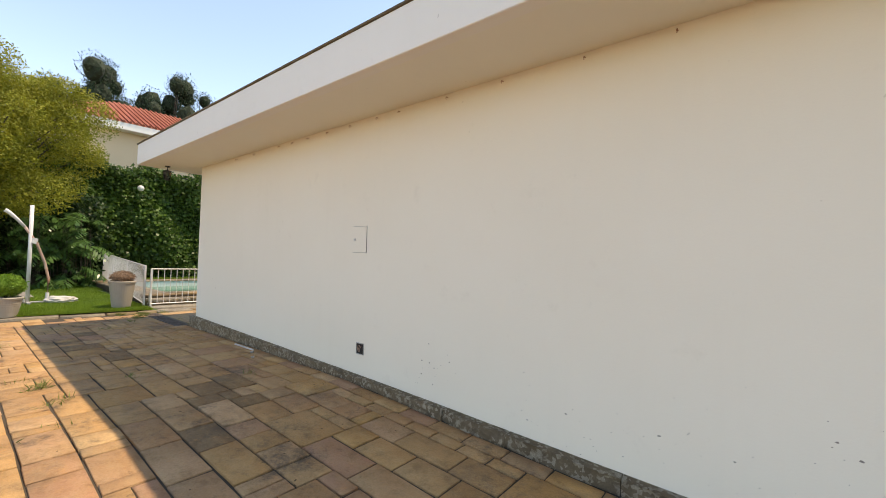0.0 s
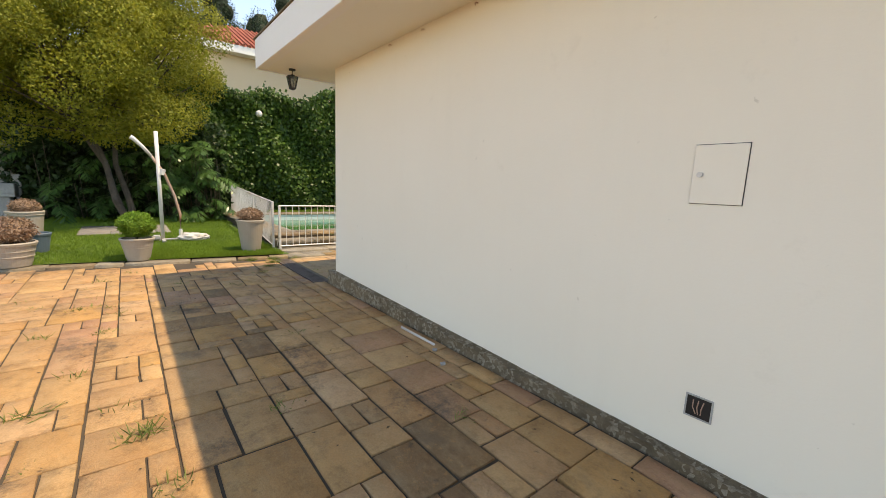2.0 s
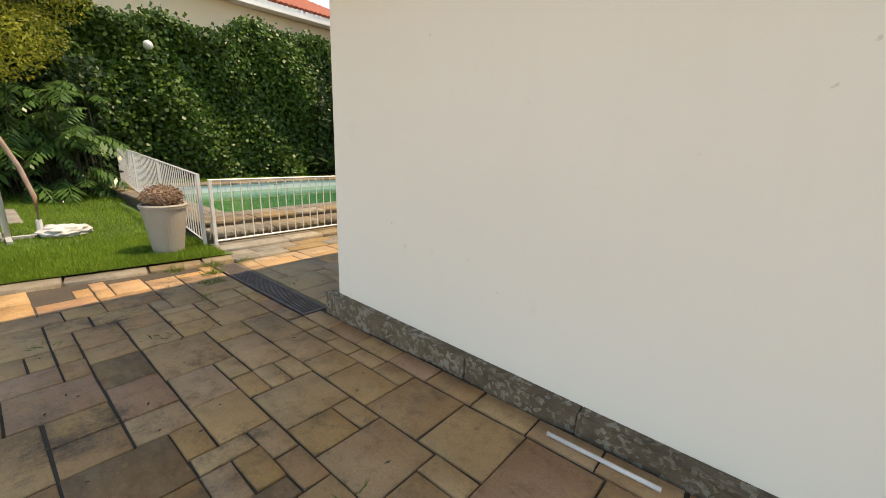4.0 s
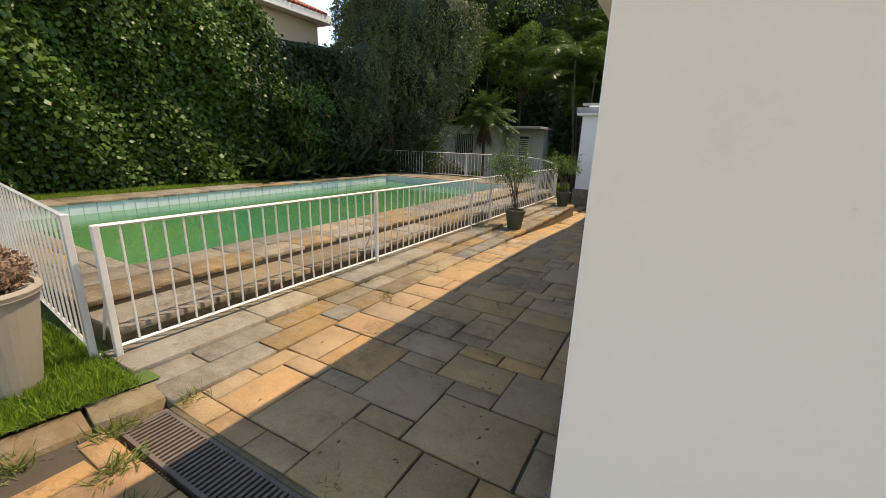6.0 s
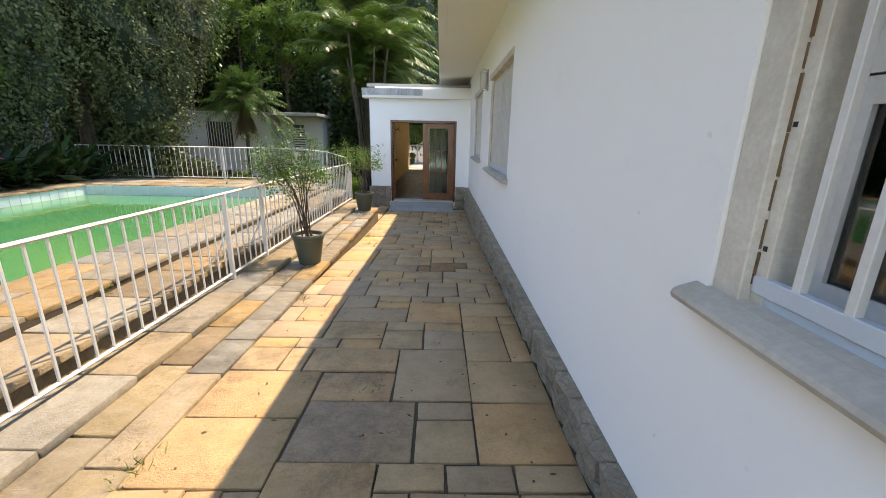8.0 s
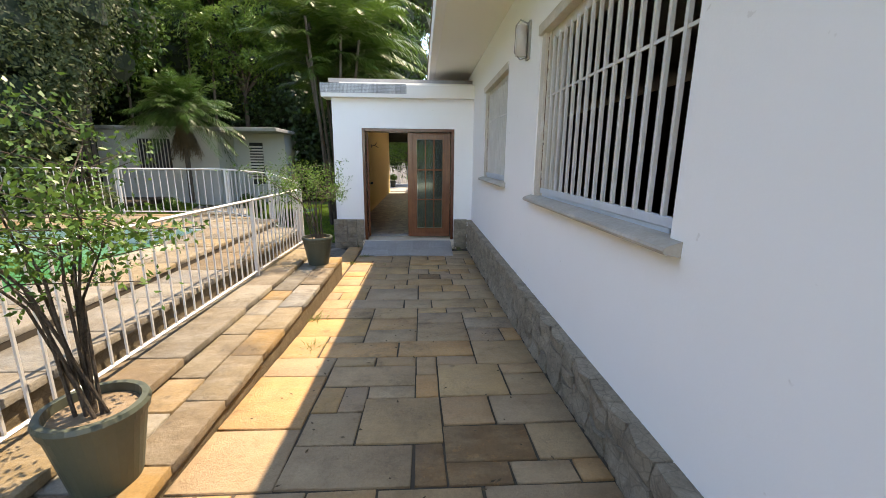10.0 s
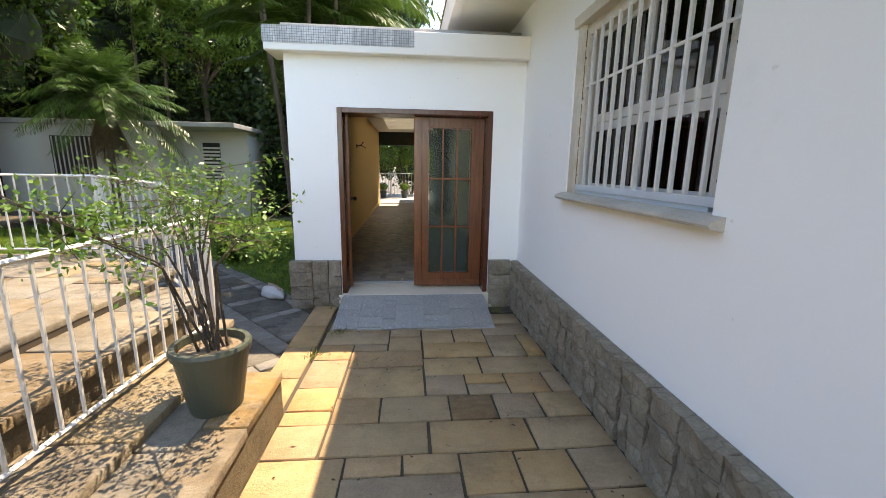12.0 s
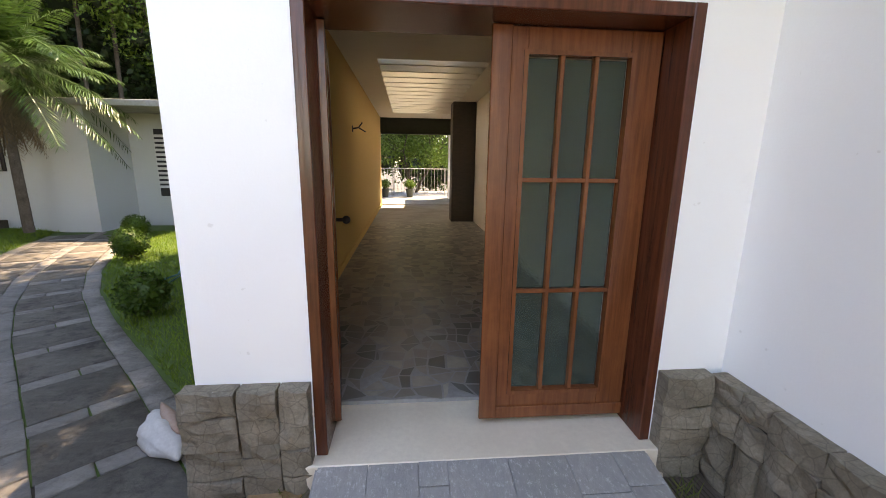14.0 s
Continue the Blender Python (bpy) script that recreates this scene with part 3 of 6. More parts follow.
LEAF_IVY = leaf_material("ivy_leaf", (0.026, 0.062, 0.010), (0.085, 0.155, 0.022), 0.18, 0.42)
# Near-black leaves: shade is put into the colour of hedge, understorey and far climbers.
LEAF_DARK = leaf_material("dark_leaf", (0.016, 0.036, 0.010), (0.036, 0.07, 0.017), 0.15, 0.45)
LEAF_YELLOW = leaf_material("yellow_green_leaf", (0.20, 0.22, 0.026), (0.38, 0.355, 0.05), 0.42, 0.5)
LEAF_GREY = leaf_material("grey_green_leaf", (0.055, 0.075, 0.028), (0.115, 0.135, 0.05), 0.25, 0.5)
LEAF_FRESH = leaf_material("fresh_leaf", (0.10, 0.19, 0.03), (0.20, 0.30, 0.06), 0.35, 0.4)
LEAF_PALM = leaf_material("palm_leaf", (0.045, 0.095, 0.016), (0.10, 0.165, 0.03), 0.3, 0.35)
LEAF_PALM_BLUE = leaf_material("date_palm_leaf", (0.04, 0.095, 0.022), (0.09, 0.17, 0.04), 0.25, 0.32)
LEAF_GOLD = leaf_material("yellowing_palm_leaf", (0.24, 0.20, 0.03), (0.34, 0.27, 0.05), 0.3, 0.45)
LEAF_DEAD = leaf_material("dead_palm_leaf", (0.075, 0.05, 0.025), (0.17, 0.115, 0.06), 0.15, 0.7)
LEAF_BOX = leaf_material("boxwood_leaf", (0.12, 0.24, 0.025), (0.22, 0.36, 0.05), 0.3, 0.4)
LEAF_CONIFER = leaf_material("conifer_leaf", (0.022, 0.05, 0.025), (0.045, 0.08, 0.035), 0.1, 0.55)
DRY_TWIG = leaf_material("dry_flower", (0.28, 0.17, 0.11), (0.42, 0.29, 0.20), 0.2, 0.8)
GRASS = leaf_material("grass_blade", (0.13, 0.24, 0.025), (0.26, 0.37, 0.05), 0.35, 0.5)
LEAF_BUSH = leaf_material("bush_leaf", (0.065, 0.145, 0.025), (0.16, 0.26, 0.055), 0.3, 0.4)
WEED = leaf_material("weed_blade", (0.10, 0.15, 0.03), (0.30, 0.31, 0.10), 0.3, 0.6)
LEAF_SPLIT = leaf_material("split_leaf", (0.05, 0.115, 0.03), (0.10, 0.19, 0.05), 0.25, 0.3)
PETAL = plain("pink_petal", (0.6, 0.08, 0.12), (0.5, 0.05, 0.08), 10, 0.6)
BARK = rubble_material("bark", (0.13, 0.10, 0.075), (0.19, 0.155, 0.12), (0.28, 0.25, 0.2))
# Near-black filler: its colour stands for shade inside crowns, ivy and hedge.
CORE = plain("painted_inner_shade", (0.018, 0.03, 0.010), (0.010, 0.018, 0.006), 6, 0.9, strength=0.8)
TAUPE = plain("taupe_pot", (0.36, 0.31, 0.255), (0.29, 0.25, 0.20), 6, 0.55)
OLIVE_POT = plain("olive_plastic_pot", (0.075, 0.085, 0.06), (0.055, 0.062, 0.045), 8, 0.45)
BLUE_POT = plain("slate_blue_pot", (0.10, 0.14, 0.17), (0.07, 0.1, 0.12), 8, 0.5)
RUST = plain("rusty_metal", (0.26, 0.10, 0.05), (0.45, 0.36, 0.30), 16, 0.7)
CLOTH = plain("grimy_white_cloth", (0.6, 0.58, 0.55), (0.35, 0.32, 0.28), 12, 0.9)
TILE_RED = plain("red_roof_tile", (0.42, 0.12, 0.06), (0.28, 0.08, 0.05), 6, 0.8)
PEACH = plaster("peach_render", (0.66, 0.50, 0.33), (0.35, 0.24, 0.15), 0.8)
HOSE = plain("teal_hose", (0.02, 0.16, 0.17), (0.012, 0.10, 0.11), 20, 0.4)
OLD_PAINT = plain("worn_cream_paint", (0.70, 0.66, 0.58), (0.42, 0.36, 0.28), 14, 0.6)
SASH_PAINT = plain("white_sash_paint", (0.70, 0.69, 0.66), (0.55, 0.53, 0.49), 10, 0.5)
SILL = plain("grubby_sill_paint", (0.52, 0.475, 0.41), (0.29, 0.26, 0.22), 9, 0.8)
RAIL_PAINT = plain("pale_blue_grey_paint", (0.55, 0.60, 0.66), (0.45, 0.49, 0.53), 10, 0.5)


def glass_nodes(tint, clear):
    def build(nt, b):
        g = nt.nodes.new("ShaderNodeBsdfGlossy")
        g.inputs["Roughness"].default_value = 0.03
        t = nt.nodes.new("ShaderNodeBsdfTransparent")
        t.inputs[0].default_value = (*tint, 1)
        f = nt.nodes.new("ShaderNodeFresnel")
        f.inputs[0].default_value = clear
        m = nt.nodes.new("ShaderNodeMixShader")
        nt.links.new(f.outputs[0], m.inputs[0])
        nt.links.new(t.outputs[0], m.inputs[1])
        nt.links.new(g.outputs[0], m.inputs[2])
        nt.links.new(m.outputs[0], nt.nodes["Material Output"].inputs[0])
    return build


GLASS = material("window_glass", glass_nodes((0.55, 0.57, 0.55), 2.0))


def frosted_nodes(nt, b):
    at = coords(nt)
    b.inputs["Base Color"].default_value = (0.34, 0.45, 0.40, 1)
    b.inputs["Transmission Weight"].default_value = 0.92
    b.inputs["IOR"].default_value = 1.15
    bump(nt, b, noise_of(nt, at, 90, 3), 0.3, 0.002)


FROSTED = material("ribbed_green_glass", frosted_nodes, 0.16)

# ---- windows ----
WORN = random.Random(31)


def window(k, y0, y1, z0, z1, closed, slots):
    """A sash window behind a grille of flat bars, in an old painted casing, on a projecting sill."""
    w = thing("window_%d" % k, "white barred sash window with worn cream casing and stone sill", "window", kind="structure")
    bm = bmesh.new()
    section = ((0.13, 0.012), (-0.005, 0.004), (-0.05, -0.010), (-0.068, -0.019), (-0.074, -0.032), (-0.068, -0.046), (-0.004, -0.058), (0.13, -0.058))
    ends = [[bm.verts.new((WX + dx, y, z0 + dz)) for dx, dz in section] for y in (y0 - 0.08, y1 + 0.045)]
    for i in range(8):
        bm.faces.new((ends[0][i], ends[0][(i + 1) % 8], ends[1][(i + 1) % 8], ends[1][i]))
    bm.faces.new(ends[0][::-1])
    bm.faces.new(ends[1])
    bmesh.ops.recalc_face_normals(bm, faces=bm.faces[:])
    part("sill", bm, SILL, w, "sloping rendered sill with a rounded grubby nose")
    c = WX + 0.012
    for a, b, deep in ((y0, y0 + 0.085, 0.09), (y1 - 0.10, y1, 0.0)):
        part("casing", boxes((c + deep, c + 0.19, a, b, z0, z1), bevel=0.004), OLD_PAINT, w)
    part("casing", boxes((c - 0.03, c + 0.19, y0 - 0.02, y1 + 0.02, z1 - 0.06, z1 + 0.02), bevel=0.004), OLD_PAINT, w)
    a, b, f = y0 + 0.085, y1 - 0.10, WX + 0.04
    for p, q, deep in ((a, a + 0.05, 0.05), (b - 0.04, b, 0.0)):
        part("guide", boxes((f + deep, f + 0.09, p, q, z0, z1 - 0.06), bevel=0.003), OLD_PAINT, w, "chipped wooden guide strip")
        for r in range(4):
            part("screw", boxes((f + deep - 0.003, f + deep, p + 0.018, p + 0.028, z0 + 0.14 + 0.29 * r, z0 + 0.152 + 0.29 * r)), IRON, w)
    for p, deep in ((a, 0.05), (b, 0.0)):
        worn = bmesh.new()
        z = z0 + 0.05
        while z < z1 - 0.12:
            h = WORN.uniform(0.02, 0.09)
            box(worn, f + deep - 0.004, f + deep + 0.02, p - WORN.uniform(0.002, 0.009), p + WORN.uniform(0.002, 0.008), z, min(z + h, z1 - 0.07))
            z += h * WORN.uniform(0.8, 1.3)
        part("worn_edge", worn, BARE_WOOD, w, "bare brown wood where the paint has chipped")
    part("track", boxes((f + 0.005, f + 0.13, a, b, z0 - 0.004, z0 + (0.05 if slots else 0.03)), bevel=0.003), RAIL_PAINT, w)
    part("head_box", boxes((f + 0.01, f + 0.13, a, b, z1 - 0.14, z1 - 0.06), bevel=0.003), OLD_PAINT, w)
    g = f + 0.01
    n = round((b - a + 0.085) / 0.122)
    for i in range(0, n):
        y = a - 0.06 + (b - a + 0.06) * i / n
        part("bar", boxes((g - 0.011, g + 0.011, y - 0.0105, y + 0.0105, z0 + 0.045, z1 - 0.12), bevel=0.002), SASH_PAINT, w)
    part("cross_rail", boxes((g - 0.005, g + 0.005, a - 0.083, b, z0 + 0.80, z0 + 0.816)), SASH_PAINT, w)
    part("bottom_rail", boxes((g - 0.014, g + 0.014, a - 0.083, b, z0 + 0.03, z0 + 0.075), bevel=0.003), RAIL_PAINT, w)
    s = f + 0.075
    if closed:
        mid = z0 + 0.535
        for z, q, name in ((z0 + 0.03, mid - 0.006, "lower_sash"), (mid, z1 - 0.12, "upper_sash")):
            sash = part(name, boxes((s, s + 0.03, a + 0.05, a + 0.10, z, q), (s, s + 0.03, b - 0.10, b - 0.05, z, q),
                                    (s, s + 0.03, a + 0.10, b - 0.10, z, z + 0.06), (s, s + 0.03, a + 0.10, b - 0.10, q - 0.055, q),
                                    (s, s + 0.03, (a + b) / 2 - 0.02, (a + b) / 2 + 0.02, z + 0.06, q - 0.055)), SASH_PAINT, w)
            for p, r in ((a + 0.10, (a + b) / 2 - 0.02), ((a + b) / 2 + 0.02, b - 0.10)):
                part("pane", boxes((s + 0.012, s + 0.016, p, r, z + 0.06, q - 0.055)), GLASS, sash)
    else:
        part("side_panel", boxes((s, s + 0.05, b - 0.16, b - 0.05, z0 + 0.03, z1 - 0.12), bevel=0.003), OLD_PAINT, w, "stacked worn shutter leaf")
    return w


for k, (y0, y1, z0, z1) in enumerate(WINDOWS):
    window(k + 1, y0, y1, z0, z1, k != 1, k == 2)

# ---- entrance door ----
door = thing("door_1", "varnished red-brown double door, one glazed leaf closed, the other open", "door", kind="structure")
fy = DY + 0.005
part("jamb", boxes((DX0, DX0 + 0.055, fy - 0.012, fy + 0.38, DLOW, DTOP), bevel=0.004), DARK_WOOD, door)
part("jamb", boxes((DX1 - 0.055, DX1, fy - 0.012, fy + 0.38, DLOW, DTOP), bevel=0.004), DARK_WOOD, door)
part("head", boxes((DX0 + 0.055, DX1 - 0.055, fy - 0.012, fy + 0.38, DTOP - 0.055, DTOP), bevel=0.004), DARK_WOOD, door)


def leaf(x0, x1, z0, z1, glazed_from, glazed_to, side):
    """A glazed door leaf in the plane y = 0, its hinge at x = 0; three by three panes."""
    e = new("leaf")
    t = 0.02
    g0, g1, low, high = glazed_from, glazed_to, z0 + 0.17, z1 - 0.12
    for name, r in (("stile", (x0, g0, -t, t, z0, z1)), ("stile", (g1, x1, -t, t, z0, z1)), ("top_rail", (g0, g1, -t, t, high, z1)),
                    ("bottom_rail", (g0, g1, -t, t, z0, low))):
        part(name, boxes(r, bevel=0.003), DOOR_WOOD, e)
    part("kick_rail", boxes((x0, x1, -t - 0.014, -t, z0 + 0.005, z0 + 0.075), bevel=0.004), DOOR_WOOD, e, "worn bottom weather rail")
    part("astragal", boxes((x0 - 0.02, x0 + 0.075, -t - 0.02, -t, z0 + 0.01, z1), bevel=0.004), DOOR_WOOD, e)
    part("moulding", boxes((g0 - 0.02, g0, -t - 0.012, -t, low - 0.02, high + 0.02), (g1, g1 + 0.02, -t - 0.012, -t, low - 0.02, high + 0.02),
                           (g0, g1, -t - 0.012, -t, low - 0.02, low), (g0, g1, -t - 0.012, -t, high, high + 0.02)), DOOR_WOOD, e)
    for i in (1, 2):
        x = g0 + (g1 - g0) * i / 3
        part("glazing_bar", boxes((x - 0.011, x + 0.011, -t - 0.006, t, low, high), bevel=0.003), DOOR_WOOD, e)
        z = low + (high - low) * i / 3
        part("glazing_bar", boxes((g0, g1, -t - 0.004, t - 0.002, z - 0.011, z + 0.011), bevel=0.003), DOOR_WOOD, e)
    for i in range(3):
        for j in range(3):
            a, b = g0 + (g1 - g0) * i / 3 + 0.01, g0 + (g1 - g0) * (i + 1) / 3 - 0.01
            c, d = low + (high - low) * j / 3 + 0.01, low + (high - low) * (j + 1) / 3 - 0.01
            part("pane", boxes((a, b, 0.002, 0.007, c, d)), FROSTED, e)
    return e


shut = leaf(-9.28, -8.475, DLOW + 0.03, DTOP - 0.06, -9.125, -8.625, 1)
shut.matrix_world = pose(0, DY + 0.21, 0)
shut.parent = door
ajar = leaf(0.0, 0.78, DLOW + 0.03, DTOP - 0.06, 0.15, 0.65, -1)
ajar.matrix_world = pose(DX0 - 0.055, DY + 0.99, 0, 0, 0, -81)
ajar.parent = door
bm = bmesh.new()
rod(bm, (DX0 - 0.02, DY + 0.93, 0.81), (DX0 + 0.03, DY + 0.93, 0.81), 0.012)
bmesh.ops.create_uvsphere(bm, u_segments=12, v_segments=8, radius=0.028, matrix=Matrix.Translation((DX0 + 0.045, DY + 0.93, 0.81)))
part("door_knob", bm, IRON, door, "small round dark knob", True)

# ---- passage behind the door ----
PX, PEND, PZ = -10.55, 27.4, 2.6
put("ceiling_passage", boxes((PX, WX, DY + 0.2, 19.8, PZ, PZ + 0.1), (PX, -10.1, 19.8, 26.0, PZ, PZ + 0.1), (-8.5, WX, 19.8, 26.0, PZ, PZ + 0.1), (PX, WX, 26.0, PEND, PZ, PZ + 0.1)),
    SOFFIT, label="cream passage ceiling with a slatted opening", category="ceiling", kind="structure")
def sheet_nodes(nt, b):
    t = nt.nodes.new("ShaderNodeBsdfTranslucent")
    t.inputs[0].default_value = (0.58, 0.57, 0.54, 1)
    nt.links.new(t.outputs[0], nt.nodes["Material Output"].inputs[0])


put("skylight_sheet", boxes((-10.15, -8.45, 19.75, 26.05, PZ + 0.24, PZ + 0.25)), material("milky_roof_sheet", sheet_nodes), label="milky roofing sheet over the slats", category="skylight", kind="structure")
pergola = thing("pergola_slats", "white concrete slats across the open passage roof", "pergola", kind="structure")
for i in range(14):
    y = 20.0 + i * 0.44
    part("slat", boxes((-10.1, -8.5, y, y + 0.07, PZ - 0.02, PZ + 0.2)), SOFFIT, pergola)
put("pillar", boxes((-8.62, WX - 0.004, 23.5, 24.0, -0.5, PZ), bevel=0.01), wood_material("dark_stone_cladding", (0.06, 0.045, 0.035), (0.035, 0.027, 0.02), 0.6, (2, 2, 9)),
    label="dark brown stone-clad pillar", category="pillar", kind="structure")
put("header_beam", boxes((PX, WX, PEND - 0.15, PEND, 2.1, PZ)), plain("dark_green_band", (0.03, 0.04, 0.03), (0.015, 0.02, 0.015), 30, 0.6), label="dark green band over the passage end", category="beam", kind="structure")
put("passage_skirting", boxes((PX, PX + 0.015, DY + 0.45, PEND, DLOW + 0.02, DLOW + 0.12)), OCHRE, label="low painted skirting in the passage", category="skirting", kind="structure")
bm = bmesh.new()
rod(bm, (PX, 20.4, 1.7), (PX + 0.1, 20.4, 1.72), 0.012)
rod(bm, (PX + 0.1, 20.4, 1.72), (PX + 0.16, 20.4, 1.80), 0.01)
rod(bm, (PX + 0.1, 20.4, 1.72), (PX + 0.2, 20.45, 1.66), 0.01)
rod(bm, (PX, 20.4, 1.7), (PX + 0.012, 20.4, 1.7), 0.05)
put("wall_sconce", bm, IRON, label="bare iron wall sconce on the ochre wall", category="lamp")
jit = RNG.uniform(-0.048, 0.048, (22, 60, 2))
vs, fs = [], []
for i in range(21):
    for j in range(58):
        c = [np.array((PX + 0.02 + 0.113 * (i + a), 15.97 + 0.125 * (j + b))) + jit[i + a, j + b] * (1 if 0 < i + a < 21 else 0) for a, b in ((0, 0), (1, 0), (1, 1), (0, 1))]
        m = sum(c) / 4
        z = DLOW + 0.024
        if RNG.random() < 0.3:
            k = RNG.integers(4)
            c[k] = m + (c[k] - m) * 0.1
        k = len(vs)
        vs += [(*(m + (p - m) * 0.88), z) for p in c]
        fs.append((k, k + 1, k + 2, k + 3))


def crazy_nodes(nt, b):
    g = nt.nodes.new("ShaderNodeNewGeometry")
    c = ramp(nt, g.outputs["Random Per Island"], [(0, (0.06, 0.06, 0.055)), (0.3, (0.16, 0.15, 0.13)), (0.55, (0.36, 0.31, 0.25)), (0.75, (0.10, 0.10, 0.095)), (1, (0.44, 0.39, 0.31))])
    c = mix(nt, scaled(nt, noise_of(nt, world_coords(nt), 14, 6), 0.3), c, (0.12, 0.10, 0.08))
    nt.links.new(c, b.inputs["Base Color"])


paving = stuff("paving_stones", (np.array(vs), np.array(fs)), material("crazy_paving", crazy_nodes, 0.35), "", "")
paving.parent = bpy.data.objects["passage_floor"]

# ---- beyond the passage ----
put("forecourt", boxes((-14.0, -4.0, PEND, 34.0, -0.6, -0.19)), CONCRETE, label="bright forecourt paving beyond the passage", category="pavement", kind="structure")


def bar_fence(name, label, a, b, z0, z1, step, posts, brace=0, base=None):
    """A white steel fence: rails, posts and square bars along a straight run. z0, z1: heights of its bottom and top rail at both ends."""
    a, b = Vector((*a, 0)), Vector((*b, 0))
    length = (b - a).length
    way = (b - a) / length
    turn = math.degrees(math.atan2(way.y, way.x))
    f = thing(name, label, "fence", pose(a.x, a.y, 0, 0, 0, turn), "pool fence")
    lo = lambda s: z0[0] + (z0[1] - z0[0]) * s / length
    hi = lambda s: z1[0] + (z1[1] - z1[0]) * s / length
    for h, t in ((hi, 0.013), (lambda s: lo(s) + 0.05, 0.013)):
        bm = bmesh.new()
        rod(bm, (0, 0, h(0)), (length, 0, h(length)), t * 1.05, sides=4)
        part("rail", bm, METAL_WHITE, f)
    for s in posts:
        part("post", boxes((s - 0.02, s + 0.02, -0.02, 0.02, lo(s) - 0.03, hi(s) + 0.01), bevel=0.004), METAL_WHITE, f)
        part("foot_plate", boxes((s - 0.045, s + 0.045, -0.045, 0.045, lo(s) - 0.03, lo(s) - 0.022)), METAL_WHITE, f)
        if brace:
            bm = bmesh.new()
            rod(bm, (s, 0.02 * brace, lo(s) + 0.45), (s + 0.02, 0.26 * brace, lo(s) + 0.02), 0.009, sides=6)
            part("brace", bm, METAL_WHITE, f)
    n = int(length / step)
    me = None
    for i in range(1, n):
        s = length * i / n
        if min(abs(s - p) for p in posts) < 0.04:
            continue
        if me is None:
            bar = part("bar", boxes((-0.0062, 0.0062, -0.0062, 0.0062, 0, 1)), METAL_WHITE, f)
            me = bar.data
        else:
            bar = new("bar", me)
            bar.parent = f
        low = lo(s) + 0.05
        bar.location, bar.scale = (s, 0, low), (1, 1, hi(s) - low)
    return f


bar_fence("forecourt_fence", "white railing at the far end of the forecourt", (-12.5, 31.0), (-6.0, 31.0), (-0.2, -0.2), (0.95, 0.95), 0.14, (0.0, 2.2, 4.4, 6.4))

# ---- pool fences ----
FX = -10.9
bar_fence("pool_fence", "white steel bar fence on the upper step", (FX, 3.27), (FX, 14.05), (0.075, -0.01), (0.93, 0.84), 0.128,
          (0.0, 2.66, 5.24, 6.04, 8.98, 10.78), brace=1)
bar_fence("pool_fence", "white steel bar fence along the lawn side of the pool", (FX - 0.1, 3.17), (-18.0, 3.75), (0.08, 0.33), (1.0, 1.2), 0.125, (0.0, 2.4, 4.8, 7.1))
bar_fence("pool_fence", "white steel bar fence at the far end of the pool", (-12.65, 15.45), (-18.4, 15.45), (0.27, 0.27), (1.10, 1.10), 0.13, (0.0, 1.9, 3.8, 5.7))
bar_fence("pool_fence", "white steel bar fence closing the pool corner", (FX - 0.05, 14.1), (-11.62, 14.78), (0.0, 0.16), (0.95, 1.06), 0.12, (0.03, 0.96))
bar_fence("pool_fence", "white steel bar fence bending round the pool corner", (-11.66, 14.81), (-12.61, 15.43), (0.17, 0.26), (1.06, 1.10), 0.12, (1.11,))

# ---- pots and plants ----
def pot(profile, mat, m, label, name="plant_pot", rings=()):
    t = thing(name, label, "plant pot", m, "garden pots")
    part("pot", lathe(profile), mat, t, smooth=False)
    for z, r in rings:
        part("band", lathe([(r, z), (r + 0.006, z + 0.006), (r + 0.006, z + 0.018), (r, z + 0.024)]), mat, t)
    return t


def pot_profile(r0, r1, h, rim=0.03, wall=0.025, soil=0.06):
    return [(r0 * 0.97, 0), (r0, 0.01), (r0 + (r1 - r0) * 0.85, h - rim * 1.6), (r1, h - rim * 1.5), (r1 + 0.008, h - rim * 0.5), (r1, h),
            (r1 - wall, h), (r1 - wall - 0.005, h - soil)]


def ball_plant(t, centre, r, mat, count, size, squash=0.8, label="", core=True):
    d = unit(RNG.normal(0, 1, (count, 3)))
    lumps = np.array([noise.noise(Vector(v) * 2.6) for v in d])
    p = np.array(centre) + d * (r * (0.78 + 0.24 * RNG.random(count)) * (1 + 0.22 * lumps))[:, None] * np.array((1, 1, squash))
    p[:, 2] = np.maximum(p[:, 2], centre[2] - r * 0.72)
    mesh_part("foliage", leaves_on(p, d, size, 0.6, 0.0), mat, t, label)
    bm = bmesh.new()
    bmesh.ops.create_icosphere(bm, subdivisions=2, radius=1.0)
    for vtx in bm.verts:
        q = r * 0.8 * (1 + 0.25 * noise.noise(vtx.co * 3))
        vtx.co = Vector((vtx.co.x * q, vtx.co.y * q, max(-0.7 * r, vtx.co.z * q * squash))) + Vector(centre)
    part("inner_mass", bm, mat, t)
    bm = bmesh.new()
    for k in range(10):
        a = RNG.uniform(0, 6.28)
        rod(bm, (0, 0, centre[2] - r * 0.95), (centre[0] + 0.5 * r * math.cos(a), centre[1] + 0.5 * r * math.sin(a), centre[2] + RNG.uniform(-0.3, 0.4) * r), 0.006, 0.003, 5)
    part("stem_cluster", bm, BARK, t)


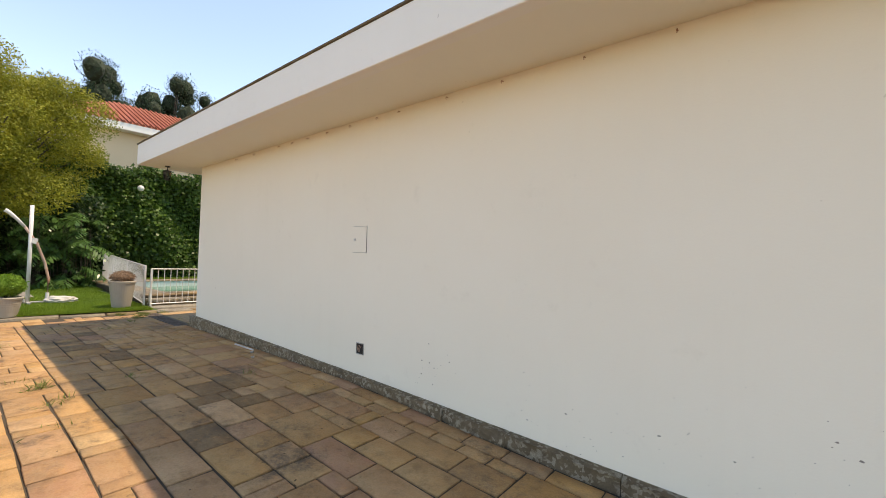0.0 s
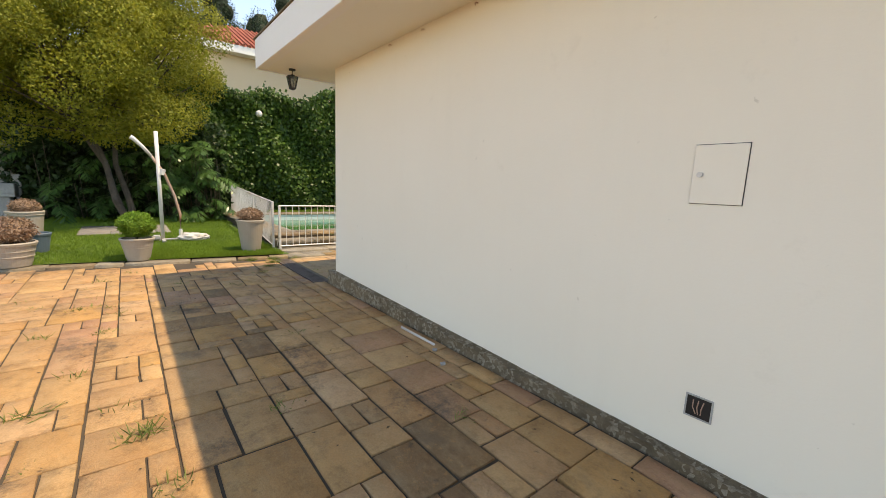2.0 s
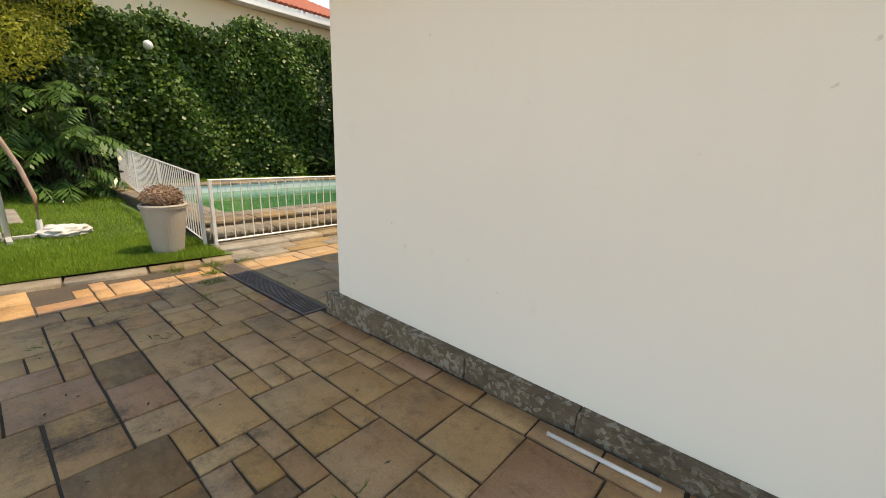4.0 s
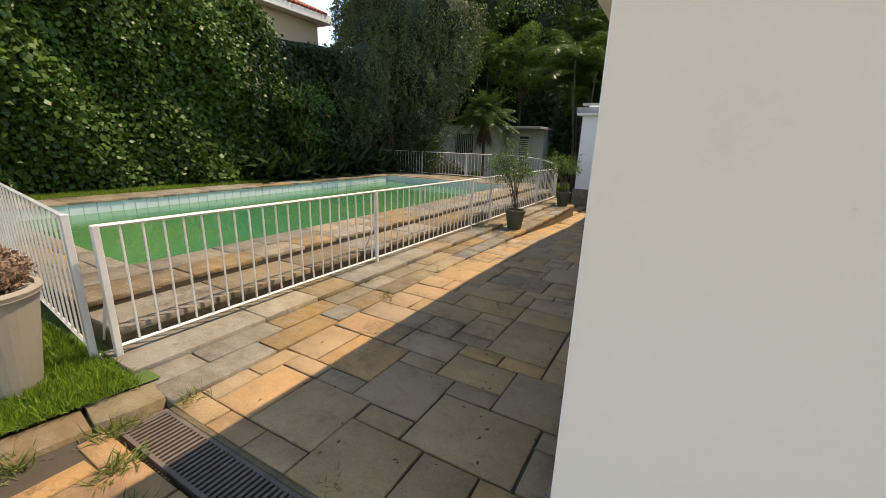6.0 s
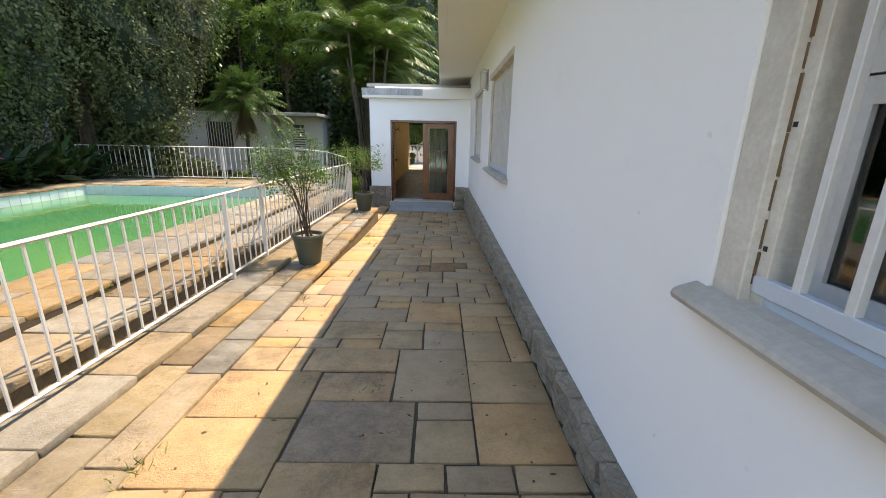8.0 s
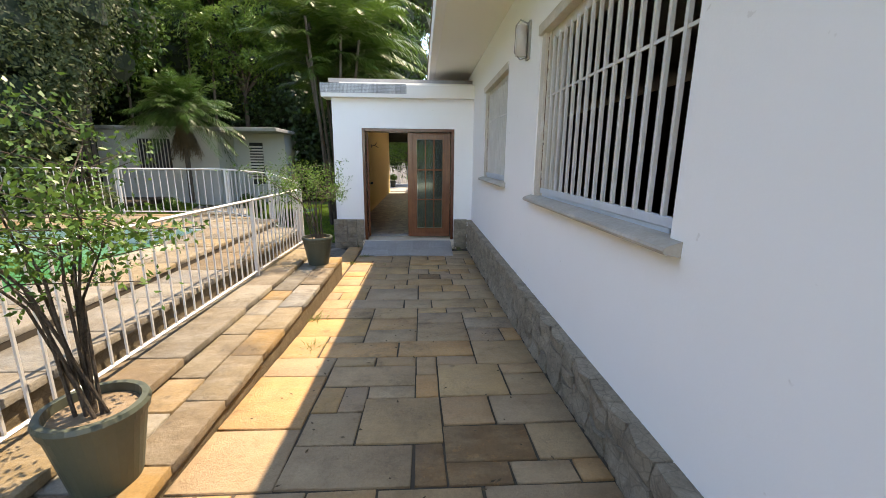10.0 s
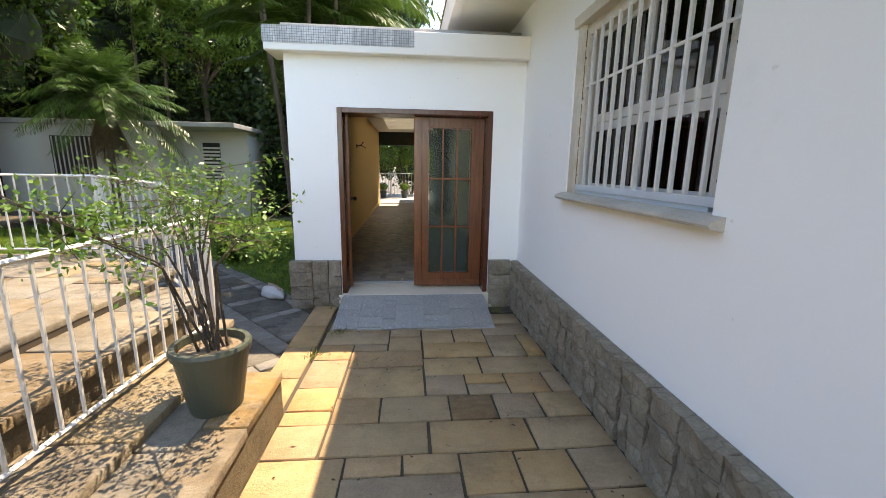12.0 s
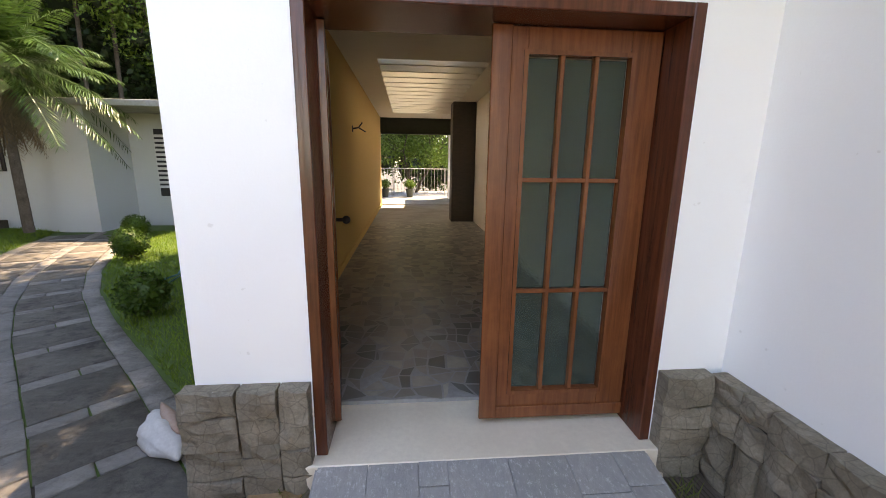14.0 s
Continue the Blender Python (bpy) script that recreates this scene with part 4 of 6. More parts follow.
lawn_z = lambda x, y: LAWN + 0.012 * max(0, -11 - x)
t = pot(pot_profile(0.16, 0.235, 0.37), TAUPE, pose(-10.88, 1.0, lawn_z(-10.9, 1)), "taupe ridged pot with a bright green boxwood ball", rings=((0.24, 0.205), (0.20, 0.197)))
part("soil", lathe([(0.2, 0.29), (0.2, 0.31)]), SOIL, t)
ball_plant(t, (0, 0, 0.58), 0.25, LEAF_BOX, 7000, 0.03, label="bright green clipped boxwood")
t = pot(pot_profile(0.165, 0.25, 0.62), TAUPE, pose(-11.02, 2.76, lawn_z(-11, 2)), "tall taupe tapered pot with a dried-out flower cushion", rings=((0.57, 0.246),))
part("soil", lathe([(0.22, 0.53), (0.22, 0.56)]), SOIL, t)
ball_plant(t, (0, 0, 0.70), 0.22, DRY_TWIG, 2400, 0.03, 0.6, "dried brown flower heads")
t = pot(pot_profile(0.22, 0.30, 0.36), TAUPE, pose(-11.05, -0.48, lawn_z(-11, 0)), "wide taupe ridged pot with a dry twiggy cushion", rings=((0.30, 0.285), (0.22, 0.268), (0.14, 0.252)))
part("soil", lathe([(0.27, 0.28), (0.27, 0.3)]), SOIL, t)
ball_plant(t, (0, 0, 0.52), 0.30, DRY_TWIG, 3400, 0.035, 0.65, "dried grey-brown twigs")
t = pot(pot_profile(0.2, 0.27, 0.6), TAUPE, pose(-13.5, -0.62, lawn_z(-13.5, 0)), "tall taupe pot with a dry plant on the lawn", rings=((0.52, 0.262),))
part("soil", lathe([(0.24, 0.5), (0.24, 0.53)]), SOIL, t)
ball_plant(t, (0, 0, 0.68), 0.22, DRY_TWIG, 1800, 0.03, 0.6, "dried brown flower heads")
t = pot(pot_profile(0.13, 0.18, 0.34), BLUE_POT, pose(-12.2, -0.33, lawn_z(-12, 0)), "small slate-blue pot behind the taupe pot")
part("soil", lathe([(0.15, 0.27), (0.15, 0.29)]), SOIL, t)


def lemon_bush(m, label, r0, r1, h, spread, top, lean, count):
    """A thin-stemmed bush in an olive nursery pot."""
    t = pot(pot_profile(r0, r1, h, 0.035), OLIVE_POT, m, label, "potted_bush")
    part("soil", lathe([(r1 - 0.03, h - 0.07), (r1 - 0.03, h - 0.04)]), DRY_SOIL, t, "dry gravelly soil")
    tips = []
    for k in range(11):
        bm = bmesh.new()
        a = RNG.uniform(0, 6.28)
        s = RNG.uniform(0.25, 1.0)
        p0 = Vector((RNG.normal(0, 0.03), RNG.normal(0, 0.03), h - 0.06))
        p1 = Vector((lean[0] * 0.4 + 0.16 * s * math.cos(a), lean[1] * 0.4 + 0.16 * s * math.sin(a), h + (top - h) * RNG.uniform(0.35, 0.5)))
        p2 = Vector((lean[0] + spread * s * math.cos(a), lean[1] + spread * s * math.sin(a), h + (top - h) * RNG.uniform(0.62, 1.0)))
        p2.x = min(p2.x, 0.36)
        rod(bm, p0, p1, 0.008, 0.006, 6)
        rod(bm, p1, p2, 0.006, 0.002, 5)
        tips.append(p2)
        for j in range(8):
            q = p1.lerp(p2, RNG.uniform(0.35, 1.0))
            d = RNG.normal(0, 0.19, 3)
            e = q + Vector((d[0], d[1], 0.55 * d[2] + RNG.uniform(-0.02, 0.08)))
            e.x = min(e.x, 0.42)
            rod(bm, q, e, 0.003, 0.0015, 4)
            tips += [e, q.lerp(e, 0.7)]
        part("stem", bm, BARK, t, "thin grey-brown stem")
    cs = np.array([tuple(p) for p in tips])
    n = count
    p = cs[RNG.integers(0, len(cs), n)] + RNG.normal(0, 0.055, (n, 3)) * np.array((1, 1, 0.6))
    p = p[p[:, 0] < 0.40]
    n = len(p)
    mesh_part("foliage", leaves_on(p, unit(RNG.normal(0, 0.6, (n, 3)) + np.array((0, 0, 1.2))), 0.031, 0.4, 0.1, 0.5), LEAF_BUSH, t, "small fresh green leaves")
    return t


DRY_SOIL = plain("dry_pot_soil", (0.30, 0.22, 0.14), (0.18, 0.12, 0.07), 40, 0.95, strength=0.8)
lemon_bush(pose(-10.38, 9.3, step_z(1, 9.3)), "leafy bush in an olive plastic pot on the lower step", 0.125, 0.185, 0.36, 0.56, 1.44, (-0.14, 0.0), 3600)
lemon_bush(pose(-10.40, 12.98, step_z(1, 12.98)), "leafy bush in an olive pot where the steps end", 0.13, 0.19, 0.37, 0.62, 1.33, (-0.12, 0.0), 2800)

# ---- umbrella stand on the lawn ----
uz = lawn_z(-12.9, 1.5)
stand = thing("umbrella_stand", "bare white cantilever umbrella stand with rusty arm", "umbrella stand", pose(-12.9, 1.46, uz))
part("base_frame", boxes((-0.35, 0.35, -0.03, 0.03, 0.0, 0.05), (-0.03, 0.03, -0.35, -0.034, 0.0, 0.048), (-0.03, 0.03, 0.034, 0.35, 0.0, 0.048), (-0.12, 0.12, -0.16, -0.05, 0.05, 0.12), bevel=0.004), CONCRETE, stand)
part("pole", tube([(0, 0, 0.03), (0, 0, 2.25)], [0.036, 0.036], 14), METAL_WHITE, stand, "straight white pole", True)
arm = [(0, 0.32, 0.1), (0, 0.33, 0.55), (0, 0.25, 0.95), (0, 0.10, 1.40), (0, -0.10, 1.75), (0, -0.36, 2.06)]
part("arm", tube(arm[:5], [0.028] * 5, 10), RUST, stand, "bent rusty lower arm", True)
part("arm_end", tube([arm[4], (0, -0.23, 1.92), arm[5], (0, -0.42, 2.10)], [0.032, 0.034, 0.04, 0.045], 10), METAL_WHITE, stand, "white arm end", True)
part("arm_sleeve", tube([(0, 0.05, 1.38), (0, 0.08, 1.50)], [0.055, 0.055], 10), METAL_WHITE, stand)
part("foot", tube([(0, 0.32, 0.0), (0, 0.32, 0.24)], [0.04, 0.034], 10), METAL_WHITE, stand)
bm = bmesh.new()
bmesh.ops.create_icosphere(bm, subdivisions=4, radius=1.0)
for vtx in bm.verts:
    k = 1 + 0.35 * noise.noise(vtx.co * 3.1) + 0.2 * noise.noise(vtx.co * 8)
    vtx.co = Vector((vtx.co.x * 0.20 * k, vtx.co.y * 0.27 * k, max(-0.05, vtx.co.z * 0.09 * k) + 0.06))
put("crumpled_cover", bm, CLOTH, label="crumpled grimy white cloth beside the umbrella stand", category="cloth", smooth=True).matrix_world = pose(-12.85, 2.02, uz)

# ---- small things on the house ----
hatch = thing("meter_hatch", "cream painted metal hatch flush in the wall", "hatch")
# Dark plate behind the cover; its rim paints the shaded gap line.
part("recess", boxes((-3.5335, -3.2985, CY - 0.003, CY + 0.004, 1.4125, 1.7115)), IRON, hatch, "dark plate drawn as the shaded gap round the hatch")
part("cover", boxes((-3.533, -3.302, CY - 0.009, CY - 0.003, 1.415, 1.708), bevel=0.002), CREAM, hatch)
bm = bmesh.new()
rod(bm, (-3.495, CY - 0.009, 1.56), (-3.495, CY - 0.022, 1.56), 0.014, sides=12)
part("lock", bm, METAL_WHITE, hatch)
sock = thing("wall_socket_box", "open empty socket box with loose dark wires", "socket")
# Flat plate without depth; the hollow's shade is put into its near-black colour.
part("box", boxes((-3.41, -3.295, CY - 0.004, CY + 0.01, 0.287, 0.398)), plain("box_hollow_shade", (0.03, 0.022, 0.018), (0.015, 0.012, 0.01), 30, 0.9), sock)
part("rim", boxes((-3.418, -3.41, CY - 0.007, CY + 0.01, 0.279, 0.406), (-3.295, -3.287, CY - 0.007, CY + 0.01, 0.279, 0.406), (-3.41, -3.295, CY - 0.007, CY + 0.01, 0.398, 0.406), (-3.41, -3.295, CY - 0.007, CY + 0.01, 0.279, 0.287)), CONCRETE, sock)
for k in range(3):
    part("wire", tube([(-3.38 + 0.025 * k, CY - 0.004, 0.38), (-3.375 + 0.02 * k, CY - 0.02, 0.345), (-3.36 + 0.012 * k, CY - 0.016, 0.31)], [0.003] * 3, 5), RUST, sock)
bm = tube([(-5.96, 3.02, 0.014), (-5.42, 3.03, 0.014)], [0.012, 0.012], 10)
put("pipe_length", bm, METAL_WHITE, label="loose length of pale plastic pipe against the plinth", category="pipe", smooth=True)
lan = thing("eave_lantern", "black iron lantern with glass sides hung under the eave", "lantern", pose(-8.52, 2.8, 2.94) @ Matrix.Scale(0.88, 4))
bm = bmesh.new()
rod(bm, (0, 0, 0), (0, 0, -0.02), 0.05, sides=12)
rod(bm, (0, 0, -0.02), (0, 0, -0.08), 0.007)
part("hook", bm, IRON, lan)
part("cap", lathe([(0.095, -0.115), (0.085, -0.105), (0.03, -0.085), (0.012, -0.075)], 6), IRON, lan)
bm = bmesh.new()
for k in range(6):
    a = k * math.pi / 3
    rod(bm, (0.085 * math.cos(a), 0.085 * math.sin(a), -0.115), (0.05 * math.cos(a), 0.05 * math.sin(a), -0.28), 0.005, sides=4)
part("cage", bm, IRON, lan)
part("glass", lathe([(0.046, -0.28), (0.079, -0.117)], 6), GLASS, lan)
part("base", lathe([(0.02, -0.31), (0.055, -0.29), (0.055, -0.28)], 6), IRON, lan)
wl = thing("wall_lamp", "white glass bulkhead lamp with metal hoop on the wall", "lamp", pose(WX, 11.65, 2.36))
part("back_plate", boxes((-0.02, 0.0, -0.05, 0.05, -0.16, 0.16), bevel=0.004), CONCRETE, wl)
part("shade", tube([(-0.075, 0, -0.13), (-0.075, 0, 0.12)], [0.05, 0.05], 14), METAL_WHITE, wl, smooth=True)
part("hoop", tube([(-0.02, 0, 0.14), (-0.09, 0, 0.17), (-0.13, 0, 0.12), (-0.135, 0, -0.1), (-0.08, 0, -0.16), (-0.02, 0, -0.14)], [0.006] * 6, 6), CONCRETE, wl)
fl = thing("garden_floodlight", "round white floodlight on a bracket over the ivy", "lamp", pose(-17.95, 4.7, 3.65))
bm = bmesh.new()
bmesh.ops.create_uvsphere(bm, u_segments=16, v_segments=10, radius=0.11)
part("globe", bm, METAL_WHITE, fl, smooth=True)
part("bracket", tube([(-0.8, 0, 0.05), (-0.3, 0, 0.12), (0, 0, 0)], [0.02] * 3, 6), IRON, fl)
bm = bmesh.new()
bmesh.ops.create_icosphere(bm, subdivisions=3, radius=1.0)
for vtx in bm.verts:
    k = 1 + 0.4 * noise.noise(vtx.co * 2.3)
    vtx.co = Vector((vtx.co.x * 0.095 * k * (1 - 0.75 * abs(vtx.co.y) ** 1.5), vtx.co.y * 0.24, max(-0.03, vtx.co.z * 0.065 * k * (1 - 0.5 * vtx.co.y ** 2)) + 0.03))
bag = put("crumpled_bag", bm, CLOTH, label="crumpled white bag with a brown fold on the grey path", category="bag", smooth=True)
bag.matrix_world = pose(-11.07, 15.9, -0.375, 0, 0, 41) @ Matrix.Scale(1.25, 4)
fold = bmesh.new()
bmesh.ops.create_icosphere(fold, subdivisions=2, radius=1.0)
for vtx in fold.verts:
    vtx.co = Vector((vtx.co.x * 0.035 * (1 - 0.7 * abs(vtx.co.y)) + 0.03, vtx.co.y * 0.17 + 0.03, vtx.co.z * 0.02 + 0.082))
part("fold", fold, RUST, bag, "brown inner fold", True)

chip = bmesh.new()
box(chip, -0.022, 0.022, -0.016, 0.016, 0.0, 0.022, bevel=0.005)
for vtx in chip.verts:
    vtx.co += Vector((0.006, 0.006, 0.004)) * noise.noise(vtx.co * 60)
chip = put("stone_chip", chip, CONCRETE, label="small broken stone chip lying on the paving", category="stone", group="stone chips")
chip.matrix_world = pose(-5.33, 2.97, floor_z(-5.33, 2.97) + 0.001, 0, 0, 25)
copy_thing(chip, pose(-5.07, 2.855, floor_z(-5.07, 2.855) + 0.001, 0, 0, 70))
hook = thing("wall_hook", "small rusty hook under the eave", "hook", pose(-5.26, CY, 2.905), "wall hooks")
part("shank", tube([(0, 0.01, 0), (0, -0.025, 0.0), (0, -0.034, -0.014), (0, -0.026, -0.024)], [0.0045] * 4, 6), RUST, hook)
for hx in (-6.6, -6.0, -4.9, -4.53, -4.1, -3.65, -3.18, -2.84, -2.2, -1.6, -0.9, -0.3):
    copy_thing(hook, pose(hx, CY, 2.9))
basin = thing("garden_basin", "weathered pale stone basin on a plinth by the garden wall", "basin", pose(-17.6, -1.72, lawn_z(-17.6, 0)))
part("bowl", boxes((-0.25, 0.25, -0.42, 0.42, 0.62, 0.70), (-0.25, -0.19, -0.42, 0.42, 0.70, 0.95), (0.19, 0.25, -0.42, 0.42, 0.70, 0.95), (-0.19, 0.19, -0.42, -0.36, 0.70, 0.95), (-0.19, 0.19, 0.36, 0.42, 0.70, 0.95), bevel=0.012), CONCRETE, basin)
part("plinth_block", boxes((-0.2, 0.2, -0.32, 0.32, 0.0, 0.62), bevel=0.02), CONCRETE, basin)
part("back_slab", boxes((-0.33, -0.256, -0.48, 0.48, 0.0, 1.2), bevel=0.015), CONCRETE, basin)
hose = thing("garden_hose", "teal garden hose lying loose in the grass", "hose")
for k, off in enumerate((0.0, 0.12, 0.27)):
    part("coil", tube([(-12.9 + off + 0.10 * math.sin(2.1 * q + k), 18.9 + 0.42 * q, -0.345 + 0.012 * math.sin(3 * q + k)) for q in range(7)], [0.011] * 7, 6), HOSE, hose)

# ---- drains ----
GRATE = plain("rusty_grating", (0.17, 0.13, 0.105), (0.08, 0.06, 0.05), 24, 0.7, 0.3)
for name, gx0, gx1, gy0, gy1, n, z in (("floor_drain", -10.17, -8.22, 2.96, 3.19, 62, 0.0), ("door_drain", -8.40, -8.14, 15.28, 15.48, 9, -0.40), ("door_drain", -10.42, -10.16, 15.2, 15.40, 9, -0.40)):
    g = thing(name, "dark iron drain grating set in the paving", "drain")
    part("frame", boxes((gx0, gx1, gy0, gy0 + 0.02, z - 0.04, z - 0.002), (gx0, gx1, gy1 - 0.02, gy1, z - 0.04, z - 0.002), (gx0, gx0 + 0.02, gy0 + 0.02, gy1 - 0.02, z - 0.04, z - 0.002),
                        (gx1 - 0.02, gx1, gy0 + 0.02, gy1 - 0.02, z - 0.04, z - 0.002)), GRATE, g)
    me = boxes((-0.008, 0.008, gy0 + 0.02, gy1 - 0.02, z - 0.03, z - 0.004))
    bar = part("grate_bar", me, GRATE, g)
    bar.location.x = gx0 + 0.03
    for i in range(1, n):
        b2 = new("grate_bar", bar.data)
        b2.parent = g
        b2.location.x = gx0 + 0.03 + (gx1 - gx0 - 0.06) * i / (n - 1)
put("drain_edge", boxes((-10.16, -8.2, 3.194, 3.224, -0.1, -0.002), bevel=0.004), RISER, label="weathered concrete edge of the drain", category="drain", kind="structure")
put("drain_channel", boxes((-10.2, -8.2, 2.9, 3.25, -0.35, -0.12)), MORTAR, label="dark drain channel under the grating", category="drain", kind="structure")

# ---- boundary wall, ivy ----
put("boundary_wall", boxes((-19.2, -18.9, -14.0, 15.5, -0.3, 4.3)), CONCRETE, label="tall boundary wall under the ivy", category="wall", kind="structure")
# Pale wall with real grime; the trees' shade is put into its dark base colour.
put("garden_wall", boxes((-18.2, -17.95, -9.0, -1.35, -0.3, 3.1), bevel=0.01), plaster("grimy_shaded_wall_paint", (0.24, 0.225, 0.195), (0.12, 0.12, 0.08), 2.5), label="stained pale garden wall, tree shade put into its paint", category="wall", kind="structure")


def wavy(y, z):
    return 0.28 * np.sin(y * 1.3 + z * 0.7) * np.cos(z * 1.1 - y * 0.4) + 0.14 * np.sin(y * 3.1 + 1.7 * z)


k = 40000
y = RNG.uniform(0.8, 10.6, k)
ztop = 4.55 + 0.25 * np.sin(y * 0.9) + 0.18 * np.sin(y * 2.7) + 0.35 * (y > 9.5) * np.clip(10.5 - y, -1, 0)
z = 0.25 + (ztop - 0.25) * RNG.random(k) ** 0.85
x = -18.35 + wavy(y, z) + RNG.normal(0, 0.10, k)
n = np.tile((1.0, -0.1, 0.35), (k, 1))
top = RNG.random(k) < 0.10
z[top] = ztop[top] + RNG.normal(0.03, 0.1, top.sum())
x[top] = RNG.uniform(-19.1, -18.3, top.sum())
ivy = leaves_on(np.stack((x, y, z), 1), n, 0.125, 0.5, 0.9, 0.75)
# Darker leaves than the ivy, coloured as if in shade.
k = 14000
y = RNG.uniform(9.4, 14.0, k)
z = RNG.uniform(0.3, 4.3, k)
pts = np.stack((-18.35 + 1.3 * wavy(y, z) + RNG.normal(0, 0.15, k), y, z), 1)
stuff("ivy_hedge", leaves_on(pts, np.tile((1.0, 0, 0.35), (k, 1)), 0.14, 0.6, 0.8, 0.6), LEAF_DARK, "climbers on the wall beyond the ivy, shade put into their dark leaves", "ivy")
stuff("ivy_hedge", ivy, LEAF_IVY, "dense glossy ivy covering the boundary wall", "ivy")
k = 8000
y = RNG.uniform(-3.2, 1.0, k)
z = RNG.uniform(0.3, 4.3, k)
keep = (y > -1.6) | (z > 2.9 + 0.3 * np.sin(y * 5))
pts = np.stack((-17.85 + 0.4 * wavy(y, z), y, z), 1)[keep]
stuff("ivy_hedge", leaves_on(pts, np.tile((1.0, 0, 0.3), (len(pts), 1)), 0.12, 0.55, 0.8, 0.7), LEAF_DARK, "ivy hanging over the garden wall, shade put into its dark leaves", "ivy")
# Dark sheet behind the leaves; the shade between them is put into its colour.
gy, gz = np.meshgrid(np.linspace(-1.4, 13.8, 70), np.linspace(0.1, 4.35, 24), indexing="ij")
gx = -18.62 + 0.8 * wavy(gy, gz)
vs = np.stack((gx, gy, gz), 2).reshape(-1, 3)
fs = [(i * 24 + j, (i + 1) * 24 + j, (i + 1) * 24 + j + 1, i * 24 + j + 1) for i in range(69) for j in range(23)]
stuff("ivy_stems", (vs, np.array(fs)), CORE, "dark sheet added behind the ivy leaves in place of shade", "ivy")


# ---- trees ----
# Added dark lumps: they put inner shade into the crown and block the sky.
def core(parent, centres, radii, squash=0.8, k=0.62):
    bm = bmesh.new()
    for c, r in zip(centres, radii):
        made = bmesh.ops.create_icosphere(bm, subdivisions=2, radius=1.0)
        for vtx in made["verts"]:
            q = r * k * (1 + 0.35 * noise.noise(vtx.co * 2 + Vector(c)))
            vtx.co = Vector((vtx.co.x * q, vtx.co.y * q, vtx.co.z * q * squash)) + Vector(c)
    part("inner_crown", bm, CORE, parent, "dark lump added as the crown's inner shade")


def tree(name, label, base, stems, clumps, crown_c, crown_r, clump_r, count, size, mat, squash=0.8, ratio=0.55, droop=0.3, solid=0.62, bark=BARK, stem_r=0.07, lowest=0.0, splay=0.35):
    """A tree: bent tapering stems, limbs to each clump, a crown of small leaves with gaps."""
    t = thing(name, label, "tree")
    base = Vector(base)
    cs = []
    while len(cs) < clumps:
        d = RNG.normal(0, 1, 3)
        d *= RNG.random() ** 0.4 / np.linalg.norm(d)
        c = np.array(crown_c) + d * np.array(crown_r)
        if c[2] > lowest:
            cs.append(c)
    rs = [clump_r * RNG.uniform(0.7, 1.25) for _ in cs]
    bm = bmesh.new()
    forks = []
    for k in range(stems):
        a = 6.28 * k / stems + RNG.uniform(-0.4, 0.4)
        foot = base + Vector((0.10 * math.cos(a), 0.10 * math.sin(a), -0.05)) * (stems > 1)
        top = Vector(crown_c) + Vector((splay * crown_r[0] * math.cos(a), splay * crown_r[1] * math.sin(a), -0.45 * crown_r[2]))
        if stems == 1:
            top = Vector(crown_c) - Vector((0, 0, 0.3 * crown_r[2]))
        pts = [foot.lerp(top, s) + Vector(RNG.normal(0, 0.05, 3)) * (0 < s < 1) for s in (0, 0.25, 0.5, 0.75, 1)]
        sub = tube(pts, [stem_r * w for w in (1.25, 1.0, 0.85, 0.7, 0.5)], 9)
        me = bpy.data.meshes.new("stem")
        sub.to_mesh(me)
        sub.free()
        bm.from_mesh(me)
        bpy.data.meshes.remove(me)
        forks.append((pts[3], pts[4]))
    for c in cs:
        f = min(forks, key=lambda q: (q[1] - Vector(c)).length)
        rod(bm, f[1] if RNG.random() < 0.6 else f[0], Vector(c), stem_r * 0.42, stem_r * 0.12, 6)
    part("trunk", bm, bark, t)
    p, d = crown_points(cs, rs, count, squash)
    mesh_part("crown", leaves_on(p, d, size, 0.75, droop, ratio), mat, t)
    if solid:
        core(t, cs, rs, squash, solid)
    return t


tree("garden_tree", "small multi-stemmed tree with fine yellow-green leaves on the lawn", (-16.3, 1.0, 0.1), 3, 110, (-16.5, 0.3, 4.3), (2.5, 3.1, 2.4), 0.62, 190000, 0.06, LEAF_YELLOW, 0.8, 0.6, 0.3, 0.0, stem_r=0.075, lowest=2.45, splay=0.14)
for y, h, w in ((4.6, 13.0, 2.0), (6.6, 14.3, 2.2), (8.8, 13.6, 2.1), (10.8, 14.9, 2.3), (13.0, 14.2, 2.2), (15.2, 14.7, 2.2), (17.6, 13.4, 2.2)):
    tree("conifer", "tall dark conifer behind the neighbouring roof", (-36.0, y, 0.0), 1, 34, (-36.0, y, h - 4.2), (w, w, 3.9), 0.75, 14000, 0.17, LEAF_CONIFER, 1.3, 0.3, -0.4, 0.7, stem_r=0.2)

# creeper-draped mass behind the pool corner
drape = thing("creeper_tree", "tall tree smothered in a grey-green hanging creeper", "tree")
cs = [np.array(c) for c in ((-18.6, 15.2, 5.2), (-17.6, 16.0, 6.0), (-17.2, 17.2, 5.0), (-19.0, 16.8, 6.8), (-18.2, 14.2, 4.0), (-16.9, 16.2, 3.6), (-19.0, 15.6, 6.8), (-18.2, 17.6, 7.4), (-16.6, 17.4, 6.2), (-18.6, 13.4, 2.8))]
rs = [1.3, 1.35, 1.2, 1.5, 1.2, 1.1, 1.4, 1.5, 1.3, 1.2]
k = 3000
